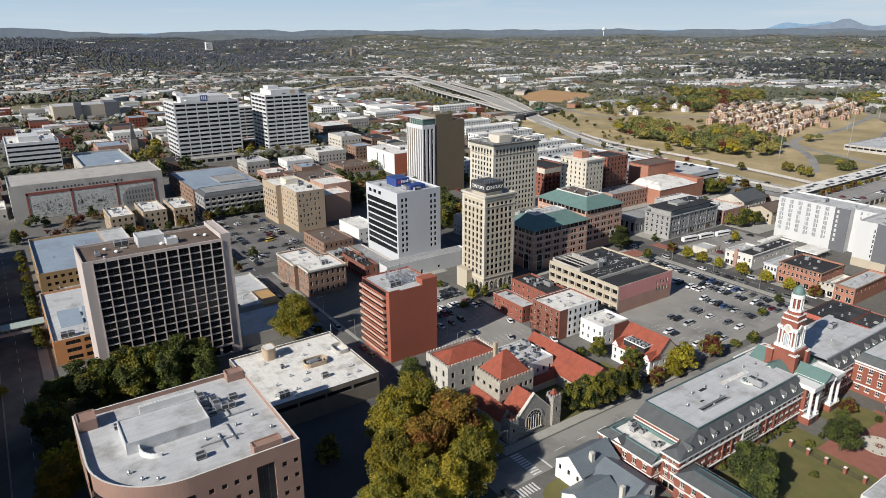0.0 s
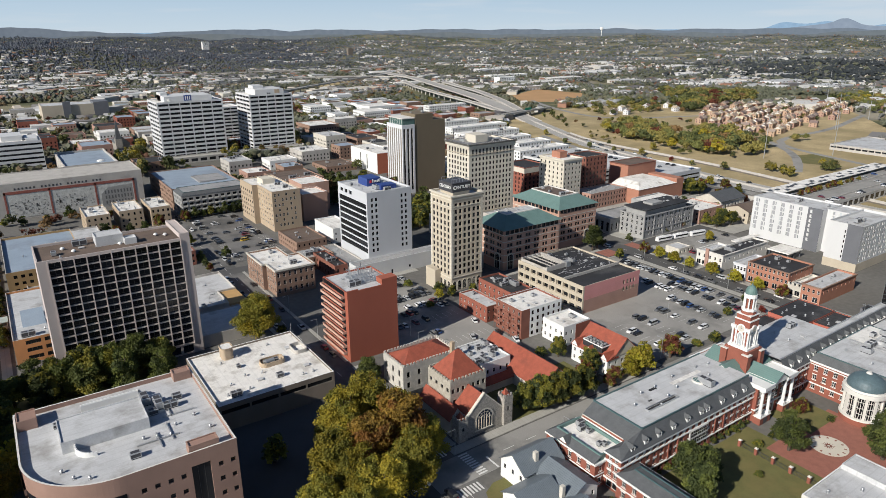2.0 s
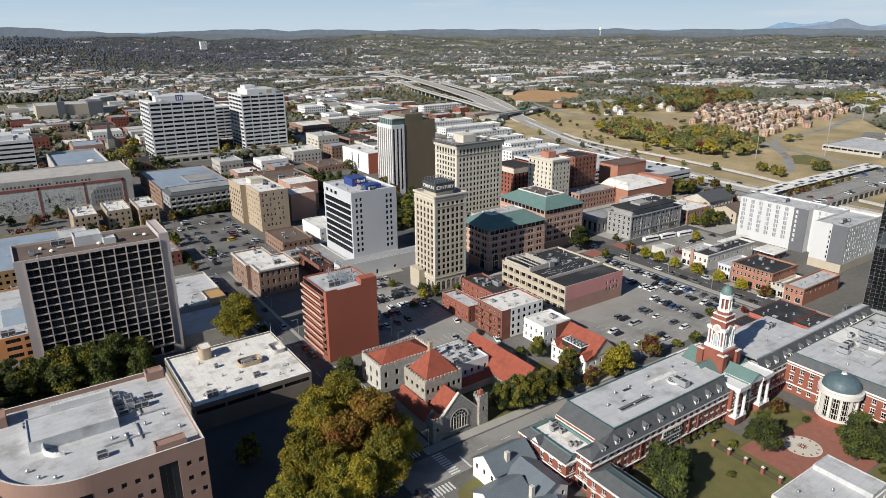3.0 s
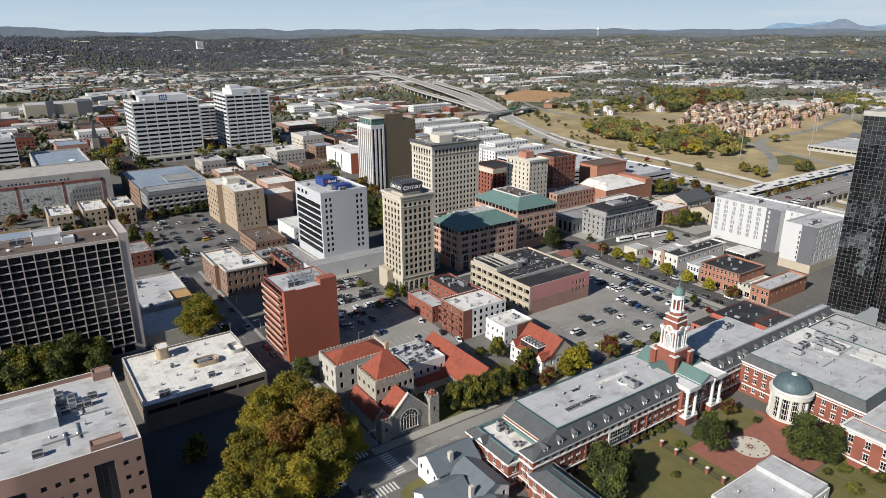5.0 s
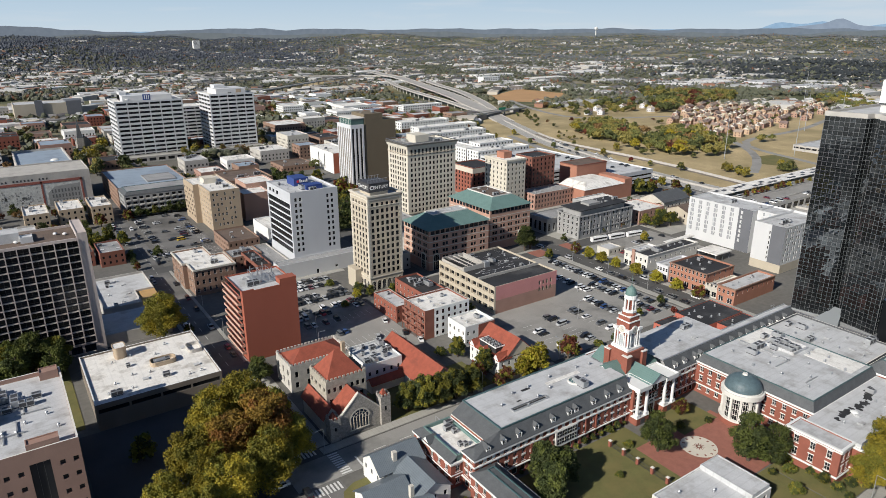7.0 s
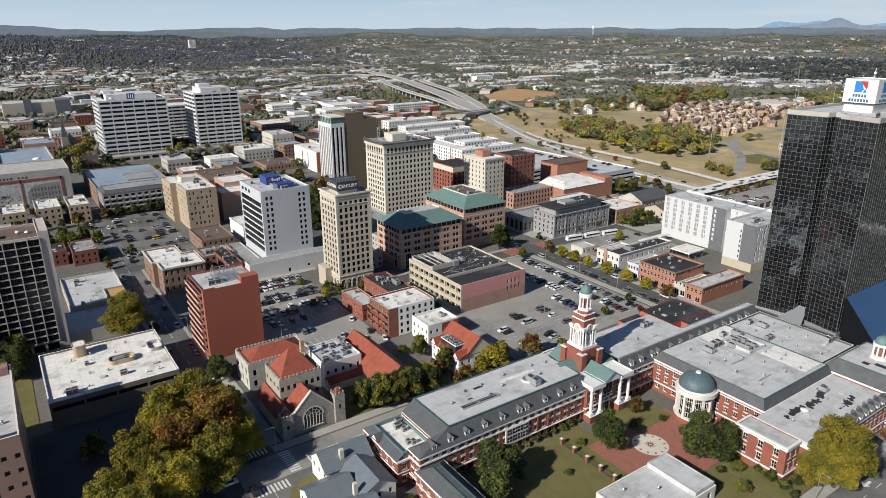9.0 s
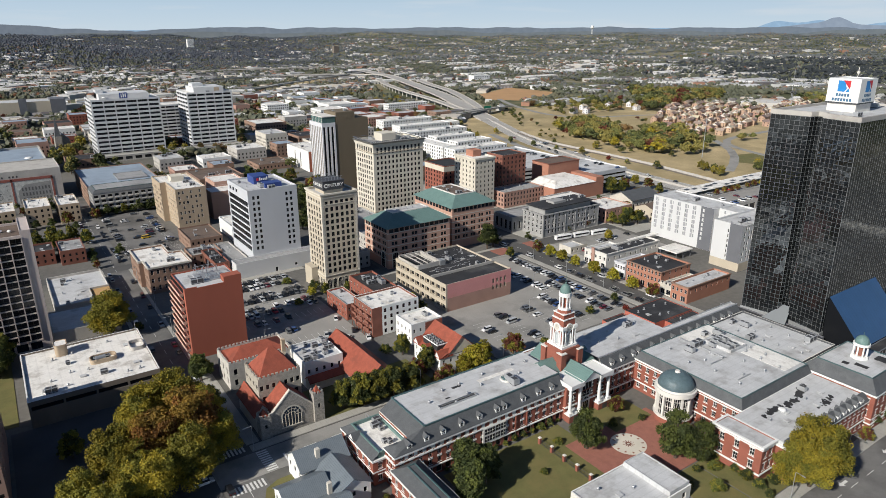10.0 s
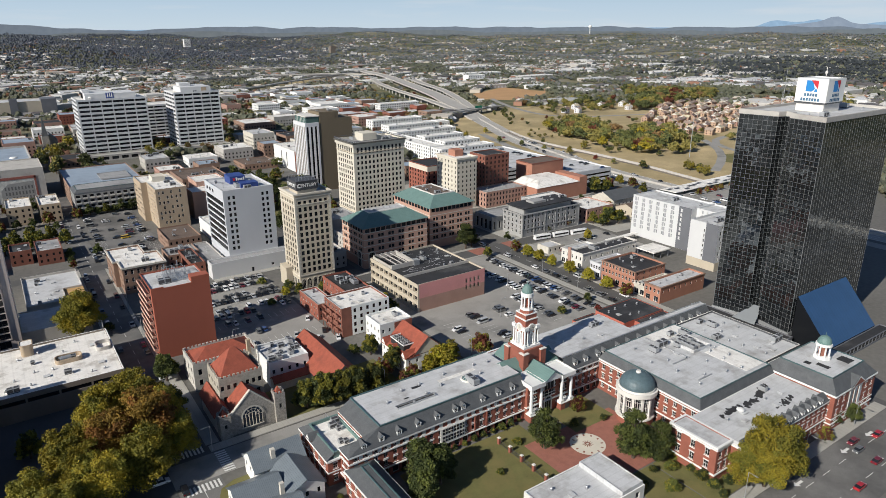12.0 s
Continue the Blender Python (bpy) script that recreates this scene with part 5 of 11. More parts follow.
box(bm, -1.6, 0, 0.15, -1.5, 4, 1.1)
BALM = mesh_of("balcony", bm, [BRICK_D])
bm = bmesh.new()
box(bm, -0.1, -0.1, 0, 0.1, 0.1, 10)
POSTM = mesh_of("balcony_post", bm, [BRICK_D])
for y0 in (0.6, 6.0, 11.4):
    for j in range(1, 4):
        part("balcony", BALM, None, M2, at=(0, y0, 3.0 * j))
    for y in (0.1, 3.9):
        part("balcony_post", POSTM, None, M2, at=(-1.5, y0 + y, 0))
clutter(M2, 2, 1, 20, 15, 12, 9, 73, 0.4)
M3 = building("white_flat_house", "white two-storey block with white roof", rect(184, 156.5, 198.5, 168.5), 8.8, WHITE, ROOF_W, {0: grid(14.5, 5, 2, 1, 1.5, 1.4, 3.4, style="sash"), 3: grid(12, 4, 2, 1, 1.5, 1.4, 3.4, style="sash")}, coping=WHITE)
clutter(M3, 1, 1, 13, 11, 8, 4, 74, 0.3)
bm = bmesh.new()
box(bm, 6.5, -0.08, 0, 14.6, 0, 8.2)
part("brick_wall", bm, BRICK, M3, "red brick side wall")

# white house with red tiled gables
O_PTS = rect(180, 130.5, 196, 148)
O = building("gabled_house", "white house with steep red tiled cross gables", O_PTS, 6.6, WHITE, TILE, {0: grid(16, 5, 2, 0.95, 1.5, 1.0, 2.9, style="sash"), 3: grid(17.5, 6, 2, 0.95, 1.5, 1.0, 2.9, style="sash")}, flat=False)
bm = bmesh.new()
gable(bm, 3.2, 0, 16, 17.5, 6.9, 12.8, "y", 0.3, 0.25, 0, 3)
box(bm, 1.6, 4.2, 6.5, 7.6, 13.6, 9.4, 2)
ring(bm, rect(1.5, 4.1, 7.7, 13.7), 0.25, 9.4, 9.8, 1)
for y0 in (-0.1, 7.2, 14.2):
    gable(bm, -0.3, y0, 5.5, y0 + 3.4, 6.6, 8.8, "x", 0.15)
quad(bm, (-0.5, -0.3, 6.5), (3.4, -0.3, 8.0), (3.4, 17.8, 8.0), (-0.5, 17.8, 6.5), 0)
part("roof", mesh_of("roof", bm, [TILE, WHITE, ROOF_B, CREAM_L]), None, O, "red clay tile roof")
for i in range(10):
    part("hvac_unit", hvac_mesh(1.0, 1.0, 0.9), None, O, at=(2.6 + 1.7 * (i % 2), 5.2 + 1.7 * (i // 2), 9.4))

# ---- stone church ----
CH = thing("stone_church", "grey stone church with red tile roofs and battlements", "church", (112, 126, 0))
c0 = (112, 126)
def lc(x, y):
    return (x - c0[0], y - c0[1])


def battlement(bm, pts, z, w=0.45, hgt=0.7, step=1.3, mi=0):
    """Merlons on a low wall along a closed line."""
    ring(bm, pts, 0.4, z - 0.5, z, mi)
    n = len(pts)
    for i in range(n):
        a, b = Vector(pts[i]), Vector(pts[(i + 1) % n])
        k = int((b - a).length / step)
        for j in range(k):
            p = a + (b - a) * ((j + 0.5) / k)
            inw = Vector((-(b - a).y, (b - a).x)).normalized() * 0.2
            p += inw
            d = (b - a).normalized() * step * 0.28
            e = Vector((-d.y, d.x)).normalized() * 0.2
            q = [p - d - e, p + d - e, p + d + e, p - d + e]
            prism(bm, [tuple(v) for v in q], z, z + hgt, mi)


def stone_block(name, x0, y0, x1, y1, h, roof_rise, label="", mat=STONE_L, step=1.3, roof_mat=TILE, specs=None):
    """A stone tower or hall: walls with battlements and a hipped roof of tiles behind them."""
    bm = bmesh.new()
    pts = [lc(x0, y0), lc(x1, y0), lc(x1, y1), lc(x0, y1)]
    for e in range(4):
        wall_face(bm, pts[e], pts[(e + 1) % 4], -0.5, h, (specs or {}).get(e, []), 0.35, True)
    poly(bm, [(*p, h - 0.05) for p in pts])
    battlement(bm, pts, h + 0.5, step=step)
    w = part(name, finish(bm, name, [mat, GLASS]), None, CH, label)
    bm = bmesh.new()
    lo = offset(pts, 0.5)
    sx, sy = abs(x1 - x0), abs(y1 - y0)
    d = min(sx, sy) / 2 - 0.5
    hi = offset(lo, d - 0.02)
    frustum(bm, lo, h + 0.05, hi, h + roof_rise, 0, 0)
    part("tile_roof", finish(bm, "tile_roof", [roof_mat]), None, w, "red clay tile roof")
    return w


tw = stone_block("square_tower", 116, 137.5, 130, 150, 15.2, 7.6, "broad square stone tower", mat=CHURCH_ST, specs={0: grid(14, 7, 1, 1.1, 1.7, 11.4, 3) + grid(14, 4, 1, 1.3, 2.2, 7.0, 3), 3: grid(12.5, 4, 1, 1.3, 1.5, 11.6, 3) + grid(12.5, 3, 1, 1.3, 2.2, 7.0, 3)})
hall = stone_block("church_hall", 114.2, 163, 137, 176.5, 9.6, 3.2, "pale stone hall with tiled roof", mat=M("pale_grey_stone", (0.46, 0.44, 0.40), 0.9, 0.25, 0.7, 4), specs={3: grid(13, 3, 2, 1.2, 2.4, 1.5, 4), 0: grid(22, 5, 2, 1.2, 2.2, 1.5, 4)})
bm = bmesh.new()
box(bm, *lc(132.5, 160), 0, *lc(133.8, 161.3), 15.5)
part("chimney", bm, TAN, CH, "tan brick chimney")
# flat white link block
bm = bmesh.new()
pts = [lc(136.5, 150), lc(151, 150), lc(151, 166), lc(136.5, 166)]
wall_face(bm, pts[0], pts[1], -0.5, 9, grid(14.5, 5, 2, 1, 1.6, 1.4, 3.6), 0.25, True)
for e in (1, 2, 3):
    wall_face(bm, pts[e], pts[(e + 1) % 4], -0.5, 9, [], 0.25, True)
ring(bm, pts, 0.35, 8.99, 9.5)
poly(bm, [(*p, 8.9) for p in pts], 2)
lk = part("link_block", finish(bm, "link_block", [WHITE, GLASS, ROOF_LG]), None, CH, "white flat-roofed block with roof plant")
for i, (x, y) in enumerate(((138.5, 153), (141, 152.4), (143, 156), (146, 154), (148.5, 157), (140, 159), (145, 161), (149, 163), (142.5, 163.5))):
    part("hvac_unit", hvac_mesh(*SIZES[i % 3]), None, lk, at=(*lc(x, y), 8.9), rz=90 * (i % 2))
# nave with the great window
def gable_front(bm, x0, x1, y, z0, z1, th, mi=0):
    m = (x0 + x1) / 2
    for yy in (y, y + th):
        poly(bm, [(x0, yy, -0.5), (x1, yy, -0.5), (x1, yy, z0), (m, yy, z1), (x0, yy, z0)], mi)
    for a, b in (((x0, z0), (m, z1)), ((m, z1), (x1, z0)), ((x0, -0.5), (x0, z0)), ((x1, z0), (x1, -0.5))):
        quad(bm, (a[0], y, a[1]), (b[0], y, b[1]), (b[0], y + th, b[1]), (a[0], y + th, a[1]), mi)


bm = bmesh.new()
x0, y0 = lc(115.5, 129.3)
x1, y1 = lc(130.5, 138)
gable_front(bm, x0, x1, y0, 6.0, 13.5, 0.7)
wall_face(bm, (x0, y1), (x0, y0), -0.5, 5.6, [], 0.3, True)
wall_face(bm, (x1, y0), (x1, y1), -0.5, 5.6, [], 0.3, True)
nv = part("nave", finish(bm, "nave", [STONE_G]), None, CH, "grey rubble stone gable front")
bm = bmesh.new()
gable(bm, x0, y0 + 0.7, x1, y1 + 3, 5.7, 12.9, "y", 0.05, 0.25, 0, 0)
part("tile_roof", mesh_of("tile_roof", bm, [TILE]), None, nv, "red clay tile roof")
bm = bmesh.new()
for s in (-1, 1):
    m = (x0 + x1) / 2
    xa = x0 - 0.3 if s < 0 else x1 + 0.3
    q = [(xa, 5.7), (m, 13.5), (m, 14.0), (xa, 6.2)]
    for yy in (y0 - 0.12, y0 + 0.85):
        poly(bm, [(p[0], yy, p[1]) for p in q])
    for k in range(4):
        a, b = q[k], q[(k + 1) % 4]
        quad(bm, (a[0], y0 - 0.12, a[1]), (b[0], y0 - 0.12, b[1]), (b[0], y0 + 0.85, b[1]), (a[0], y0 + 0.85, a[1]))
part("gable_coping", bm, STONE_L, nv, "pale stone coping")
bm = bmesh.new()
wx, wz, r = (x0 + x1) / 2, 5.0, 3.1
N = 24
circle = [(wx + r * math.cos(math.pi * i / 12), wz + r * math.sin(math.pi * i / 12)) for i in range(13)] + [(wx - r, 1.6), (wx + r, 1.6)]
poly(bm, [(p[0], y0 - 0.03, p[1]) for p in circle], 1)
for i in range(12):
    a, b = math.pi * i / 12, math.pi * (i + 1) / 12
    for r0, r1 in ((r, r + 0.55), (1.3, 1.45), (2.3, 2.42)):
        quad(bm, *[(wx + k * math.cos(t), y0 - 0.25, wz + k * math.sin(t)) for k, t in ((r0, a), (r1, a), (r1, b), (r0, b))])
    if i % 2 == 0:
        c, s = math.cos(a), math.sin(a)
        quad(bm, *[(wx + k * c - t * s, y0 - 0.15, wz + k * s + t * c) for k, t in ((1.4, -0.08), (r, -0.08), (r, 0.08), (1.4, 0.08))])
for i in range(7):
    xx = wx - r + i * r / 3
    box(bm, xx - 0.09, y0 - 0.2, 1.6, xx + 0.09, y0 - 0.02, wz + (0.2 if i in (0, 6) else 1.1))
box(bm, wx - r - 0.4, y0 - 0.3, 1.3, wx + r + 0.4, y0, 1.6)
part("rose_window", bm, [STONE_L, GLASS_BLUE], nv, "great arched window with stone tracery")
stone_block("turret", 112.8, 128.6, 116.3, 132.2, 7.0, 2.6, "small stone turret", STONE_G, 0.9, specs={0: grid(3.5, 1, 1, 0.8, 1.4, 3.5, 2)})
stone_block("turret", 130.2, 128.2, 133.6, 131.6, 9.6, 2.8, "small stone turret", STONE_G, 0.9, specs={0: grid(3.4, 1, 1, 0.8, 1.6, 5, 2)})
bm = bmesh.new()
gable(bm, *lc(112.6, 133), *lc(118, 150), 6, 9.5, "y", 0.3, 0.2, 0, 1)
box(bm, *lc(113, 133), 0, *lc(118, 150), 6, 1)
part("side_aisle", mesh_of("side_aisle", bm, [TILE, STONE_L]), None, CH, "tiled lean-to aisle")
bm = bmesh.new()
box(bm, *lc(136.5, 146.5), 0, *lc(158, 150), 3.6, 1)
gable(bm, *lc(136.5, 146), *lc(158, 150), 3.6, 5.2, "x", 0.3, 0.2, 0, 1)
part("cloister", mesh_of("cloister", bm, [TILE, STONE_L]), None, CH, "tiled cloister walk")
# long chapel roof
bm = bmesh.new()
x0, y0 = lc(149.5, 132)
x1, y1 = lc(163.5, 166)
box(bm, x0, y0, -0.5, x1, y1, 4.8, 1)
gable(bm, x0, y0, x1, y1, 4.8, 10.8, "y", 0.4, 0.25, 0, 1)
part("chapel", mesh_of("chapel", bm, [TILE, STONE_L]), None, CH, "long chapel with steep red tiled roof")

# ---- grey-roofed house on the corner ----
H0 = (106, 84)
GH = thing("old_house", "white timber house with grey seamed metal roofs", "house", (*H0, 0))
bm = bmesh.new()
for x0, y0, x1, y1, h in ((8, 16, 22, 26, 6), (0, 6, 12, 15.5, 5), (12, 3, 22, 16, 5.5), (3, -6, 14, 5.5, 4.6)):
    q = rect(x0, y0, x1, y1)
    for e in range(4):
        a, b = q[e], q[(e + 1) % 4]
        W = math.hypot(b[0] - a[0], b[1] - a[1])
        wall_face(bm, a, b, -0.5, h, grid(W, max(2, int(W / 3)), 1, 0.9, 1.5, h - 2.6, 3), 0.15, True)
part("body", finish(bm, "body", [WHITE, GLASS]), None, GH)
for x0, y0, x1, y1, h, top, ax in ((8, 16, 22, 26, 6, 9.6, "x"), (0, 6, 12, 15.5, 5, 7.6, "x"), (12, 3, 22, 16, 5.5, 8.2, "y"), (3, -6, 14, 5.5, 4.6, 7.6, "x")):
    bm = bmesh.new()
    gable(bm, x0, y0, x1, y1, h, top, ax, 0.5, 0.18, 0, 1)
    part("roof", mesh_of("roof", bm, [METAL_R, WHITE]), None, GH, "grey standing-seam metal roof")
bm = bmesh.new()
box(bm, 13, 17.5, 6, 14.2, 18.7, 10.1)
part("chimney", bm, STONE_L, GH)
bm = bmesh.new()
box(bm, 10.5, 4.5, 5, 11.6, 5.6, 8.6)
part("chimney", bm, STONE_L, GH)

# ---- brick courthouse with clock tower ----
CT = thing("courthouse", "long red brick courthouse with white trim, slate mansards and clock tower", "courthouse", (131, 26, 0))
k0 = (131, 26)


def roof_mesh(faces, mats):
    """Roof faces given as (material number, corners)."""
    bm = bmesh.new()
    for mi, pts in faces:
        f = poly(bm, pts, mi)
        if len(pts) > 4:
            bmesh.ops.triangulate(bm, faces=[f])
    return mesh_of("mansard_roof", bm, mats)


def mansard(root, pts, origin, z0, z1, inset, top=ROOF_LG, label="dark slate mansard roof", slope=SLATE):
    bm = bmesh.new()
    lo = [(x - origin[0], y - origin[1]) for x, y in offset(pts, -0.25)]
    frustum(bm, lo, z0, offset(lo, inset), z1, 0, 1)
    part("mansard_roof", finish(bm, "mansard_roof", [slope, top]), None, root, label)
    bm = bmesh.new()
    ring(bm, [(x - origin[0], y - origin[1]) for x, y in offset(pts, inset - 0.4)], 0.3, z1 - 0.05, z1 + 0.25)
    part("roof_edge", bm, TEAL_D, root, "green metal roof edging")


def dormer_mesh():
    """A small white dormer with a gabled slate roof, broken pediment edge and a two-light window."""
    bm = bmesh.new()
    box(bm, -0.75, -0.6, 0, 0.75, 1.9, 1.3, 0)
    gable(bm, -0.75, -0.6, 0.75, 2.2, 1.3, 2.15, "y", 0.16, 0.1, 1, 0)
    for s in (-1, 1):
        poly(bm, [(s * 0.92, -0.78, 1.16), (0, -0.78, 2.2), (0, -0.78, 2.02), (s * 0.7, -0.78, 1.2)], 0)
        box(bm, s * 0.62 - 0.12, -0.68, 0, s * 0.62 + 0.12, -0.6, 1.3, 0)
    quad(bm, (-0.45, -0.63, 0.25), (0.45, -0.63, 0.25), (0.45, -0.63, 1.2), (-0.45, -0.63, 1.2), 2)
    box(bm, -0.04, -0.66, 0.25, 0.04, -0.62, 1.2, 0)
    box(bm, -0.45, -0.66, 0.7, 0.45, -0.62, 0.76, 0)
    return mesh_of("dormer", bm, [WHITE, SLATE, GLASS])


DORMER = dormer_mesh()
PANEL = bmesh.new()
box(PANEL, -0.6, -0.06, 0, 0.6, 0, 1.1, 0)
cyl(PANEL, 0, 0, 0, 0.02, 0.01, 0.01, 4, 0)
PANEL = mesh_of("wall_panel", PANEL, [STONE_W])


def brick_wing(name, label, pts, h, rows=3, pitch=3.3, mans=4.0, inset=3.6, edges=(0, 3), first=1.2, dz=3.4, dorm=(), top=ROOF_LG,
               arcade=False, win=(1.35, 1.9), bands=None):
    """A brick range: sash windows in rows, white sills, lintels, courses and cornice; with arcade, dark bays below and low attic windows above."""
    specs = {}
    for e in edges:
        a, b = pts[e], pts[(e + 1) % len(pts)]
        W = math.hypot(b[0] - a[0], b[1] - a[1])
        n = max(2, int(W / pitch))
        if arcade:
            specs[e] = (grid(W, n, 1, 2.0, 2.3, 0.3, 3, 0.6, W - 0.6, "plain") + grid(W, n, 1, win[0], 1.8, 3.9, 3, 0.6, W - 0.6, "grid")
                        + grid(W, n, 1, win[0], 1.75, 6.35, 3, 0.6, W - 0.6, "grid") + grid(W, n, 1, win[0], 1.2, 9.0, 3, 0.6, W - 0.6, "sash"))
        else:
            specs[e] = grid(W, n, rows, win[0], win[1], first, dz, 0.6, W - 0.6, "grid")
    w = building(name, label, pts, h, BRICK, ROOF_LG, specs, parapet=0.3, parent=CT, coping=WHITE, depth=0.45 if arcade else 0.25)
    band(w, pts, h - 0.55, h + 0.02, 0.4, WHITE, "cornice", "white cornice")
    for z0, z1, p in bands or (((2.95, 3.3, 0.35), (8.35, 8.75, 0.22)) if arcade else ((first + dz - 1.0, first + dz - 0.65, 0.12),)):
        band(w, pts, z0, z1, p, WHITE, "string_course", "white string course")
    bm = bmesh.new()
    for e in edges:
        a, b = Vector(pts[e]) - Vector(pts[0]), Vector(pts[(e + 1) % len(pts)]) - Vector(pts[0])
        d = (b - a).normalized()
        nrm = Vector((d.y, -d.x))
        for r in specs[e]:
            if arcade and r[1] < 2:
                continue
            for v0, v1 in ((r[1] - 0.2, r[1]), (r[3], r[3] + 0.28)):
                p = a + d * (r[0] - 0.15)
                q = a + d * (r[2] + 0.15)
                quads = [p + nrm * 0.1, q + nrm * 0.1, q, p]
                prism(bm, [tuple(t) for t in quads], v0, v1)
    part("window_trim", bm, WHITE, w, "white stone sills and lintels")["kind"] = "stuff"
    if mans:
        mansard(w, pts, pts[0], h + 0.02, h + mans, inset, top)
    for e, n in dorm:
        a, b = Vector(pts[e]) - Vector(pts[0]), Vector(pts[(e + 1) % len(pts)]) - Vector(pts[0])
        d = (b - a).normalized()
        nrm = Vector((d.y, -d.x))
        for i in range(n):
            p = a + d * ((b - a).length * (i + 0.7) / (n + 0.4)) - nrm * 1.1
            part("dormer", DORMER, None, w, at=(p.x, p.y, h + 1.1), rz=math.degrees(math.atan2(d.y, d.x)))
    return w


# west range: south mansard running on past the white terrace of the end pavilion
W1_PTS = [(134.6, 85.3), (197, 85.3), (197, 106), (142, 106), (142, 90.6), (134.6, 90.6)]
W1 = brick_wing("west_range", "three-storey brick range over an arcade, with dormers", W1_PTS, 11.0, mans=0, arcade=True, pitch=3.0, edges=(0, 5))
q = lambda x, y, z: (x - 134.6, y - 85.3, z)
A1, B1, C1, D1, E1 = q(145.7, 88, 15), q(197, 88, 15), q(197, 105.8, 15), q(145.7, 105.8, 15), q(136.6, 88, 12.7)
part("mansard_roof", roof_mesh([(0, [q(134.2, 84.9, 11.03), q(197, 84.9, 11.03), B1, A1, E1]), (1, [A1, B1, C1, D1]), (0, [q(141.4, 106, 11.9), q(141.4, 88.0, 11.9), A1, D1]),
                                (0, [q(134.2, 90.9, 11.03), q(134.2, 84.9, 11.03), E1]), (0, [E1, q(142.6, 88, 12.7), q(142.6, 90.9, 11.03), q(134.2, 90.9, 11.03)]), (2, [q(197, 106, 11), q(142, 106, 11), q(145.7, 105.8, 15), C1])], [SLATE, ROOF_LG, BRICK]),
     None, W1, "dark slate mansard roof")
bm = bmesh.new()
for a, b in ((A1, B1), (D1, C1)):
    box(bm, a[0], a[1] - 0.2, 14.95, b[0], b[1] + 0.2, 15.3)
box(bm, A1[0] - 0.2, A1[1], 14.95, A1[0] + 0.2, D1[1], 15.3)
part("roof_edge", bm, TEAL_D, W1, "green metal roof edging")
bm = bmesh.new()
box(bm, 6.9, 5.3, 11.0, 7.6, 20.7, 11.95)
box(bm, 6.8, 5.3, 11.75, 6.95, 20.7, 12.0, 1)
part("step_wall", bm, [BRICK, STONE_W], W1, "red brick wall above the terrace")
for i, x in enumerate((139.5, 145, 150.6, 157, 163.5, 170, 172.8, 180.2, 186.4, 192)):
    part("dormer", DORMER, None, W1, at=q(x, 86.2, 11.9 if i else 11.5))
for i in range(21):
    part("wall_panel", PANEL, None, W1, at=(2.1 + 2.92 * i + 1.46, 0, 9.0))
# projecting bay with white triple windows
bm = bmesh.new()
box(bm, 29.6, -0.35, 3.3, 38.4, 0, 8.4, 0)
for z0 in (3.8, 6.3):
    for k in range(4):
        x = 30.2 + 2.05 * k
        box(bm, x, -0.42, z0, x + 1.7, -0.34, z0 + 1.8, 1)
        box(bm, x + 0.8, -0.46, z0, x + 0.9, -0.4, z0 + 1.8, 0)
        box(bm, x, -0.46, z0 + 0.85, x + 1.7, -0.4, z0 + 0.95, 0)
part("window_bay", bm, [STONE_W, GLASS], W1, "white bay of tall grouped windows")
bm = bmesh.new()
for x0, x1 in ((20, 20.5), (24.2, 24.7), (42, 42.5), (46.5, 47)):
    box(bm, x0, -0.3, 3.3, x1, 0, 8.4)
part("pilaster", bm, BRICK, W1)

# east range, whose mansard runs on behind the broad wing
W2 = brick_wing("east_range", "three-storey brick range over an arcade, with dormers", rect(215.2, 85.3, 252, 106), 11.0, mans=0, arcade=True, pitch=3.0, edges=(0,))
q2 = lambda x, y, z: (x - 215.2, y - 85.3, z)
part("mansard_roof", roof_mesh([(0, [q2(215.2, 84.9, 11.03), q2(294, 84.9, 11.03), q2(294, 87.9, 14.9), q2(215.2, 87.9, 14.9)]), (1, [q2(215.2, 87.9, 14.9), q2(252, 87.9, 14.9), q2(252, 105.8, 14.9), q2(215.2, 105.8, 14.9)]),
                                (1, [q2(252, 87.9, 14.9), q2(294, 87.9, 14.9), q2(294, 90.6, 14.9), q2(252, 90.6, 14.9)]), (2, [q2(294, 90.6, 14.9), q2(294, 90.6, 0), q2(252, 90.6, 0), q2(252, 90.6, 14.9)]),
                                (2, [q2(252, 90.6, 14.9), q2(252, 90.6, 11), q2(252, 105.8, 11), q2(252, 105.8, 14.9)]), (2, [q2(294, 84.9, 0), q2(294, 90.6, 0), q2(294, 90.6, 14.9), q2(294, 87.9, 14.9), q2(294, 84.9, 11.03)])], [SLATE, ROOF_LG, BRICK]),
     None, W2, "long dark slate mansard roof")
bm = bmesh.new()
box(bm, 0, 2.5, 14.85, 78.8, 2.9, 15.2)
box(bm, 36.6, 5.1, 14.85, 78.8, 5.4, 15.2)
part("roof_edge", bm, STEEL, W2, "pale metal roof edging")
for x in (219.5, 224.5, 230.5, 233.5, 240.5, 246, 252, 257.5, 262, 267, 272, 277, 282, 287):
    part("dormer", DORMER, None, W2, at=q2(x, 86.2, 12.0))
for i in range(11):
    part("wall_panel", PANEL, None, W2, at=(2.1 + 2.96 * i + 1.46, 0, 9.0))

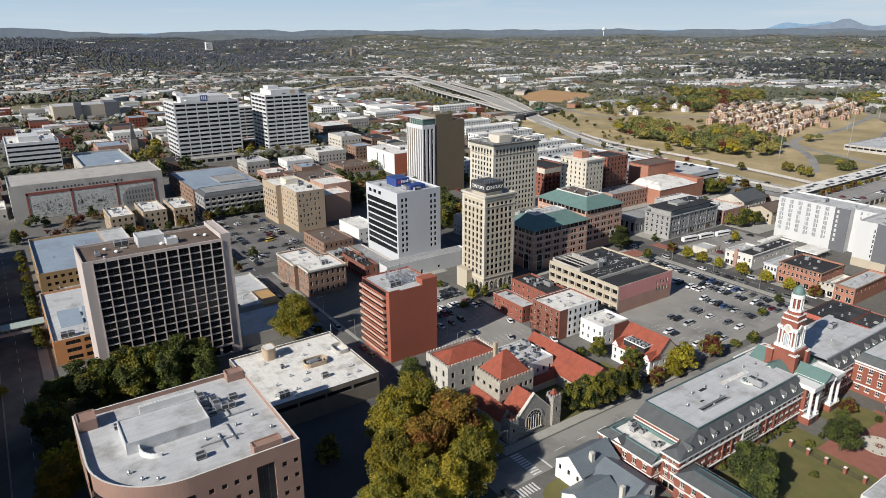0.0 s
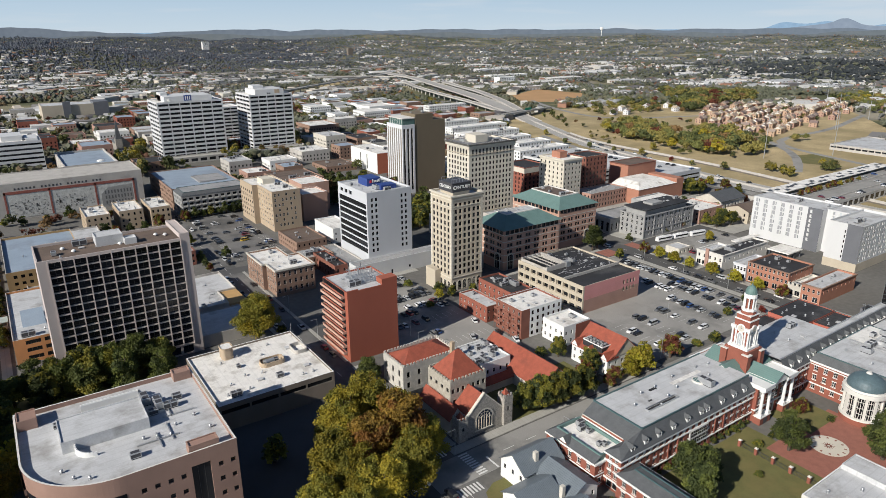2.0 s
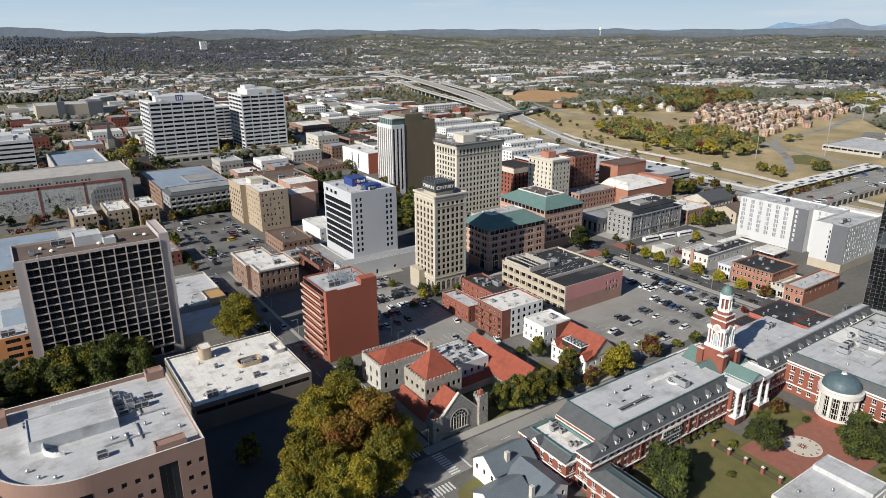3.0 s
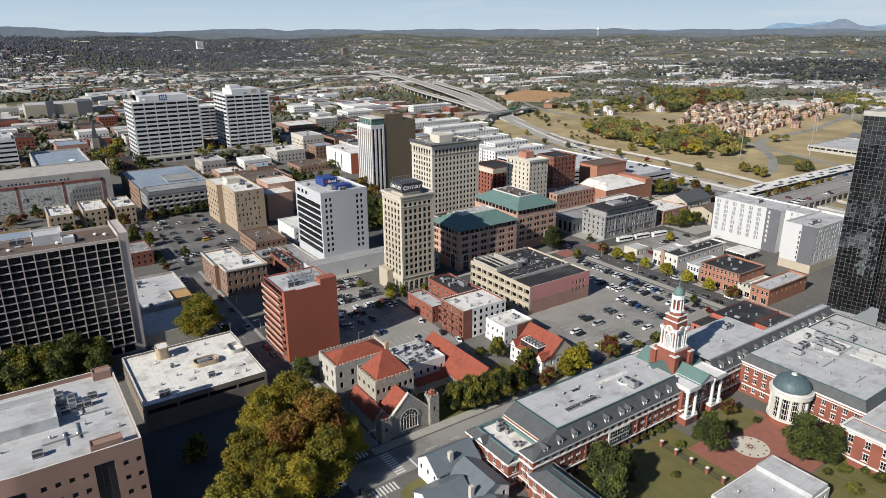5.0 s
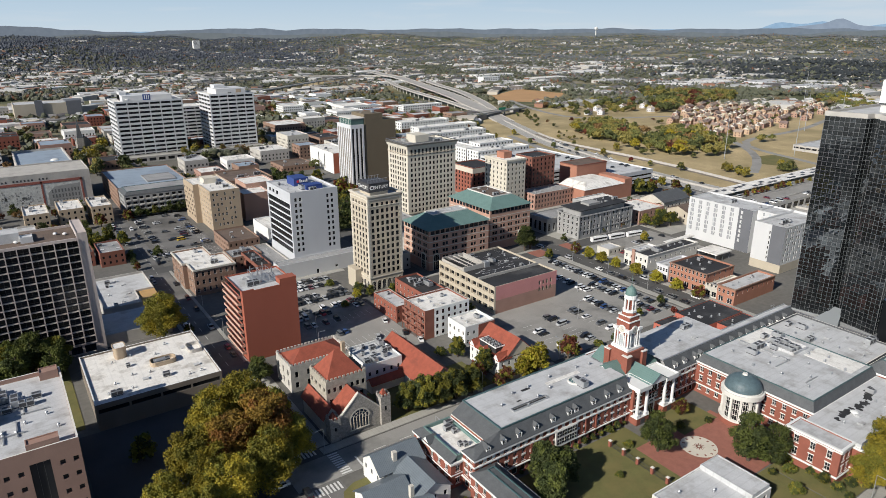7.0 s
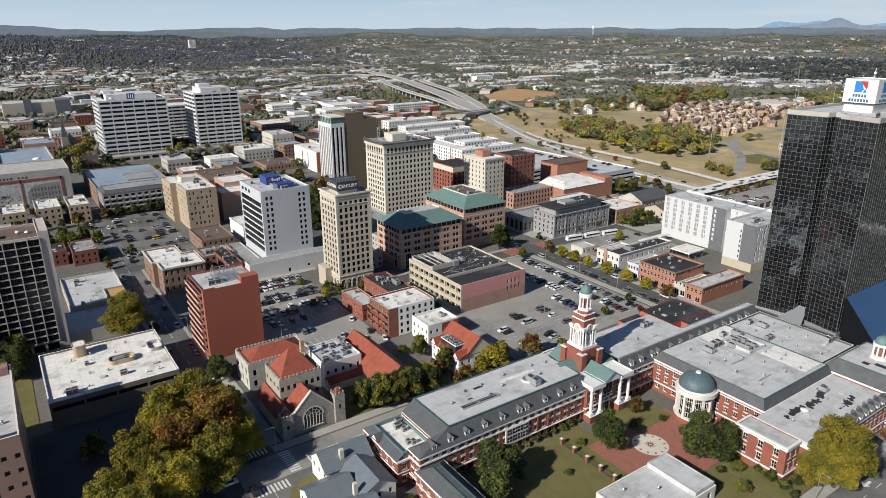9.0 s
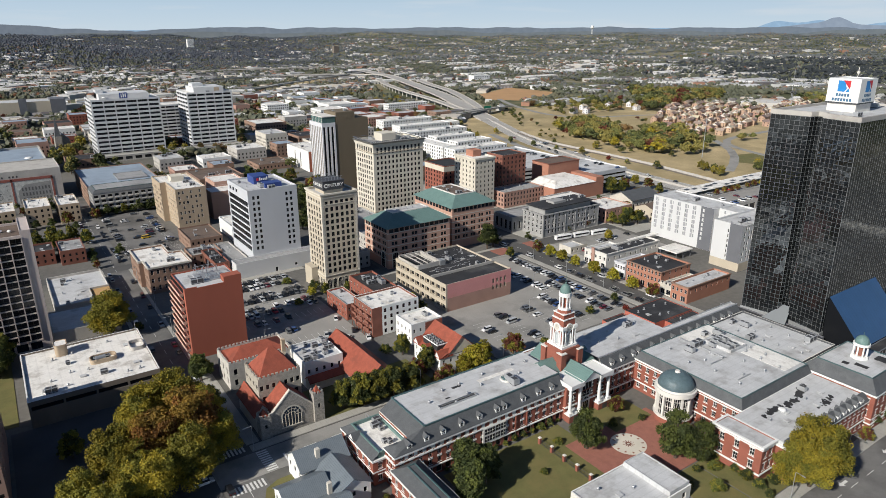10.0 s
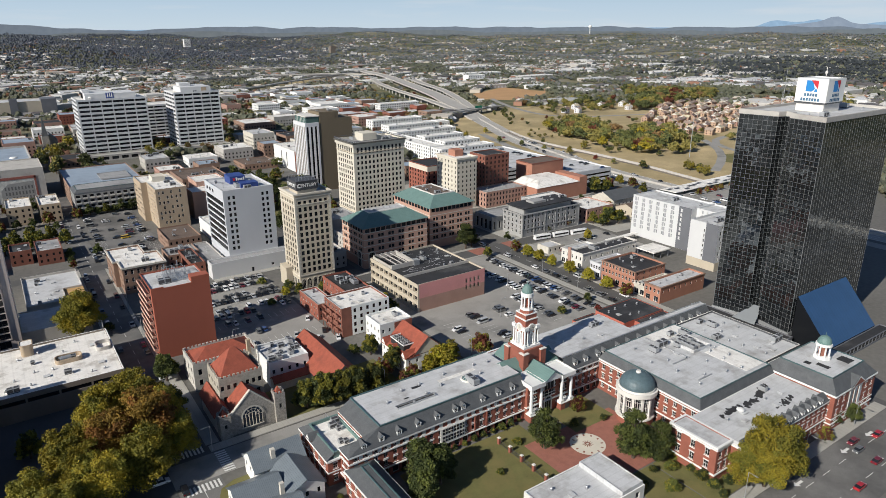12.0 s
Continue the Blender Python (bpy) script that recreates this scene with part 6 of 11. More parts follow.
# end pavilion: slate skirts and gablet round a white terrace
W0_PTS = rect(130.8, 90.7, 141.8, 109.6)
W0 = brick_wing("end_pavilion", "lower brick end pavilion with a white roof terrace", W0_PTS, 8.2, rows=2, dz=3.8, mans=0, top=ROOF_W)
q0 = lambda x, y, z: (x - 130.8, y - 90.7, z)
part("mansard_roof", roof_mesh([(0, [q0(130.4, 110, 8.25), q0(130.4, 90.6, 8.25), q0(132.9, 90.6, 10.0), q0(132.9, 107.4, 10.0)]), (0, [q0(141.8, 110, 8.25), q0(130.4, 110, 8.25), q0(132.9, 107.4, 10.0), q0(141.8, 107.4, 10.0)])], [SLATE]), None, W0, "dark slate skirt roof")
bm = bmesh.new()
ring(bm, [q0(*p, 0)[:2] for p in rect(132.7, 90.8, 141.9, 107.6)], 0.5, 8.3, 10.15)
part("terrace_parapet", bm, TEAL, W0, "pale green copper terrace parapet")
bm = bmesh.new()
box(bm, 2.3, 0.5, 8.2, 10.7, 16.4, 9.1)
part("terrace", bm, ROOF_W, W0, "white roof terrace")
bm = bmesh.new()
gable(bm, -0.6, 10.2, 2.4, 13.2, 9.0, 10.6, "x", 0.15, 0.15, 0, 1)
box(bm, -0.25, 10.4, 6.5, 0.4, 13.0, 9.0, 2)
part("gablet", bm, [SLATE, WHITE, BRICK], W0, "small white-edged gablet")
for x, y, s in ((7.6, 12.6, (2.4, 1.6, 1.5)), (8.4, 10.4, (1.4, 1.4, 1.2)), (6.2, 4.4, (1.4, 1.4, 1.2)), (7.4, 3.6, (1.4, 1.4, 1.2)), (9.2, 14.6, (2.4, 1.6, 1.5))):
    part("hvac_unit", hvac_mesh(*s), None, W0, at=(x, y, 9.1))
WL = brick_wing("lower_range", "low brick range with slate roof", rect(133.4, 56, 141.9, 85.2), 7.4, rows=2, dz=3.4, mans=1.9, inset=3.4, top=SLATE)
WG = brick_wing("main_wing", "broad brick wing under a wide grey flat roof", rect(230.6, 45.4, 270, 85.2), 11.6, mans=2.8, inset=1.5, arcade=False, first=1.4, bands=((3.2, 3.6, 0.25), (10.2, 10.5, 0.15)))
WF_PTS = [(225.6, 27.6), (270, 27.6), (270, 45.2), (225.6, 45.2)]
WF = brick_wing("front_wing", "flat-roofed brick street wing with slate edge", WF_PTS, 10.2, mans=0, edges=(0,), pitch=2.9, bands=((3.2, 3.6, 0.2),))
WE = brick_wing("end_block", "tall brick end block with white cornices", rect(218.8, 31.6, 225.5, 46.6), 11.4, mans=0, edges=(0, 3), pitch=4.2, rows=2, first=3.4, dz=3.9, win=(1.5, 2.4), bands=((2.2, 2.7, 0.25), (10.2, 10.5, 0.25)))
WP = brick_wing("corner_pavilion", "tall brick corner pavilion with slate roof", rect(270.2, 25.8, 296.5, 49), 12.4, rows=3, dz=3.8, mans=3.6, inset=3.4, bands=((2.2, 2.6, 0.25), (3.9, 4.2, 0.15)))
bm = bmesh.new()
gable(bm, 9, -0.5, 18, 4, 12.3, 15.0, "y", 0.1, 0.3, 1, 0)
for s in (-1, 1):
    poly(bm, [(13.5 + s * 4.7, -0.66, 12.2), (13.5, -0.66, 15.3), (13.5, -0.66, 14.8), (13.5 + s * 4.0, -0.66, 12.2)], 2)
part("pediment", mesh_of("pediment", bm, [BRICK, SLATE, WHITE]), None, WP, "white-edged brick pediment")
bm = bmesh.new()
for k in range(3):
    box(bm, 9.6 + 2.9 * k, -0.14, 4.6, 11.4 + 2.9 * k, 0, 11.2, 0)
    box(bm, 9.85 + 2.9 * k, -0.18, 4.9, 11.15 + 2.9 * k, -0.1, 10.9, 1)
part("stair_window", bm, [STONE_W, GLASS_PALE], WP, "tall white-framed stair windows")
bm = bmesh.new()
frustum(bm, rect(0, -0.4, 44.4, 2.2), 10.22, [(0, 1.4), (44.4, 1.4), (44.4, 2.1), (0, 2.1)], 12.2, 0, 0)
part("mansard_roof", bm, SLATE, WF, "dark slate mansard edge")
bm = bmesh.new()
box(bm, 0.2, 2.1, 10.2, 44.3, 17.5, 11.4)
part("flat_roof", bm, ROOF_LG, WF, "pale grey flat roof")
for x in (16, 19.5, 22.5, 26, 29.5, 33, 36.5, 40):
    part("dormer", DORMER, None, WF, at=(x, 0.5, 10.3))
for w, x0, x1, y0, y1, z, n, sd in ((W1, 14, 60, 4.5, 18.5, 15.0, 12, 1), (W2, 3, 34, 4, 18, 14.9, 6, 2), (WG, 4, 36, 3, 36, 14.4, 22, 3), (WF, 4, 42, 4, 16, 11.4, 7, 4)):
    clutter(w, x0, y0, x1, y1, z, n, 80 + sd, 0.22)
# roof plant and paler repairs on the broad roof
bm = bmesh.new()
ring(bm, rect(24.5, 20, 33.5, 30), 0.3, 14.4, 15.5)
part("plant_well", bm, ROOF_LG, WG, "sunken roof plant enclosure")
for x, y in ((26.5, 23), (29.5, 22.6), (26.5, 26.5), (30.5, 27), (28.5, 28.6)):
    part("hvac_unit", hvac_mesh(3.6, 1.8, 1.7), None, WG, at=(x, y, 14.4), rz=90)
bm = bmesh.new()
box(bm, 20, 32, 14.4, 38, 38, 14.46)
part("roof_repair", bm, ROOF_W, WG, "newer white roof membrane")
bm = bmesh.new()
box(bm, 28, 3, 14.4, 37.5, 18.5, 14.46)
part("roof_repair", bm, ROOF_W, WG, "newer white roof membrane")
bm = bmesh.new()
for x0, y0, x1, y1 in ((20, 19, 20.4, 37), (10, 8, 17, 8.3), (33, 30, 38, 30.4), (12, 19, 19, 19.3)):
    box(bm, x0, y0, 14.4, x1, y1, 14.75)
part("roof_pipes", bm, STEEL, WG, "raised pipe runs")
bm = bmesh.new()
r = random.Random(4)
for cx, cy, n, sl in ((12.5, 12.6, 60, 0.1), (22, 12.2, 40, 0.15), (30, 13.6, 70, 0.35), (31, 6.2, 46, 0.1)):
    for _ in range(n):
        u = r.gauss(0, 2.4)
        s = r.uniform(0.25, 0.7)
        cyl(bm, cx + u, cy + sl * u + r.gauss(0, 0.45), 11.4, 11.405 + r.random() * 0.01, s, s, 7)
part("tar_patch", bm, ROOF_B, WF, "black tar patches on the roof")["kind"] = "stuff"
bm = bmesh.new()
cyl(bm, 14, 10.6, 11.4, 12.4, 0.15, 0.15, 8)
dome(bm, 14, 10.6, 12.4, 1.2, 0.5, 14, 4)
part("satellite_dish", bm, WHITE, WF)
# narrow light well, white patch and round skylight on the west range
bm = bmesh.new()
ring(bm, rect(19.5, 7.0, 33, 8.6), 0.2, 15.0, 15.5)
part("light_well", bm, STEEL, W1, "long narrow roof light upstand")
bm = bmesh.new()
box(bm, 19.8, 7.3, 15.02, 32.7, 8.3, 15.06)
box(bm, 29, 14.2, 15.02, 32.2, 15.2, 15.06)
box(bm, 24, 10.6, 15.02, 25.6, 11.2, 15.06)
part("dark_patch", bm, ROOF_B, W1, "dark roof light glass and patches")
bm = bmesh.new()
box(bm, 38, 12.6, 15.02, 52, 14.2, 15.07)
part("roof_repair", bm, ROOF_W, W1, "newer white roof membrane")
bm = bmesh.new()
cyl(bm, 46.5, 9.5, 15, 15.5, 2.3, 2.3, 20, 1)
cyl(bm, 46.5, 9.5, 15.5, 16.5, 1.9, 0.25, 12, 0)
for i in range(12):
    a = math.pi / 6 * i
    quad(bm, *[(46.5 + k * math.cos(a) - t * math.sin(a), 9.5 + k * math.sin(a) + t * math.cos(a), z) for k, t, z in ((1.92, -0.05, 15.55), (0.25, -0.05, 16.56), (0.25, 0.05, 16.56), (1.92, 0.05, 15.55))], 1)
part("skylight", mesh_of("skylight", bm, [TEAL_D, STONE_W]), None, W1, "round green glazed skylight with white rim")

# tower pavilion with portico
AX = 205.9
TP_PTS = rect(AX - 9.0, 84.2, AX + 9.0, 109)
TP = brick_wing("tower_pavilion", "brick pavilion with white portico under the clock tower", TP_PTS, 12.6, mans=0, pitch=4.2, dz=3.7, edges=(3,))
tx, ty = 9.0, 11.9
bm = bmesh.new()
gable(bm, 4.6, -2.4, 13.4, 22, 12.7, 15.6, "y", 0.3, 0.3, 0, 1)
gable(bm, -1.5, 7.4, 19.5, 16.4, 12.7, 15.6, "x", 0.4, 0.3, 0, 1)
part("copper_roof", mesh_of("copper_roof", bm, [TEAL, WHITE]), None, TP, "green copper gabled roofs")
bm = bmesh.new()
for x0, x1 in ((-0.6, 5.4), (12.6, 18.6)):
    box(bm, x0, -2.7, 12.0, x1, 6.4, 13.0)
    ring(bm, rect(x0, -2.7, x1, 6.4), 0.35, 13.0, 13.4)
box(bm, 5.4, -0.9, 12.0, 12.6, 0, 12.7)
box(bm, -0.4, -0.4, 4.2, 18.4, 0, 4.6)
part("entablature", bm, WHITE, TP, "white entablature of the portico")
bm = bmesh.new()
for x0, x1 in ((-0.5, 5.3), (12.7, 18.5)):
    box(bm, x0, -2.5, 0, x1, 0, 2.4, 0)
    box(bm, x0 - 0.1, -2.6, 2.4, x1 + 0.1, 0, 2.7, 1)
    box(bm, x0 + 1.9, -2.56, 0, x1 - 1.9, -2.49, 1.9, 2)
part("portico_base", bm, [BRICK, WHITE, DARKM], TP, "brick portico base")
bm = bmesh.new()
for x0, x1 in ((0.9, 4.0), (14.0, 17.1), (5.9, 12.1)):
    for z0, z1 in ((3.2, 5.0), (5.9, 7.8), (8.8, 10.9)):
        if x1 - x0 > 5 and z0 < 5:
            continue
        box(bm, x0, -0.12, z0, x1, -0.02, z1, 1)
        box(bm, x0 - 0.12, -0.16, z0 - 0.3, x1 + 0.12, 0, z0, 0)
        for k in range(1, 4):
            u = x0 + (x1 - x0) * k / 4
            box(bm, u - 0.07, -0.17, z0, u + 0.07, -0.1, z1, 0)
        box(bm, x0, -0.17, (z0 + z1) / 2 - 0.06, x1, -0.1, (z0 + z1) / 2 + 0.06, 0)
part("portico_window", bm, [WHITE, GLASS], TP, "tall white-framed portico windows")
COL = bmesh.new()
box(COL, -0.8, -0.8, 0, 0.8, 0.8, 0.8)
cyl(COL, 0, 0, 0.8, 1.1, 0.68, 0.6, 14)
cyl(COL, 0, 0, 1.1, 8.5, 0.56, 0.47, 14)
cyl(COL, 0, 0, 8.5, 8.8, 0.55, 0.72, 14)
box(COL, -0.75, -0.75, 8.8, 0.75, 0.75, 9.3)
COL = mesh_of("column", COL, [WHITE])
for x in (0.3, 4.5, 13.5, 17.7):
    part("column", COL, None, TP, "white giant column", at=(x, -1.6, 2.7))
arch = arch_mesh("arched_entrance", 2.6, 5.2, 0.25, STONE_W, GLASS, 0.5)
part("arched_entrance", arch, None, TP, at=(9.0, 0, 0.3))
part("arched_window", arch_mesh("arched_window", 4.2, 4.6, 0.2, WHITE, GLASS, 0.3), None, TP, at=(9.0, -0.2, 8.4))
# clock tower: brick base, white belfry, stepped brick drum, lantern and dome
bm = bmesh.new()
box(bm, tx - 4.1, ty - 4.1, 11, tx + 4.1, ty + 4.1, 19.6)
box(bm, tx - 2.5, ty - 2.5, 19.6, tx + 2.5, ty + 2.5, 27.4)
tower = part("clock_tower", bm, BRICK, TP, "red brick clock tower with white columns")
PIER = bmesh.new()
box(PIER, -1.1, -1.1, 11, 1.1, 1.1, 18.6, 0)
box(PIER, -1.25, -1.25, 18.6, 1.25, 1.25, 18.9, 1)
PIER = mesh_of("corner_pier", PIER, [BRICK, STONE_W])
COLT = bmesh.new()
box(COLT, -0.42, -0.42, 0, 0.42, 0.42, 0.5)
cyl(COLT, 0, 0, 0.5, 5.4, 0.32, 0.27, 10)
box(COLT, -0.4, -0.4, 5.4, 0.4, 0.4, 5.9)
COLT = mesh_of("belfry_column", COLT, [WHITE])
for s in (-1, 1):
    for k in (-1, 1):
        part("corner_pier", PIER, None, TP, "brick corner pier", at=(tx + s * 3.8, ty + k * 3.8, 0))
        for dx, dy in ((0, 0), (-1.15 * s, 0), (0, -1.15 * k)):
            part("belfry_column", COLT, None, TP, at=(tx + s * 2.75 + dx, ty + k * 2.75 + dy, 20.4))
bm = bmesh.new()
box(bm, tx - 3.5, ty - 3.5, 19.6, tx + 3.5, ty + 3.5, 20.4)
part("belfry_ledge", bm, WHITE, TP, "white belfry ledge")
BLOCK = bmesh.new()
box(BLOCK, -0.85, -0.85, 26.3, 0.85, 0.85, 27.2)
BLOCK = mesh_of("cornice_block", BLOCK, [WHITE])
for s in (-1, 1):
    for k in (-1, 1):
        part("cornice_block", BLOCK, None, TP, "white cornice block", at=(tx + s * 2.5, ty + k * 2.5, 0))
CLOCK = bmesh.new()
cyl(CLOCK, 0, 0, 0, 0.3, 1.45, 1.45, 20, 0)
cyl(CLOCK, 0, 0, 0.28, 0.36, 1.1, 1.1, 20, 1)
box(CLOCK, -0.06, 0, 0.36, 0.06, 0.9, 0.4, 2)
box(CLOCK, 0, -0.06, 0.36, 0.6, 0.06, 0.4, 2)
CLOCK = mesh_of("clock_face", CLOCK, [WHITE, STONE_L, DARKM])
CLOCK.transform(Matrix.Rotation(radians(90), 4, "X"))
ARCH_T = arch_mesh("arched_window", 1.5, 4.3, 0.3, WHITE, GLASS_PALE, 0.3)
for a in range(4):
    d = [(0, -1), (1, 0), (0, 1), (-1, 0)][a]
    part("clock_face", CLOCK, None, TP, "white clock face in a round hood", at=(tx + d[0] * 2.6, ty + d[1] * 2.6, 26.6), rz=90 * a)
    part("arched_window", ARCH_T, None, TP, at=(tx + d[0] * 2.55, ty + d[1] * 2.55, 20.5), rz=90 * a)
bm = bmesh.new()
box(bm, tx - 2.6, ty - 2.6, 27.2, tx + 2.6, ty + 2.6, 29.4, 1)
box(bm, tx - 2.75, ty - 2.75, 29.4, tx + 2.75, ty + 2.75, 29.75, 0)
box(bm, tx - 2.35, ty - 2.35, 29.75, tx + 2.35, ty + 2.35, 31.2, 1)
box(bm, tx - 2.5, ty - 2.5, 31.2, tx + 2.5, ty + 2.5, 31.5, 0)
cyl(bm, tx, ty, 31.5, 32.5, 2.4, 2.2, 8, 1, math.pi / 8)
part("brick_drum", bm, [WHITE, BRICK], TP, "stepped brick drum with white courses")
bm = bmesh.new()
cyl(bm, tx, ty, 32.5, 33.2, 2.35, 2.35, 8, 0, math.pi / 8)
cyl(bm, tx, ty, 33.2, 37.0, 1.15, 1.15, 8, 1, math.pi / 8)
cyl(bm, tx, ty, 37.0, 38.3, 2.1, 2.05, 16, 0)
part("lantern", bm, [WHITE, BRICK], TP, "octagonal white lantern")
COLL = bmesh.new()
cyl(COLL, 0, 0, 0, 3.8, 0.27, 0.23, 8)
COLL = mesh_of("lantern_column", COLL, [WHITE])
for i in range(8):
    a = math.pi / 4 * i + math.pi / 8
    part("lantern_column", COLL, None, TP, at=(tx + 1.75 * math.cos(a), ty + 1.75 * math.sin(a), 33.2))
bm = bmesh.new()
dome(bm, tx, ty, 38.3, 1.85, 2.8, 16, 6)
cyl(bm, tx, ty, 40.9, 41.6, 0.3, 0.2, 8)
cyl(bm, tx, ty, 41.6, 45.0, 0.08, 0.02, 6)
part("copper_dome", bm, TEAL, TP, "green copper dome with finial")
# rotunda
rx, ry = 226.6, 65.6
bm = bmesh.new()
cyl(bm, 0, 0, 0, 2.0, 6.0, 6.0, 32, 1)
cyl(bm, 0, 0, 2.0, 2.5, 6.2, 6.2, 32, 0)
cyl(bm, 0, 0, 2.5, 10.2, 5.2, 5.2, 32, 2)
rot = part("rotunda", bm, [STONE_W, BRICK, GLASS], CT, "white columned rotunda", at=(rx - k0[0], ry - k0[1], 0))
RPI = bmesh.new()
prism(RPI, [(5.1, -0.36), (5.8, -0.36), (5.8, 0.36), (5.1, 0.36)], 2.5, 10.2, 0)
RPI = mesh_of("pilaster", RPI, [STONE_W])
RMU = bmesh.new()
cyl(RMU, 5.25, 0, 2.5, 10.2, 0.07, 0.07, 5, 0)
RMU = mesh_of("mullion", RMU, [STONE_W])
for i in range(12):
    part("pilaster", RPI, None, rot, at=(0, 0, 0), rz=30 * i)
    for k in (-7.5, 0.0, 7.5):
        part("mullion", RMU, None, rot, at=(0, 0, 0), rz=30 * i + 15 + k)
for z in (4.2, 6.2, 8.3):
    bm = bmesh.new()
    cyl(bm, 0, 0, z, z + 0.12, 5.32, 5.32, 32, 0)
    part("transom", bm, STONE_W, rot)
bm = bmesh.new()
cyl(bm, 0, 0, 10.2, 11.6, 6.5, 6.5, 32, 0)
part("entablature", bm, STONE_W, rot)
bm = bmesh.new()
cyl(bm, 0, 0, 11.6, 12.2, 5.9, 5.8, 32, 0)
part("drum", bm, STONE_W, rot)
bm = bmesh.new()
dome(bm, 0, 0, 12.2, 5.6, 4.3, 32, 8)
part("dome", bm, M("blue_grey_lead", (0.085, 0.125, 0.14), 0.5, 0.25, 0.8, 4), rot, "blue-grey metal dome")
bm = bmesh.new()
cyl(bm, 0, 0, 16.4, 17.0, 0.9, 0.7, 12)
part("dome_cap", bm, STONE_W, rot)
# cupola on the corner pavilion
bm = bmesh.new()
cyl(bm, 0, 0, 0, 1.0, 2.7, 2.7, 8, 0)
for i in range(8):
    a = math.pi / 4 * i
    cyl(bm, 2.1 * math.cos(a), 2.1 * math.sin(a), 1.0, 4.6, 0.3, 0.26, 8, 0)
cyl(bm, 0, 0, 1.0, 4.6, 1.4, 1.4, 8, 1)
cyl(bm, 0, 0, 4.6, 5.4, 2.6, 2.5, 16, 0)
dome(bm, 0, 0, 5.4, 2.2, 2.6, 16, 6, 2)
cyl(bm, 0, 0, 7.8, 9.2, 0.12, 0.04, 6, 2)
part("cupola", bm, [WHITE, BRICK_D, TEAL], WP, "white cupola with green copper dome", at=(14.5, 12.3, 16.0))
bm = bmesh.new()
for x0, y0, x1, y1 in ((17, 5, 21, 9), (8, 7, 10, 11), (6, 12, 8, 14)):
    box(bm, x0, y0, 16.0, x1, y1, 16.05)
part("roof_patch", bm, ROOF_B, WP, "dark roofing patches")

# white flat-roofed pavilion in the courtyard
SW = building("garden_pavilion", "low white flat-roofed pavilion beside the courtyard", rect(170, 38.5, 198.3, 54.8), 4.2, STONE_W, ROOF_LG, {0: grid(28, 6, 1, 1.6, 2, 1, 3), 3: grid(16, 3, 1, 1.6, 2, 1, 3)}, parapet=0.5, coping=WHITE)
roofbox(SW, "raised_roof", 190, 39, 198, 54.5, 3.7, 5.2, ROOF_LG, orig=(170, 38.5))
clutter(SW, 3, 2, 20, 15, 3.7, 5, 91, 0.3)

# brick pillars and railings
PIL = bmesh.new()
box(PIL, -0.4, -0.4, 0, 0.4, 0.4, 2.0, 0)
box(PIL, -0.48, -0.48, 2.0, 0.48, 0.48, 2.15, 1)
box(PIL, -0.22, -0.22, 2.15, 0.22, 0.22, 2.45, 1, 0.12)
PIL = mesh_of("pillar", PIL, [BRICK, STONE_W])
for x, ys in ((181.5, np.arange(48, 82, 5.2)),):
    fence = thing("railing", "iron railing between red brick pillars", "fence", (x, ys[0], 0.1))
    for i, y in enumerate(ys):
        part("pillar", PIL, None, fence, at=(0, y - ys[0], 0))
    bm = bmesh.new()
    for z in (0.3, 1.5):
        box(bm, -0.04, 0, z, 0.04, ys[-1] - ys[0], z + 0.06)
    for y in np.arange(0, ys[-1] - ys[0], 0.35):
        box(bm, -0.02, y, 0.1, 0.02, y + 0.04, 1.6)
    part("rail", bm, DARKM, fence)

# ---- black glass tower ----
Q_PTS = [(316.2, 65.3), (369.5, 65.3), (369.5, 98.5), (316.2, 98.5), (318.8, 84.3), (322.5, 83.4), (322.5, 80.4), (318.8, 79.5)]
q0 = Q_PTS[0]
QT = thing("glass_tower", "tall black mirror-glass office tower with fine mullions", "skyscraper", (*q0, 0))
QT.scale = (1, 1, 0.987)
loc = [(x - q0[0], y - q0[1]) for x, y in Q_PTS]
bm = bmesh.new()
prism(bm, offset(loc, 0.12), 0, 88.8)
part("core", bm, DARKM, QT)
mull = bmesh.new()
trans = bmesh.new()
rest = bmesh.new()
PANE = bmesh.new()
quad(PANE, (0.04, 0, 0.04), (1.86, 0, 0.04), (1.86, 0, 1.76), (0.04, 0, 1.76))
PANE = finish(PANE, "pane", [MIRROR])
r = random.Random(8)
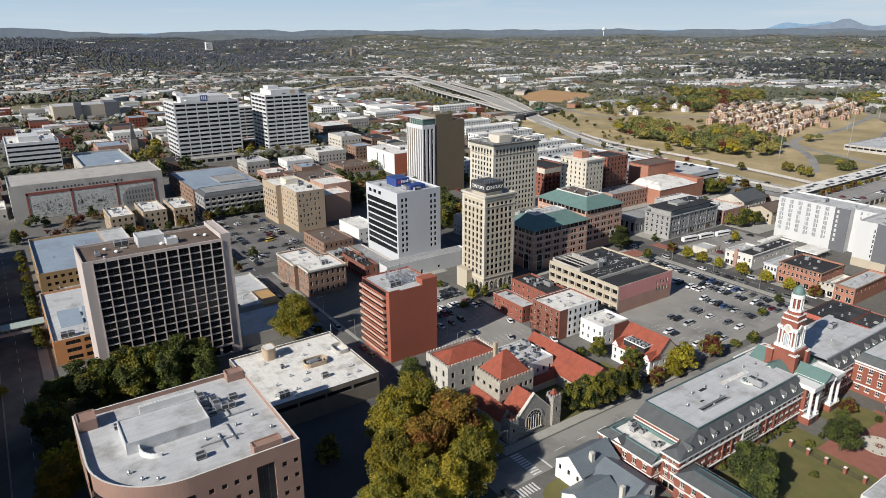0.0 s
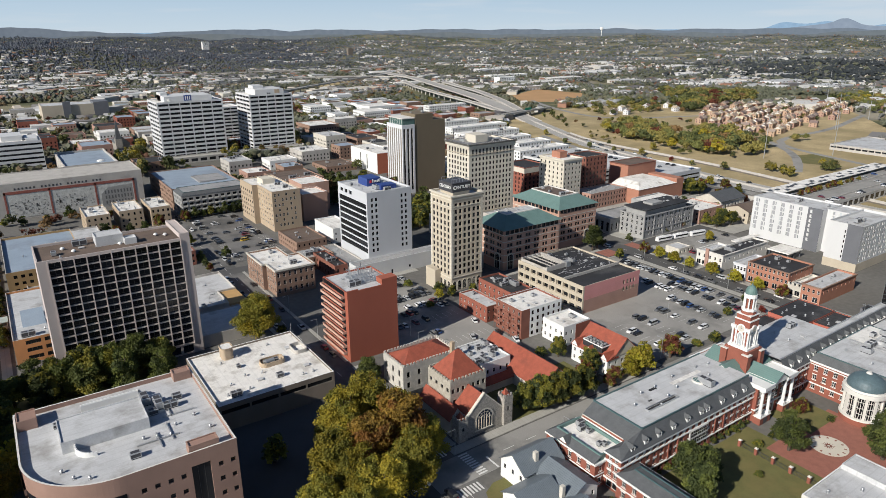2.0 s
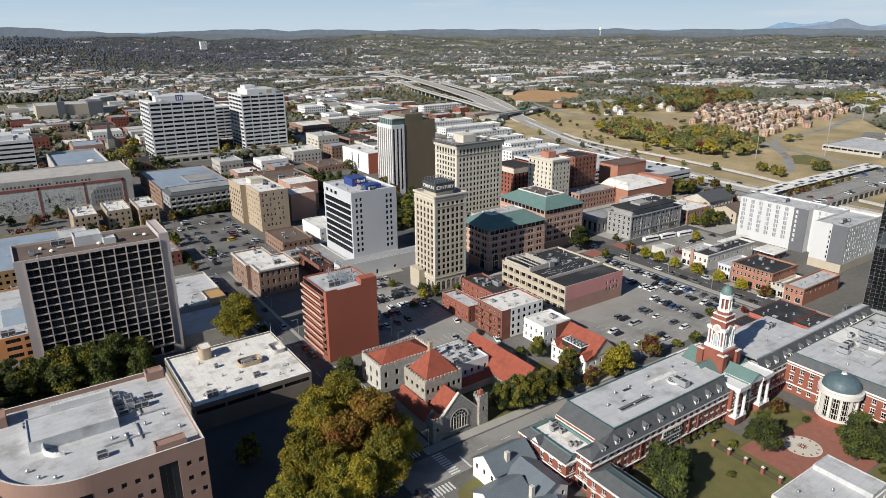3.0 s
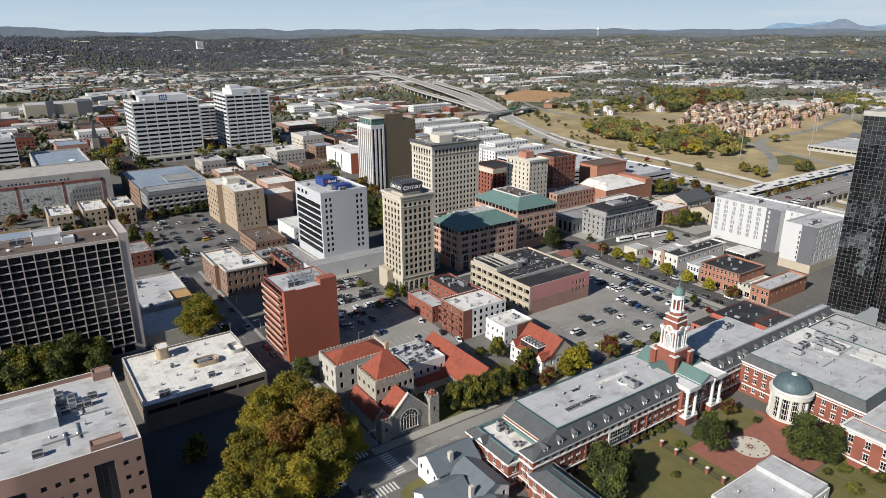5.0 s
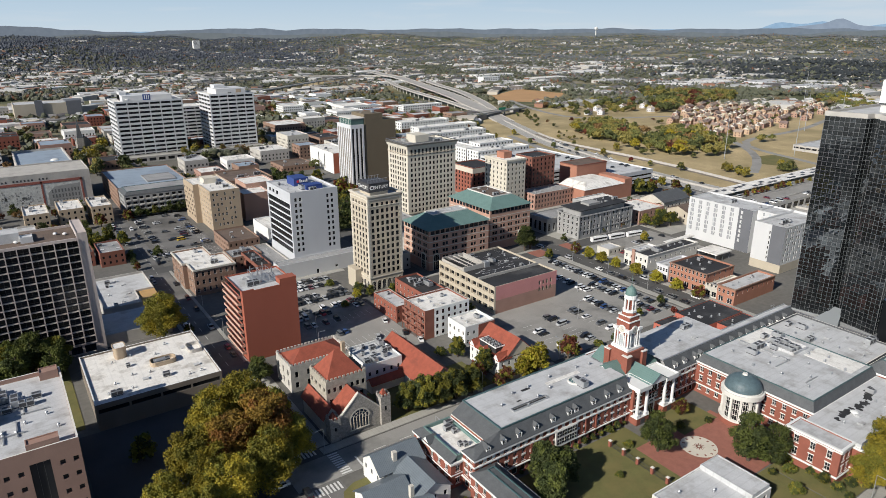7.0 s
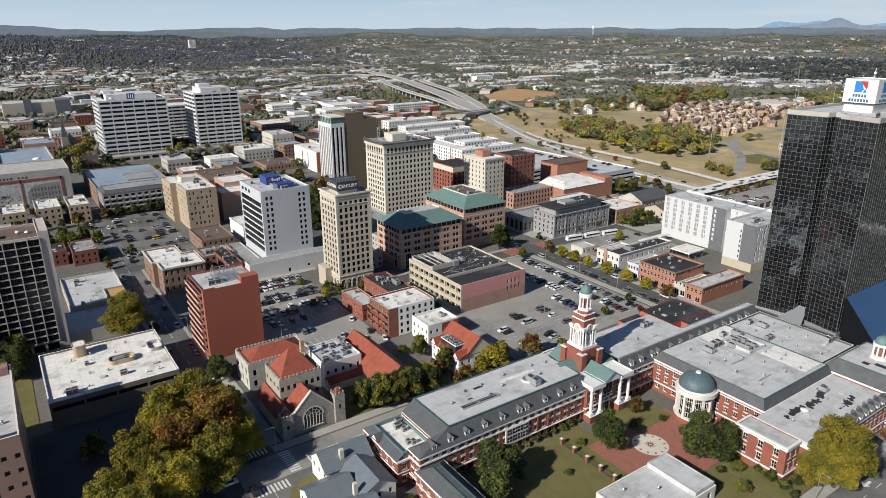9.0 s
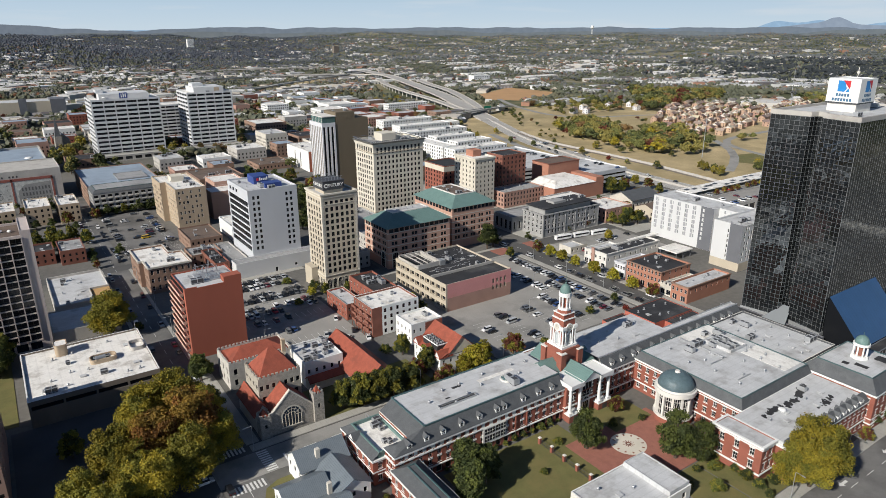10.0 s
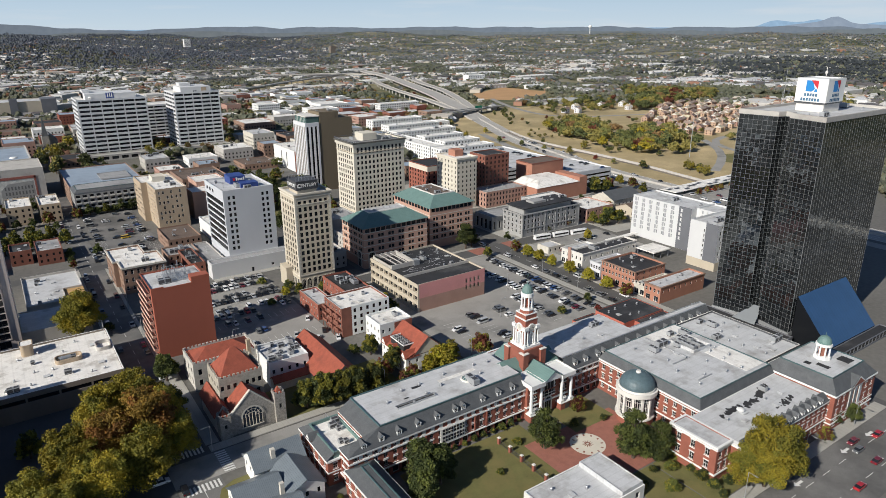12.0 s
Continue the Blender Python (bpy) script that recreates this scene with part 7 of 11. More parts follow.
for e in range(8):
    a, b = Vector(loc[e]), Vector(loc[(e + 1) % 8])
    W = (b - a).length
    d = (b - a).normalized()
    nrm = Vector((d.y, -d.x))
    n = max(1, round(W / 1.9))
    pw = W / n
    for i in range(n + 1):
        p = a + d * (i * pw)
        prism(mull, [tuple(p + d * s + nrm * t) for s, t in ((-0.035, -0.1), (0.035, -0.1), (0.035, 0.06), (-0.035, 0.06))][::-1], 0, 88.8)
    rows = 49
    for j in range(rows + 1):
        z = j * 1.8
        k = 0.035 if e == 0 else 0.06
        p, q = a + nrm * k, b + nrm * k
        quad(trans if e == 0 else mull, (*p, z), (*q, z), (*q, z + 0.07), (*p, z + 0.07))
    for i in range(n):
        for j in range(rows):
            if e == 0 and i < 5:
                p = a + d * (i * pw) + nrm * 0.02
                ob = part("pane", PANE, None, QT, at=(p.x, p.y, j * 1.8 + 0.05), rz=math.degrees(math.atan2(d.y, d.x)) + r.gauss(0, 0.3))
                continue
            u0, u1 = i * pw + 0.04, (i + 1) * pw - 0.04
            t = [r.gauss(0, 0.009) + 0.02 for _ in range(4)]
            P = lambda u, z, k: (*(a + d * u + nrm * t[k]), z)
            poly(rest, [P(u0, j * 1.8 + 0.08, 0), P(u1, j * 1.8 + 0.08, 1), P(u1, j * 1.8 + 1.78, 2), P(u0, j * 1.8 + 1.78, 3)])
part("mullions", mull, MULLION, QT, "thin dark mullion grid")["kind"] = "stuff"
part("transoms", trans, DARKM, QT, "flush black transoms")["kind"] = "stuff"
ob = part("panes", finish(rest, "panes", [MIRROR]), None, QT, "black mirror glass panes")
ob["kind"] = "stuff"
bm = bmesh.new()
ring(bm, loc, -0.25, 88.4, 90.2)
ring(bm, offset(loc, 0.05), 0.6, 88.4, 90.2)
part("parapet", bm, CONC, QT, "pale grey roof parapet")
bm = bmesh.new()
poly(bm, [(*p, 89.2) for p in offset(loc, 0.5)])
part("roof", finish(bm, "roof", [ROOF_LG]), None, QT)
clutter(QT, 3, 3, 18, 12, 89.2, 3, 99, 0.5)
clutter(QT, 38, 5, 48, 30, 89.2, 5, 98, 0.5)
bm = bmesh.new()
box(bm, 20.6, 11.8, 89.2, 32.6, 22.6, 92.4, 1)
box(bm, 20.0, 11.2, 92.4, 33.2, 23.2, 92.9, 2)
box(bm, 20.0, 11.2, 92.9, 33.2, 23.2, 101.6, 0)
ring(bm, rect(20.0, 11.2, 33.2, 23.2), 0.3, 101.6, 101.9, 0)
box(bm, 27, 16, 101.6, 27.2, 16.2, 106, 1)
cyl(bm, 27.1, 16.1, 103.6, 104.5, 0.5, 0.5, 8, 1)
sg = part("rooftop_sign", bm, [WHITE, STONE_W, DARKM], QT, "white boxed rooftop bank sign")


def bank_sign(at, rz):
    """A bank's square logo in blue and red shapes over two lines of plain bars."""
    for name, m, shapes in (("logo_blue", M("logo_blue", (0.02, 0.20, 0.50), 0.5, 0.04), [[(-2.2, -0.6), (0.4, -0.6), (1.2, 0.5), (0.2, 3.6), (-2.2, 3.6)], [(0.9, -0.6), (2.4, -0.6), (1.7, 0.9)]]),
                            ("logo_red", RED, [[(-0.4, 3.7), (2.4, 3.7), (2.4, 0.4)]]),
                            ("lettering", M("sign_letter_blue", (0.05, 0.13, 0.22), 0.5, 0.04), [[(-2.5 + i * 1.05, -2.4), (-1.7 + i * 1.05, -2.4), (-1.7 + i * 1.05, -1.3), (-2.5 + i * 1.05, -1.3)] for i in range(5)] +
                             [[(-3.7 + i * 1.07, -4.2), (-2.9 + i * 1.07, -4.2), (-2.9 + i * 1.07, -3.1), (-3.7 + i * 1.07, -3.1)] for i in range(7)])):
        bm = bmesh.new()
        for s in shapes:
            poly(bm, [(x, -0.06 if name != "logo_red" else -0.09, z) for x, z in s])
        part(name, finish(bm, name, [m]), None, sg, at=at, rz=rz)


bank_sign((20.0, 17.2, 97.5), -90)
bank_sign((26.6, 11.2, 97.5), 0)
bm = bmesh.new()
ring(bm, loc, -0.3, 3.6, 5.2)
part("plinth_band", bm, STEEL, QT, "grey metal band above the ground floor")
bm = bmesh.new()
quad(bm, (-3.2, 12.0, 4.8), (-3.2, 22.0, 4.8), (5.6, 18.2, 9.5), (5.6, 15.0, 9.5))
part("entrance_canopy", bm, GLASS_PALE, QT, "sloping pale glass entrance canopy")
WX = building("east_annex", "low pale-roofed annex with roof plant beside the wing", rect(270.2, 49.4, 293.5, 84.8), 13.4, SLATE, ROOF_LG, {0: grid(22.8, 6, 2, 1.3, 2, 2, 3.6)}, parapet=0.7, parent=CT, coping=STONE_W)
clutter(WX, 1, 1, 22, 34, 12.7, 16, 97, 0.5)
# lower blocks round the tower's foot
QP = building("glass_podium", "dark glass podium with pale roof at the tower's foot", rect(308.5, 63, 316, 103), 4.5, DKGREY, ROOF_B, {3: [(1 + 3 * i, 0.8, 3.4 + 3 * i, 4.6, "ribbon") for i in range(13)]}, parapet=0.4, frame_m=FRAME_D)
bm = bmesh.new()
X0, X1 = 319, 356.5
prof = [(65.2, 19.9), (65.2, 0), (50.6, 0), (50.6, 3.2)]
for x in (X0, X1):
    poly(bm, [(x, y, z) for y, z in prof], 1)
quad(bm, (X0, 50.6, 0), (X1, 50.6, 0), (X1, 50.6, 3.2), (X0, 50.6, 3.2), 1)
quad(bm, (X0, 50.6, 3.2), (X1, 50.6, 3.2), (X1, 65.2, 19.9), (X0, 65.2, 19.9), 0)
at = solid("atrium", mesh_of("atrium", bm, [BLUEROOF, GLASS]), None, "steep blue metal lean-to atrium roof beside the glass tower", "atrium")
bm = bmesh.new()
for i in range(20):
    x = X0 + (X1 - X0) * i / 19
    prism(bm, [(x - 0.06, 50.6), (x + 0.06, 50.6), (x + 0.06, 50.7), (x - 0.06, 50.7)], 0, 3.2)
part("ribs", bm, DARKM, at)
QL = building("low_terrace", "low dark glazed terrace wing beside the glass tower", rect(314, 46, 360, 50.4), 3.0, DKGREY, ROOF_B, {0: [(1 + 3 * i, 0.6, 3.6 + 3 * i, 2.7, "ribbon") for i in range(14)]}, parapet=0.3, frame_m=FRAME_D)

# ---- buildings further off ----
H_PTS = rect(255, 314, 291.5, 338)
Hh = building("cream_tower", "broad cream stone office tower with dark cornice", H_PTS, 51.6, CREAM_L, ROOF_G,
              {0: grid(36.5, 12, 12, 1.5, 2.0, 8, 3.3, 1.6, 34.9, "plain") + grid(36.5, 10, 1, 2.2, 3.6, 2, 4, 1, 35.5) + grid(36.5, 12, 1, 1.6, 1.9, 46.4, 3, 1.6, 34.9, "plain"), 3: grid(24, 7, 12, 1.6, 2.1, 8, 3.3, 1.5, 22.5, "plain") + grid(24, 7, 1, 1.9, 1.9, 46.4, 3, 1.5, 22.5, "plain")}, parapet=1.0, frame_m=FRAME_D, depth=0.35, objs=False)
band(Hh, H_PTS, 49.0, 50.75, 0.7, CREAM_L, "cornice_moulding", "cream cornice moulding")
band(Hh, H_PTS, 50.8, 51.65, 1.3, M("dark_cornice", (0.10, 0.095, 0.085), 0.8), "cornice", "dark projecting cornice")
band(Hh, H_PTS, 44.9, 45.5, 0.35, CREAM, "string_course")
band(Hh, H_PTS, 7, 7.6, 0.3, CREAM, "string_course")
bm = bmesh.new()
box(bm, 11, 8, 50, 21, 19, 55.5)
box(bm, 20.9, 10, 50, 27, 18, 53)
part("penthouse", bm, CREAM_L, Hh)
BAL = bmesh.new()
box(BAL, -0.12, -0.12, 0, 0.12, 0.12, 1.0)
BAL = mesh_of("baluster", BAL, [DKGREY])
for i in range(27):
    part("baluster", BAL, None, Hh, at=(-0.8 + 1.42 * i, -1.0, 51.6))
for i in range(18):
    part("baluster", BAL, None, Hh, at=(-1.0, -0.6 + 1.42 * i, 51.6))
bm = bmesh.new()
ring(bm, rect(-1.15, -1.15, 37.6, 25), 0.25, 52.5, 52.75)
part("balustrade_rail", bm, DKGREY, Hh, "dark roof balustrade")
clutter(Hh, 2, 2, 35, 25, 50, 12, 101, 0.6)

I_PTS = rect(263.8, 408, 302, 430)
I = building("dark_tower", "office tower with striped front and blank olive-brown side", I_PTS, 52, OLIVE, ROOF_G, {}, parapet=0.8)
bm = bmesh.new()
rects = [(1.0 + 3.1 * i, 3, 2.6 + 3.1 * i, 49.5) for i in range(7)]
wall_face(bm, (-0.4, 22), (-0.4, -0.4), 0, 52.3, rects, 0.8, True)
wall_face(bm, (-0.4, -0.4), (10.5, -0.4), 0, 52.3, [(1.0 + 3.3 * i, 3, 2.7 + 3.3 * i, 49.5) for i in range(3)], 0.35, True)
quad(bm, (-0.4, -0.4, 52.3), (10.5, -0.4, 52.3), (10.5, 22, 52.3), (-0.4, 22, 52.3), 0)
part("striped_front", finish(bm, "striped_front", [GREYWALL, GLASS]), None, I, "pale stone fins between dark window strips")
bm = bmesh.new()
box(bm, 0.6, 0.4, 52.3, 11, 20, 56.6)
part("glass_crown", bm, [M("green_glass", (0.07, 0.13, 0.12), 0.2, 0.15)], I, "green glass crown")
bm = bmesh.new()
for i in range(7):
    box(bm, 0.45, 1.5 + 2.7 * i, 52.3, 0.6, 1.7 + 2.7 * i, 56.6)
box(bm, 0, 0, 56.6, 11.6, 20.5, 57.2)
part("crown_roof", bm, STONE_W, I)
bm = bmesh.new()
box(bm, 11.5, 0.05, 51.2, 27, 21, 59.5)
box(bm, 27, 0.05, 51.2, 38.1, 21.9, 54.5)
box(bm, 20, -0.05, 54.5, 24.5, 0.02, 57.2)
part("lift_tower", bm, OLIVE, I)
clutter(I, 12, 1, 26, 20, 59.5, 3, 103)


def banded_tower(name, label, pts, h, z, floors, segs_s, segs_w):
    """White tower with rows of short dark window strips."""
    W0, W3 = pts[1][0] - pts[0][0], pts[3][1] - pts[0][1]
    fh = (h - 5) / floors
    r0 = grid(W0, segs_s, floors, W0 / segs_s - 1.1, fh * 0.5, 5.2, fh, 0.8, W0 - 0.8, "ribbon") + grid(W0, segs_s, 1, W0 / segs_s - 1.4, 3.6, 0.6, 4, 0.8, W0 - 0.8, "ribbon")
    r3 = grid(W3, segs_w, floors, W3 / segs_w - 1.1, fh * 0.5, 5.2, fh, 0.8, W3 - 0.8, "ribbon") + grid(W3, segs_w, 1, W3 / segs_w - 1.4, 3.6, 0.6, 4, 0.8, W3 - 0.8, "ribbon")
    b = building(name, label, pts, h, WHITEWALL, ROOF_W, {0: r0, 3: r3, 2: r0, 1: r3}, z=z, parapet=1.0, frame_m=FRAME_D, depth=0.5)
    return b


J1 = banded_tower("banded_tower", "white office tower with rows of dark window strips", rect(138.6, 617, 196.5, 655), 51.5, 7.5, 12, 6, 4)
bm = bmesh.new()
box(bm, 8, 6, 50.5, 50, 34, 55.5)
box(bm, 8, 20, 50.5, 14, 34, 58)
part("penthouse", bm, WHITEWALL, J1, "white rooftop plant storey")
bm = bmesh.new()
box(bm, 25, 5.85, 51.2, 31.5, 6.0, 56.2)
lg = part("rooftop_logo", bm, BLUE, J1, "blue square logo panel")
bm = bmesh.new()
for x in (26.2, 28.0, 29.7):
    box(bm, x, 5.7, 52, x + 0.7, 5.84, 55.4)
part("logo_bars", bm, WHITE, lg)
bm = bmesh.new()
cyl(bm, 12, 5, 50.5, 52.5, 0.2, 0.2, 8)
dome(bm, 12, 5, 52.5, 1.8, 0.8, 14, 4)
part("satellite_dish", bm, WHITE, J1)
clutter(J1, 2, 1, 56, 36, 50.5, 8, 105)
J2 = banded_tower("banded_tower", "slimmer white office tower with dark window strips", rect(219.5, 611, 262, 650), 53.5, 8, 13, 5, 4)
bm = bmesh.new()
box(bm, 8, 5, 52.5, 36, 34, 57.5)
box(bm, 10, 16, 57.5, 20, 30, 60.5)
part("penthouse", bm, WHITEWALL, J2, "white rooftop plant storey")
bm = bmesh.new()
box(bm, 27, 4.85, 53.5, 32, 5.0, 56.8)
part("louvre_panel", bm, TAN, J2, "brown louvre panel")
clutter(J2, 2, 1, 40, 36, 52.5, 6, 106)
J3 = banded_tower("banded_tower", "lower white banded office block between the towers", rect(206, 690, 235, 720), 36, 7.5, 9, 3, 3)

# left: white office with black bands
SB_PTS = rect(9.9, 640, 48, 690)
SB = building("banded_office", "white office block with continuous black window bands", SB_PTS, 26, WHITEWALL, ROOF_W,
              {0: [(0.3, 2.5 + 3.9 * j, 37.8, 4.1 + 3.9 * j, "ribbon") for j in range(6)], 3: [(0.5, 2.5 + 3.9 * j, 49.5, 4.1 + 3.9 * j, "ribbon") for j in range(6)]}, z=6.5, frame_m=FRAME_D)
bm = bmesh.new()
box(bm, 10, 10, 25, 25, 35, 29.5)
box(bm, 27, 6, 25, 36, 30, 27)
part("penthouse", bm, WHITEWALL, SB)
clutter(SB, 1, 1, 36, 48, 25.2, 8, 107)

# mural building
MU_PTS = rect(4, 499, 98, 541)
MU = building("mural_building", "long pale concrete building with a red-framed grey mural", MU_PTS, 24.5, CONC, CONC, {}, parapet=0.7)
bm = bmesh.new()
for u in (7.5, 29.6, 53.4, 74.6):
    box(bm, u, -0.3, 1.0, u + 1.0, 0, 14.4)
box(bm, 7.5, -0.3, 13.2, 75.6, 0, 14.6)
part("mural_frame", bm, M("rust_red_frame", (0.26, 0.09, 0.07), 0.7, 0.1), MU, "rust red mural frame")
MURAL = [M("mural_ground", (0.50, 0.50, 0.47), 0.8, 0.3, 0.6, 2.0), M("mural_mid", (0.28, 0.28, 0.27), 0.8, 0.2), M("mural_dark", (0.12, 0.12, 0.12), 0.8, 0.2)]
for u0, u1 in ((8.5, 29.6), (30.6, 53.4), (54.4, 74.6)):
    bm = bmesh.new()
    quad(bm, (u0, -0.12, 1.0), (u1, -0.12, 1.0), (u1, -0.12, 13.2), (u0, -0.12, 13.2), 0)
    r = random.Random(int(u0))
    if u0 < 50:
        for k in range(120):
            u, v = r.uniform(u0 + 1, u1 - 1.5), r.gauss(5.5, 2.2)
            w, h = r.uniform(0.15, 1.3), r.uniform(0.15, 1.0)
            if 1.2 < v < 11.5 and u + w < u1 - 0.2:
                poly(bm, [(u, -0.16, v), (u + w, -0.16, v + r.uniform(-0.3, 0.3)), (u + w * 0.9, -0.16, v + h), (u + w * 0.2, -0.16, v + h * 1.1)], 1 + (k % 5 == 0))
    else:
        poly(bm, [(u0 + 2, -0.15, 1.2), (u1 - 0.5, -0.15, 1.2), (u1 - 0.5, -0.15, 11.8), (u0 + 6, -0.15, 11.0), (u0 + 2, -0.15, 7.5)], 1)
        for i in range(9):
            for v, h in ((2.2, 1.6), (4.8, 1.8), (7.6, 1.8)):
                box(bm, u0 + 4 + i * 1.75, -0.2, v, u0 + 4.8 + i * 1.75, -0.16, v + h, 2)
    part("mural_panel", bm, MURAL, MU, "painted monochrome street scene")
bm = bmesh.new()
for i in range(24):
    u = 13 + i * 1.9
    if i % 7 != 6:
        box(bm, u, -0.08, 15.2, u + 0.9, 0.02, 16.2)
part("slot_openings", bm, DARKM, MU)
for ob in MU.children:
    if ob.name.startswith(("mural_frame", "mural_panel", "slot_openings")):
        ob.scale = (1.17, 1.0, 1.31)
MUR = building("blue_roofed_block", "pale block with a bluish sheet roof and satellite dish", rect(56, 575, 95, 650), 15, CONC, ROOF_BL, {}, z=4, parapet=1.6, thick=1.0)
bm = bmesh.new()
cyl(bm, 27, 6, 13.4, 15.5, 0.4, 0.4, 8)
dome(bm, 27, 6, 15.5, 3.2, 1.2, 16, 4)
part("satellite_dish", bm, WHITE, MUR, "large white satellite dish")
MF = building("low_parking_deck", "low concrete parking deck with pale surface", rect(14, 330, 56, 424), 7.5, CONC, ROOF_LG, {3: [(2 + 6 * i, 3.6, 7 + 6 * i, 5.4, "ribbon") for i in range(15)]}, parapet=1.0, objs=False)

# left: ochre garage and low orange garage
LG = building("ochre_garage", "ochre brick garage with bluish roof", rect(7, 334, 40, 398), 15, M("ochre_brick", (0.36, 0.235, 0.11), 0.85, 0.14, 0.15, streak=0.3), ROOF_BL, {0: grid(33, 10, 4, 1.5, 1.5, 1.8, 3.3, 2, 32, "plain"), 3: [(2 + 4.2 * i, 2 + 3.4 * j, 5 + 4.2 * i, 3.9 + 3.4 * j, "ribbon") for j in range(4) for i in range(14)]}, z=0.0, parapet=1.2, objs=False, coping=CONC)
clutter(LG, 2, 2, 30, 60, 13.8, 5, 111, 0.6)
LO = building("orange_garage", "low orange-banded garage with plant on its roof", rect(5.5, 264, 30, 322), 10, M("orange_render", (0.50, 0.235, 0.10), 0.85, 0.12), ROOF_LG,
              {0: [(4 + 6.2 * i, 1.2 + 3.1 * j, 9 + 6.2 * i, 2.8 + 3.1 * j, "ribbon") for j in range(3) for i in range(3)], 3: [(2 + 6 * i, 1.2 + 3.1 * j, 7 + 6 * i, 2.8 + 3.1 * j, "ribbon") for j in range(3) for i in range(9)]}, parapet=0.9, frame_m=FRAME_D, coping=CONC)
for y in (14, 22):
    for x0 in (4, 13):
        bm = bmesh.new()
        a, b = ([bm.verts.new(p) for p in ((x, y, 9.1), (x, y + 5, 9.1), (x, y + 5, 11.6))] for x in (x0, x0 + 8))
        bm.faces.new(a)
        bm.faces.new(b[::-1])
        for i in range(3):
            bm.faces.new((a[i], b[i], b[(i + 1) % 3], a[(i + 1) % 3]))
        bmesh.ops.recalc_face_normals(bm, faces=bm.faces)
        part("skylight", bm, ROOF_BL, LO, "sloping sawtooth rooflight")
clutter(LO, 1, 1, 22, 12, 9.1, 4, 112)

# town houses in a row
for x0, x1, y0, y1 in ((51.5, 65, 430, 458), (70.5, 84.5, 432, 460), (88.5, 100.5, 430, 460)):
    t = building("town_house_block", "tan brick apartment block with white flat roof", rect(x0, y0, x1, y1), 12.3, TAN, ROOF_W, {0: grid(x1 - x0, 4, 3, 1.2, 1.7, 1.6, 3.6, style="sash"), 3: grid(y1 - y0, 8, 3, 1.2, 1.7, 1.6, 3.6, style="sash")}, coping=STONE_L, group="town house blocks in a row", objs=False)
    clutter(t, 1, 1, x1 - x0 - 1, 26, 11.5, 8, int(x0), 0.5)

# apartments with balconies
AP_PTS = rect(109.5, 437, 155.5, 459)
AP = building("apartment_block", "grey apartment block with recessed balconies", AP_PTS, 15, STONE_T, SLATE, {0: grid(46, 11, 4, 2.6, 2.3, 1.4, 3.3, style="pair"), 3: grid(22, 5, 4, 2.0, 2.0, 1.4, 3.3, style="pair")}, parapet=0.3, depth=0.9, frame_m=FRAME_D, objs=False)
mansard(AP, AP_PTS, AP_PTS[0], 15.02, 17.0, 2.5, ROOF_G)
bm = bmesh.new()
for j in range(4):
    for i in range(11):
        u = 46 / 11 * (i + 0.5)
        box(bm, u - 1.4, -0.7, 1.2 + 3.3 * j, u + 1.4, 0, 1.4 + 3.3 * j)
        box(bm, u - 1.4, -0.75, 1.4 + 3.3 * j, u + 1.4, -0.65, 2.3 + 3.3 * j)
part("balcony", bm, STONE_W, AP)["kind"] = "stuff"
AP2 = building("apartment_block", "brick apartment wing with wide bluish roof", rect(109.5, 463, 158, 535), 15, BRICK_B, ROOF_BL, {3: grid(72, 18, 4, 1.6, 1.8, 1.5, 3.3, style="pair")}, z=0, objs=False)
roofbox(AP2, "roof_well", 132, 476, 152, 500, 14.2, 15.2, ROOF_G, orig=(109.5, 463))
# tan block
TB_PTS = [(148, 372), (166.5, 372), (166.5, 421), (144.5, 421), (144.5, 397), (148, 397)]
TB = building("tan_block", "tan brick stepped block with square windows", TB_PTS, 25.6, TAN, ROOF_W, {0: [(1.4 + 2.4 * i + (0.5 if i > 3 else 0), 3 + 3.2 * j, 2.6 + 2.4 * i + (0.5 if i > 3 else 0), 4.8 + 3.2 * j, "sash") for j in range(7) for i in range(6) if (i * 3 + j * 5) % 7 > 1],
              5: grid(25, 6, 7, 1.2, 1.6, 3, 3.2), 3: []}, coping=STONE_L)
bm = bmesh.new()
wall_face(bm, (-3.56, 49), (-3.56, 25), 2, 25, grid(24, 6, 6, 1.3, 1.7, 3.6, 3.2), 0.04, True)
part("side_wall", finish(bm, "side_wall", [TAN, GLASS]), None, TB)
roofbox(TB, "penthouse", 152, 398, 160, 408, 24.8, 28.3, CREAM_L, orig=(148, 372))
clutter(TB, 1, 1, 17, 46, 24.8, 14, 121, 0.5)
PK = building("salmon_block", "salmon stucco block with blank walls and white roof", rect(172.5, 384, 190, 402), 18, PINKWALL, ROOF_W, {}, coping=WHITE)
PK2 = building("salmon_block", "taller salmon rear block", rect(180, 402.2, 200, 425), 20.5, PINKWALL, ROOF_W, {}, coping=WHITE)
building("white_shed", "small white block with a teal side", rect(168, 330, 182, 356), 9, WHITE, ROOF_W, {0: grid(14, 4, 2, 1, 1.4, 1.5, 3.5)}, coping=WHITE)
BS = building("brown_block", "brown brick block with grey roof", rect(178, 432, 210, 470), 17, BRICK_B, ROOF_BR, {0: grid(32, 9, 4, 1.2, 1.8, 2, 3.6, style="sash"), 3: grid(38, 10, 4, 1.2, 1.8, 2, 3.6, style="sash")}, objs=False)
clutter(BS, 2, 2, 30, 36, 16.2, 8, 123, 0.6)
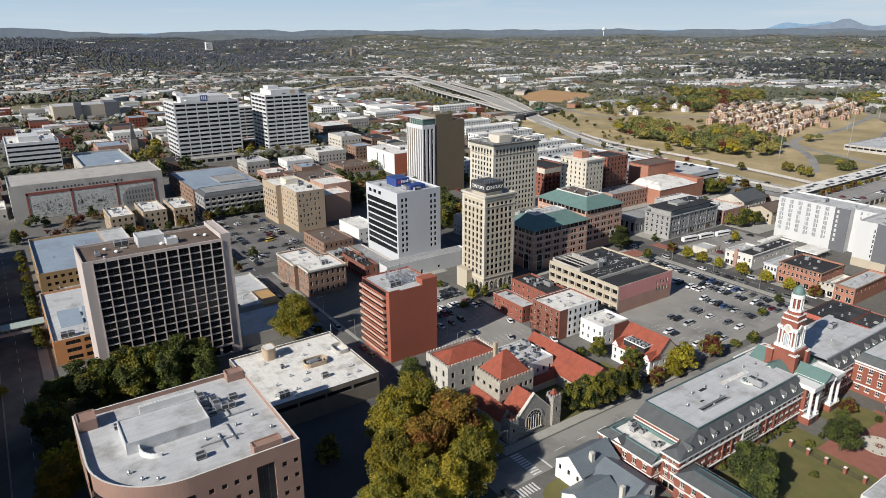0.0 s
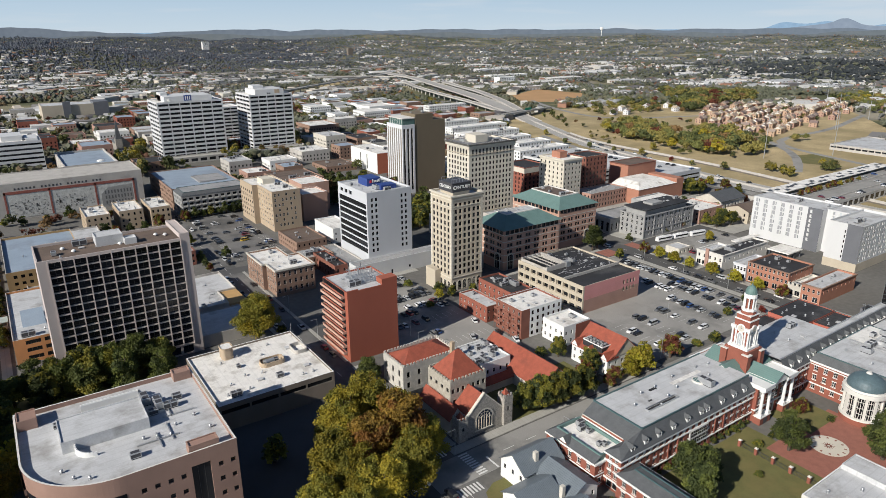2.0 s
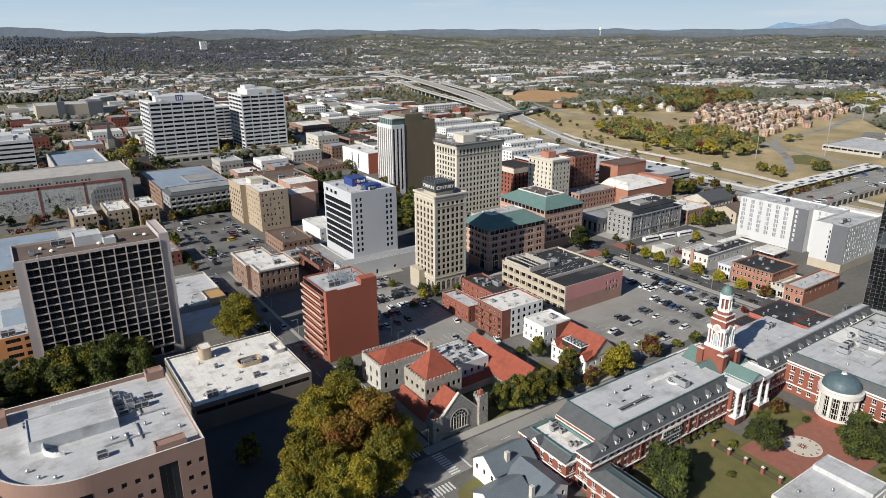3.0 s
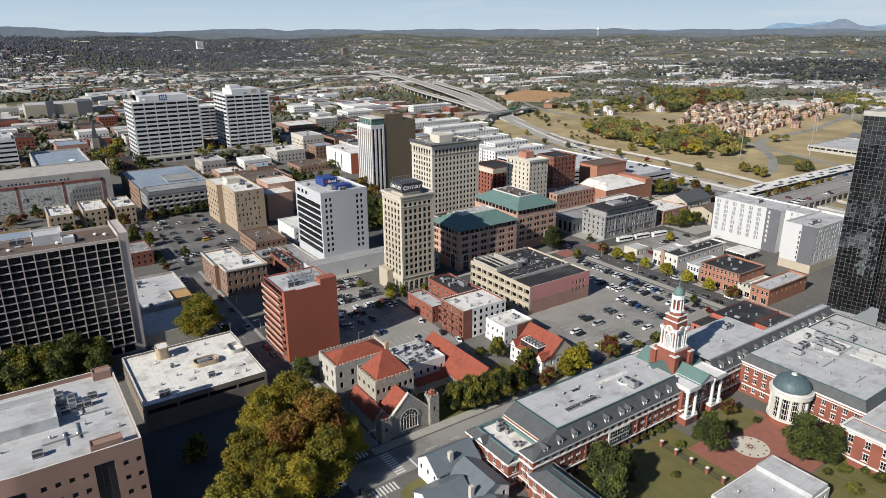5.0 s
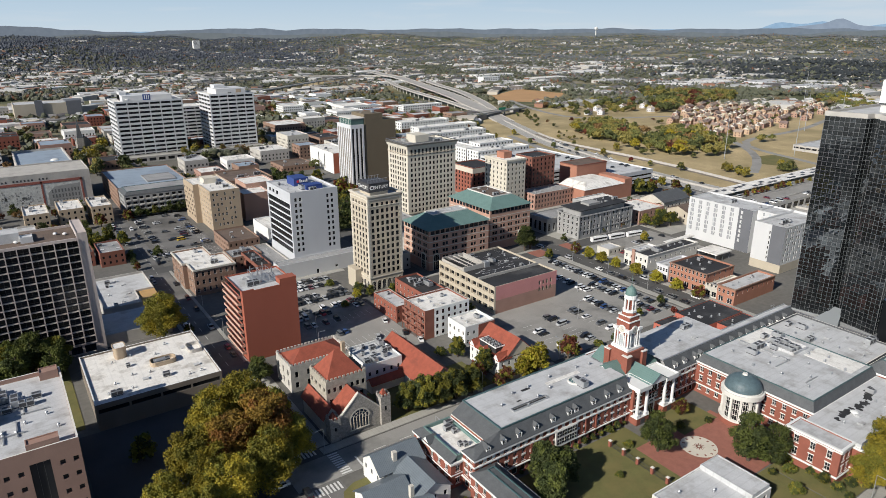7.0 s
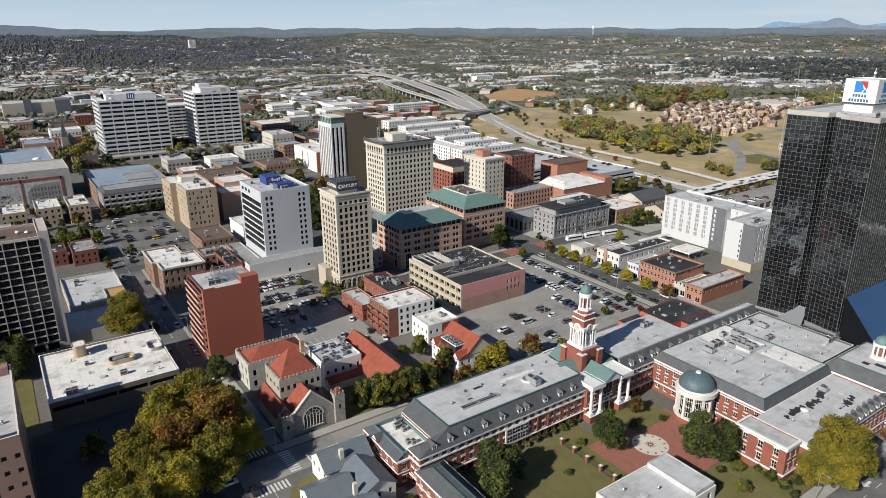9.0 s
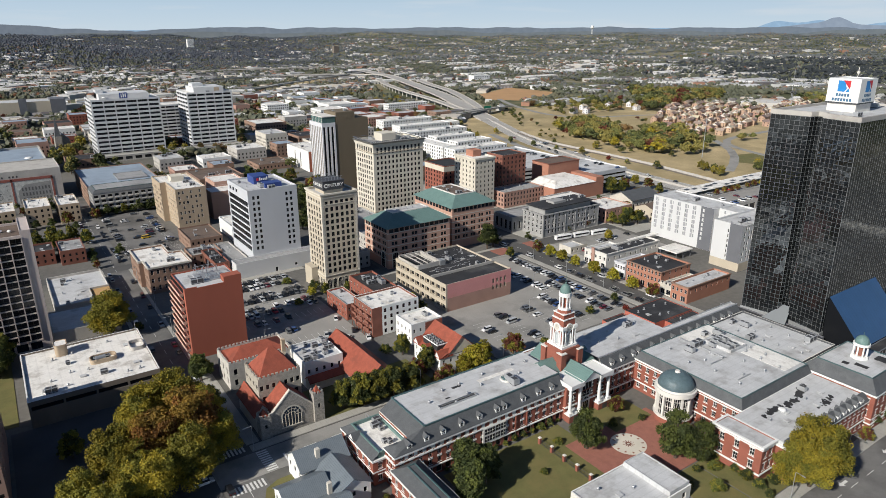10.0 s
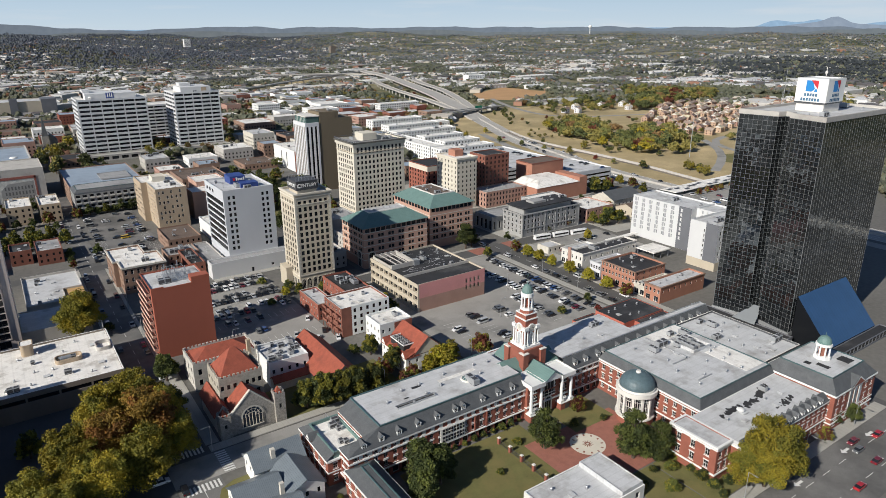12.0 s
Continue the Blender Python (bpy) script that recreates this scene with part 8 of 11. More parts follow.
for x0, y0, x1, y1, h, wm, rm, lab in ((142, 274, 149, 300, 8, BRICK_D, ROOF_B, "dark low brick row with patched roofs"), (136, 296, 152, 312, 7, BRICK_B, ROOF_G, "low brown brick shop row"),
                                       (150, 276, 160, 312, 6.5, CONC, ROOF_G, "low grey service building"), (80, 340, 92, 362, 8, BRICK_D, ROOF_G, "old dark brick house"), (68, 346, 78, 362, 8, BRICK_D, ROOF_B, "old dark brick house"),
                                       (142, 322, 160, 350, 7.5, BRICK_B, ROOF_BR, "low brown shop row"), (200, 246, 214, 262, 9, CONC, ROOF_G, "low grey service block"), (226, 292, 246, 316, 12, STONE_T, ROOF_G, "grey stone office block"), (262, 286, 290, 308, 9, CONC, ROOF_LG, "low pale-roofed block between towers"), (226, 264, 262, 286, 8, CONC, ROOF_G, "low grey-roofed service block")):
    b = building("low_block", lab, rect(x0, y0, x1, y1), h, wm, rm, {0: grid(x1 - x0, max(2, int((x1 - x0) / 3)), 2, 1, 1.5, 1.4, 3.1, style="sash"), 3: grid(y1 - y0, max(2, int((y1 - y0) / 3)), 2, 1, 1.5, 1.4, 3.1, style="sash")}, objs=False)
    clutter(b, 0.5, 0.5, x1 - x0 - 0.5, y1 - y0 - 0.5, h - 0.8, 5, int(x0 + y0), 0.6)
OB = building("service_garage", "low white-roofed garage with ochre walls", [(70.5, 264), (86, 264), (86, 280), (94, 280), (94, 306), (70.5, 306)], 6, CONC, ROOF_LG, {3: [(8 + 3 * i, 1, 10 + 3 * i, 4, "plain") for i in range(3)]}, parapet=1.1)
clutter(OB, 1, 1, 14, 40, 4.9, 9, 131, 0.7)
bm = bmesh.new()
box(bm, 15.6, -0.1, 0, 23.6, 16, 5.2)
part("ochre_bay", bm, M("ochre_render", (0.45, 0.28, 0.12), 0.85, 0.1), OB, "ochre rendered bay")

# stone building on the square
T_PTS = rect(321.5, 230, 369, 248)
t0 = [(1.6 + 2.75 * i + (0.5 if i % 3 == 2 else 0), 2.0 + 3.1 * j, 2.9 + 2.75 * i + (0.5 if i % 3 == 2 else 0), 4.1 + 3.1 * j, "sash") for j in range(4) for i in range(16) if (i + 2 * j) % 9]
Tt = building("limestone_block", "grey limestone four-storey block with dark attic roof", T_PTS, 14.2, STONE_T, ROOF_B, {0: t0, 3: grid(18, 5, 4, 1.5, 2.0, 2.0, 3.1, style="sash")}, coping=STONE_T)
band(Tt, T_PTS, 13.6, 14.25, 0.5, STONE_T)
band(Tt, T_PTS, 4.6, 5.0, 0.25, STONE_T, "string_course")
PIL = bmesh.new()
box(PIL, -0.3, -0.22, 0, 0.3, 0, 13.5)
PIL = mesh_of("pilaster", PIL, [STONE_T])
for x in (0.5, 9.6, 18.4, 27.0, 35.7, 46.9):
    part("pilaster", PIL, None, Tt, at=(x, 0, 0))
bm = bmesh.new()
wall_face(bm, (2.6, 1.6), (41, 1.6), 13.4, 17, [(1 + 3.8 * i, 0.7, 4.2 + 3.8 * i, 2.9) for i in range(9)], 0.3, True)
wall_face(bm, (2.6, 16), (2.6, 1.6), 13.4, 17, [(0.8 + 3.4 * i, 0.7, 3.6 + 3.4 * i, 2.9) for i in range(4)], 0.3, True)
wall_face(bm, (41, 1.6), (41, 16), 13.4, 17, [], 0.3, False)
wall_face(bm, (41, 16), (2.6, 16), 13.4, 17, [], 0.3, False)
part("attic_storey", finish(bm, "attic_storey", [STONE_T, GLASS]), None, Tt, "dark glazed set-back attic storey")
bm = bmesh.new()
box(bm, 1.4, 0.4, 17, 42.2, 17.2, 17.5)
part("attic_roof", bm, ROOF_B, Tt, "black overhanging attic roof")
bm = bmesh.new()
box(bm, 14, 6, 17.5, 24, 13, 18.8)
part("lift_housing", bm, STONE_T, Tt)
clutter(Tt, 25, 3, 41, 16, 17.5, 5, 152, 0.5)
building("white_roofed_block", "plain grey block with bright white roof", rect(349, 248.6, 376, 263), 14.6, STONE_T, ROOF_W, {}, coping=WHITE)
building("old_bank", "low grey stone bank with columned front", rect(314, 249, 346, 266), 9.5, STONE_T, ROOF_G, {0: grid(32, 8, 1, 1.6, 5.0, 1.5, 6), 3: grid(17, 4, 1, 2.2, 6.0, 1.0, 6)}, coping=STONE_L)
HW_PTS = rect(325.5, 302, 342, 326)
HW = building("white_tower", "white ten-storey tower with plain small windows", HW_PTS, 36, CREAM_L, ROOF_W, {0: grid(16.5, 5, 10, 1.1, 1.7, 3, 3.2, style="sash"), 3: grid(24, 6, 10, 1.1, 1.7, 3, 3.2, style="sash")}, coping=WHITE, objs=False)
band(HW, HW_PTS, 34.8, 36.05, 0.5, CREAM_L)
roofbox(HW, "penthouse", 331, 312, 338, 320, 35.2, 39.5, THEATRE, orig=HW_PTS[0])
building("dark_brick_tower", "dark brick tower with pale stone-trimmed windows", rect(358, 313, 380, 331), 33, BRICK_D, ROOF_B, {0: grid(22, 6, 9, 1.4, 1.9, 3, 3.3, style="pair"), 3: grid(18, 5, 9, 1.2, 1.8, 3, 3.3)}, coping=STONE_L, objs=False)
DB = building("corner_brick_block", "brick block with pale stone top storey and dark cornice", rect(333, 350, 357, 376), 22, BRICK, ROOF_B, {0: grid(24, 6, 6, 1.4, 2, 2.5, 3.2, style="pair"), 3: grid(26, 7, 6, 1.4, 2, 2.5, 3.2, style="pair")}, coping=DKGREY, objs=False)
band(DB, rect(333, 350, 357, 376), 17.6, 21.3, 0.08, CREAM_L, "top_storey")
BRW = building("long_brick_row", "long brown brick building with many arched windows", rect(345, 294.5, 381.8, 311), 11.5, BRICK_P, ROOF_G, {0: grid(37, 13, 3, 1.3, 2.0, 1.5, 3.3, style="sash"), 3: grid(16, 5, 3, 1.3, 2.0, 1.5, 3.3, style="sash")}, coping=STONE_L, objs=False)
clutter(BRW, 1, 1, 36, 15, 10.7, 8, 141, 0.6)
AU = thing("theatre", "brick theatre with broad white roof and stage house", "theatre", (382.2, 284, 0))
bm = bmesh.new()
box(bm, 0, 0, -0.5, 50, 26, 11)
part("auditorium_wall", bm, THEATRE, AU)
bm = bmesh.new()
frustum(bm, rect(-0.3, -0.3, 42, 26), 11, rect(8, 7, 34, 25.5), 14.5, 0, 0)
box(bm, 42, 0, 11, 50, 26, 14, 1)
part("auditorium_roof", finish(bm, "auditorium_roof", [ROOF_W, THEATRE]), None, AU, "low-pitched white roof")
bm = bmesh.new()
box(bm, 18, 26, -0.5, 50, 44, 22)
part("stage_house", bm, THEATRE, AU, "tall plain brick stage house")
bm = bmesh.new()
ring(bm, rect(17.8, 25.8, 50.2, 44.2), 0.5, 22, 22.6)
part("parapet", bm, BRICK_D, AU)
bm = bmesh.new()
quad(bm, (18, 26, 22.05), (50, 26, 22.05), (50, 44, 22.05), (18, 44, 22.05))
part("stage_roof", bm, ROOF_BR, AU)
GW = building("white_garage", "long white concrete parking garage", rect(402, 345, 470, 430), 12, WHITEWALL, ROOF_LG, {0: [(1, 2 + 3.3 * j, 67, 3.4 + 3.3 * j, "ribbon") for j in range(3)], 3: [(1, 2 + 3.3 * j, 84, 3.4 + 3.3 * j, "ribbon") for j in range(3)]}, parapet=1.0, objs=False)
GW2 = building("white_garage", "long white upper parking deck with slot openings", rect(436, 300, 476, 344.8), 13, WHITEWALL, ROOF_LG, {0: [(1, 2 + 3.3 * j, 39, 3.4 + 3.3 * j, "ribbon") for j in range(3)], 3: [(1 + 3 * i, 9.5, 2.6 + 3 * i, 11, "plain") for i in range(14)]}, parapet=1.0, objs=False)
CLs = building("classical_hall", "pale stone hall with tall windows and grey gabled roof", rect(407, 235.5, 434, 255), 9, STONE_L, SLATE, {0: grid(27, 7, 1, 1.3, 4, 2.5, 4), 3: grid(19.5, 5, 1, 1.3, 4, 2.5, 4)}, flat=False, objs=False)
bm = bmesh.new()
gable(bm, 0, 0, 27, 19.5, 9, 13.2, "x", 0.7, 0.3, 0, 1)
part("pitched_roof", mesh_of("pitched_roof", bm, [SLATE, STONE_L]), None, CLs, "grey slate roof with pedimented end")
CL2 = building("cream_hall", "cream stucco hall with brown pitched roof", rect(401, 212, 427, 228), 8, CREAM, SLATE, {0: grid(26, 7, 2, 1, 2, 1.3, 3.2), 3: grid(16, 3, 2, 1, 2, 1.3, 3.2)}, flat=False, objs=False)
bm = bmesh.new()
gable(bm, 0, 0, 26, 16, 8, 11, "x", 0.5, 0.25, 0, 1)
part("pitched_roof", mesh_of("pitched_roof", bm, [ROOF_BR, CREAM]), None, CL2)
WLW = building("white_low_row", "low white-roofed row beside the hall", rect(376.5, 230.5, 401, 254), 9, BRICK_P, ROOF_W, {0: grid(24.5, 7, 2, 1.2, 1.8, 1.8, 3.6, style="sash"), 3: grid(23.5, 6, 2, 1.2, 1.8, 1.8, 3.6, style="sash")}, coping=WHITE, objs=False)
clutter(WLW, 1, 1, 23, 22, 8.2, 7, 151, 0.5)

# white hotel in two blocks
RH = building("white_hotel", "white panelled hotel with slim vertical windows", rect(381.5, 158.5, 402, 199), 24.5, WHITEWALL, ROOF_LG, {3: [(1.5 + 5.1 * i + (1.5 if (j // 2 + i) % 2 else 0), 5.2 + 2.7 * j, 2.3 + 5.1 * i + (1.5 if (j // 2 + i) % 2 else 0), 7.2 + 2.7 * j, "plain") for j in range(7) for i in range(6)] + [(34.2, 5.2 + 2.7 * j, 35.6, 7.0 + 2.7 * j, "plain") for j in range(7)]}, parapet=0.8, glass_m=GLASS_PALE)
bm = bmesh.new()
rr = [(1.2, 5.2 + 2.7 * j, 2.6, 7.0 + 2.7 * j) for j in range(7)]
wall_face(bm, (-0.06, 8.2), (-0.06, 0), 0, 24.55, [(r[0] - 0.0, r[1], r[2], r[3]) for r in rr], 0.05, False)
part("grey_panel_wall", finish(bm, "grey_panel_wall", [DKGREY]), None, RH, "dark grey cladding strip")
STRIP = bmesh.new()
box(STRIP, -0.05, -0.62, 0, 0.0, 0.62, 2.3)
STRIP = mesh_of("panel_strip", STRIP, [M("mid_grey_panel", (0.30, 0.305, 0.32), 0.55, 0.06)])
for j in range(7):
    for i in range(6):
        part("panel_strip", STRIP, None, RH, "grey vertical window panel", at=(0, 40.5 - (3.05 if not (j // 2 + i) % 2 else 2.1) - 5.1 * i, 5.1 + 2.7 * j))
RH2_PTS = rect(364.5, 130.5, 402, 147)
RH2 = building("white_hotel", "white and dark grey hotel block with staggered windows", RH2_PTS, 24.5, WHITEWALL, ROOF_LG, {0: [(1.6 + 3.0 * i + (0.9 if (j // 2 + i) % 2 else 0), 5.5 + 2.7 * j, 2.7 + 3.0 * i + (0.9 if (j // 2 + i) % 2 else 0), 7.6 + 2.7 * j, "plain") for j in range(7) for i in range(12)], 3: [(8.2, 6 + 2.7 * j, 8.9, 7.6 + 2.7 * j, "plain") for j in range(6)]}, parapet=1.2)
bm = bmesh.new()
box(bm, -0.08, 0, 4.5, 0, 7.2, 24.55)
part("grey_panel_wall", bm, DKGREY, RH2, "dark grey cladding")
bm = bmesh.new()
box(bm, -0.12, -0.12, 0, 37.5, -0.003, 4.5)
box(bm, -0.12, -0.003, 0, -0.003, 16.5, 4.5)
part("base_storey", bm, CREAM, RH2, "tan base storey")
for b in (RH, RH2):
    clutter(b, 2, 2, 18, 12 if b is RH2 else 33, 23.6, 7, 161, 0.5)
building("white_hotel", "white hotel link block between two wings", rect(386, 147.1, 402, 158.4), 24.4, WHITEWALL, ROOF_LG, {3: [(3 + 3.4 * i, 5.5 + 2.7 * j, 4.1 + 3.4 * i, 7.4 + 2.7 * j, "plain") for j in range(7) for i in range(2)]}, parapet=0.8, glass_m=GLASS_PALE)
LB = thing("entrance_canopy", "pale flat canopy on slim columns over the hotel entrance", "canopy", (353, 159, 0))
bm = bmesh.new()
box(bm, 0, 0, 3.9, 14, 12, 4.5)
part("canopy_roof", bm, ROOF_W, LB)
COL = bmesh.new()
cyl(COL, 0, 0, 0, 3.9, 0.25, 0.25, 8)
COL = mesh_of("column", COL, [DKGREY])
for x in (0.8, 7, 13.2):
    for y in (0.8, 11.2):
        part("column", COL, None, LB, at=(x, y, 0))
WK = thing("covered_walkway", "long narrow pale walkway roof on posts", "walkway", (352, 189, 0))
bm = bmesh.new()
box(bm, 0, 0, 3.2, 24, 3.4, 3.6)
part("walkway_roof", bm, ROOF_W, WK)
POST = bmesh.new()
box(POST, -0.1, -0.1, 0, 0.1, 0.1, 3.2)
POST = mesh_of("post", POST, [DKGREY])
for i in range(7):
    part("post", POST, None, WK, at=(0.6 + 3.8 * i, 1.7, 0))

# shops along the main street
def shop(label, x0, y0, x1, y1, h, wm, rm, cols, seed, cop=None):
    b = building("shop_building", label, rect(x0, y0, x1, y1), h, wm, rm, {3: grid(y1 - y0, cols, max(1, int((h - 3.6) / 3.2)), 1.1, 1.8, 4.6, 3.2, style="sash") + grid(y1 - y0, max(2, cols // 2), 1, 2.4, 2.6, 0.4, 3, style="pair"),
                  0: grid(x1 - x0, max(3, int((x1 - x0) / 4)), max(1, int((h - 3.6) / 3.2)), 1.0, 1.6, 4.6, 3.2, style="sash")}, group="shops along the street", coping=cop)
    band(b, rect(x0, y0, x1, y1), h - 0.5, h + 0.02, 0.3, cop or wm)
    clutter(b, 1, 1, x1 - x0 - 1, y1 - y0 - 1, h - 0.8, 6, seed, 0.6)
    return b


shop("wide pale painted shop with brick pier", 311.5, 180.2, 330, 186.5, 8.2, STONE_W, ROOF_LG, 2, 171, STONE_W)
shop("long white-sided shop with black roof", 311.5, 171.2, 353, 180, 8.6, STONE_W, ROOF_B, 3, 172)
PR = thing("brick_pier", "tall rose brick pier at the shop front", "pier", (311.3, 180.1, 0))
bm = bmesh.new()
box(bm, -0.6, -0.9, 0, 0.2, 0.9, 9.6)
box(bm, -0.7, -1.0, 9.6, 0.3, 1.0, 9.9)
part("shaft", bm, BRICK_P, PR)
shop("narrow grey painted shop front", 309, 156.7, 329, 163.5, 7.9, GREYWALL, ROOF_LG, 4, 173)
shop("long reddish brick shop with broad black roof", 309.5, 135.7, 331.5, 156.3, 10.2, THEATRE, ROOF_B, 10, 174, BRICK_B)
shop("low pale shop with white flat roof", 309, 129.1, 331, 135.4, 5.2, STONE_L, ROOF_W, 3, 176)
shop("reddish brick corner shop with pale grey roof", 308, 119.7, 340.5, 128.6, 8, THEATRE, ROOF_LG, 4, 177, BRICK_B)
REDP = M("red_painted_brick", (0.40, 0.12, 0.085), 0.85, 0.12)
BK1 = building("black_roofed_store", "brick store with wide black roof", rect(268, 106, 292, 121.5), 6.6, REDP, ROOF_B, {3: grid(15, 3, 1, 1.2, 2, 2, 3)}, parapet=0.25, coping=ROOF_B)
BK2 = building("black_roofed_store", "lower brick store with black roof", rect(255.5, 111, 267.8, 122.5), 5, REDP, ROOF_B, {3: grid(11, 3, 1, 1.2, 2, 2, 3)}, parapet=0.25, coping=ROOF_B)
BK3 = building("black_roofed_store", "brick store with black roof and chimney", rect(274, 96, 292, 105.8), 6.2, REDP, ROOF_B, {}, parapet=0.25, coping=ROOF_B)
clutter(BK1, 1, 1, 22, 14, 6.35, 7, 181, 0.3)
clutter(BK3, 1, 1, 16, 9, 5.95, 4, 182, 0.4)
# small service hut in the parking court
building("transit_kiosk", "small pale service building by the parking court", rect(314, 199, 324, 208), 4.0, STONE_L, ROOF_LG, {0: grid(14, 4, 1, 1.2, 1.6, 1.2, 3)}, parapet=0.4)
# raised station deck
DK = building("viaduct_deck", "long concrete deck with pale shed roofs beside the motorway", rect(446, 195, 640, 240), 7, CONC, ASPHALT_L, {0: [(2 + 8 * i, 1, 8 + 8 * i, 5, "plain") for i in range(24)], 3: []}, parapet=1.0, objs=False)
bm = bmesh.new()
for i in range(14):
    box(bm, 14 + i * 12.4, 31, 8.5, 25.8 + i * 12.4, 44, 8.9)
    for dx in (1, 10):
        cyl(bm, 14 + i * 12.4 + dx, 37.5, 6, 8.5, 0.2, 0.2, 6)
part("shelter_roof", bm, ROOF_W, DK, "long white canopy roof")
bm = bmesh.new()
rd = random.Random(12)
for i in range(26):
    x = 16 + i * 6.6 + rd.uniform(-1, 1)
    y = rd.choice((32.2, 36.5, 38))
    poly(bm, [(x, y, 9.02), (x + 5.6, y + 1.0, 9.02), (x + 5.2, y + 3.6, 9.02), (x - 0.4, y + 2.6, 9.02)])
part("roof_panel", bm, DARKM, DK, "dark slanting panels on the canopy")["kind"] = "stuff"
bm = bmesh.new()
for y in (8, 22, 29.5):
    box(bm, 4, y, 6, 190, y + 0.5, 6.9)
part("platform_wall", bm, CONC, DK, "low concrete walls between lanes")
building("parking_deck", "open concrete parking deck on the slope", rect(720, 262, 800, 318), 6, CONC, ROOF_LG, {0: [(1 + 6 * i, 2.5, 6 + 6 * i, 4.2, "plain") for i in range(13)], 3: [(1 + 6 * i, 2.5, 6 + 6 * i, 4.2, "plain") for i in range(9)]}, parapet=0.9, objs=False)

# pavements round the central blocks
for i, (r4, lab) in enumerate(((rect(313, 229.4, 376, 267), "concrete pavement round the limestone block"), (rect(306, 268, 312, 345), "concrete pavement along the main street"), (rect(313, 299.5, 344, 346), "concrete pavement round the white tower"),
                               (rect(246, 314, 292, 348), "concrete pavement round the cream tower"), (rect(304, 349, 360, 388), "concrete pavement round the brick block"), (rect(377, 230.5, 445, 280), "pale concrete forecourt round the halls"),
                               (rect(376, 205, 445, 229), "concrete pavement beside the cream hall"), (rect(305, 220, 312, 229.6), "red brick paved corner"), (rect(281, 220, 291, 229.6), "red brick paved corner"), (rect(344.5, 281.5, 436, 298), "concrete pavement before the theatre"))):
    slab("pavement", lab, r4, 0.0, 0.12 + 0.006 * i, PLAZA if "brick paved" in lab else PAVE)

# ---- the rest of the town ----
ROADS = [MAIN, [(478, 60), (481, 300), (500, 400), (514, 470), (545, 560)], ROAD2, *RAMPS, [(300, 1840), (900, 1800), (1250, 1790)],
         [(665, 258), (683, 318), (722, 384), (860, 385), (1040, 428)], [(584, 278), (650, 312), (720, 385)]]
SEGS = np.array([(*a[:2], *b[:2]) for r in ROADS for a, b in zip(r, r[1:])], float)


def road_gap(x, y):
    """Metres to the nearest motorway line."""
    d = SEGS[:, 2:] - SEGS[:, :2]
    p = np.array((x, y)) - SEGS[:, :2]
    t = np.clip((p * d).sum(1) / (d * d).sum(1), 0, 1)
    return float(np.sqrt(((p - d * t[:, None]) ** 2).sum(1)).min())


def inside(x, y, pts):
    c = False
    for (x0, y0), (x1, y1) in zip(pts, pts[1:] + pts[:1]):
        if (y0 > y) != (y1 > y) and x < (x1 - x0) * (y - y0) / (y1 - y0) + x0:
            c = not c
    return c


SLOPE = [(494, 120), (640, 180), (760, 300), (900, 330), (1100, 480), (900, 720), (720, 740), (600, 690), (520, 600), (500, 420)]
BARE = [(795, 935), (955, 1030), (975, 900), (890, 820), (815, 805), (770, 860)]
HOMES = [(705, 380), (760, 380), (930, 420), (1090, 460), (1175, 519), (1031, 525), (1012, 590), (1000, 625), (850, 565), (785, 520), (740, 450)]


def free(x0, y0, x1, y1, gap=2.0):
    return all(x1 + gap < a or x0 - gap > c or y1 + gap < b or y0 - gap > d for a, b, c, d in OCC)


def in_view(x, y, slack=0.1):
    a = math.atan2(x, y)
    return -0.02 - slack < a < 1.22 + slack


MIDWALL = [BRICK, BRICK_B, BRICK_D, STONE_L, WHITE, CONC, BRICK_B, BRICK_P, CONC, WHITE]
MIDROOF = [ROOF_W, ROOF_W, ROOF_W, ROOF_LG, ROOF_LG, ROOF_G, ROOF_B, ROOF_BR, ROOF_BL]
NAMES = {BRICK.name: "red brick", BRICK_B.name: "brown brick", BRICK_D.name: "dark brick", STONE_L.name: "pale stone", WHITE.name: "white painted", CONC.name: "grey concrete",
         TAN.name: "tan brick", BRICK_P.name: "rose brick", CREAM.name: "cream brick"}
RNAMES = {ROOF_W.name: "white", ROOF_LG.name: "pale grey", ROOF_G.name: "grey", ROOF_B.name: "black", ROOF_BR.name: "brown gravel", ROOF_BL.name: "bluish"}
APTS = [(405, 437, 466, 454), (405, 456, 422, 540), (432, 470, 474, 488), (424, 548, 500, 566), (432, 506, 480, 522), (440, 592, 508, 610), (446, 640, 514, 658)]
KEEP = APTS + [(284, 485, 306, 534), (375, 830, 405, 856), (300, 660, 334, 700), (430, 780, 470, 814), (470, 840, 514, 880), (540, 790, 606, 806), (74, 985, 160, 1030), (108, 684, 128, 720), (140, 596, 268, 611)]
OCC += KEEP
r = random.Random(77)
count = 0
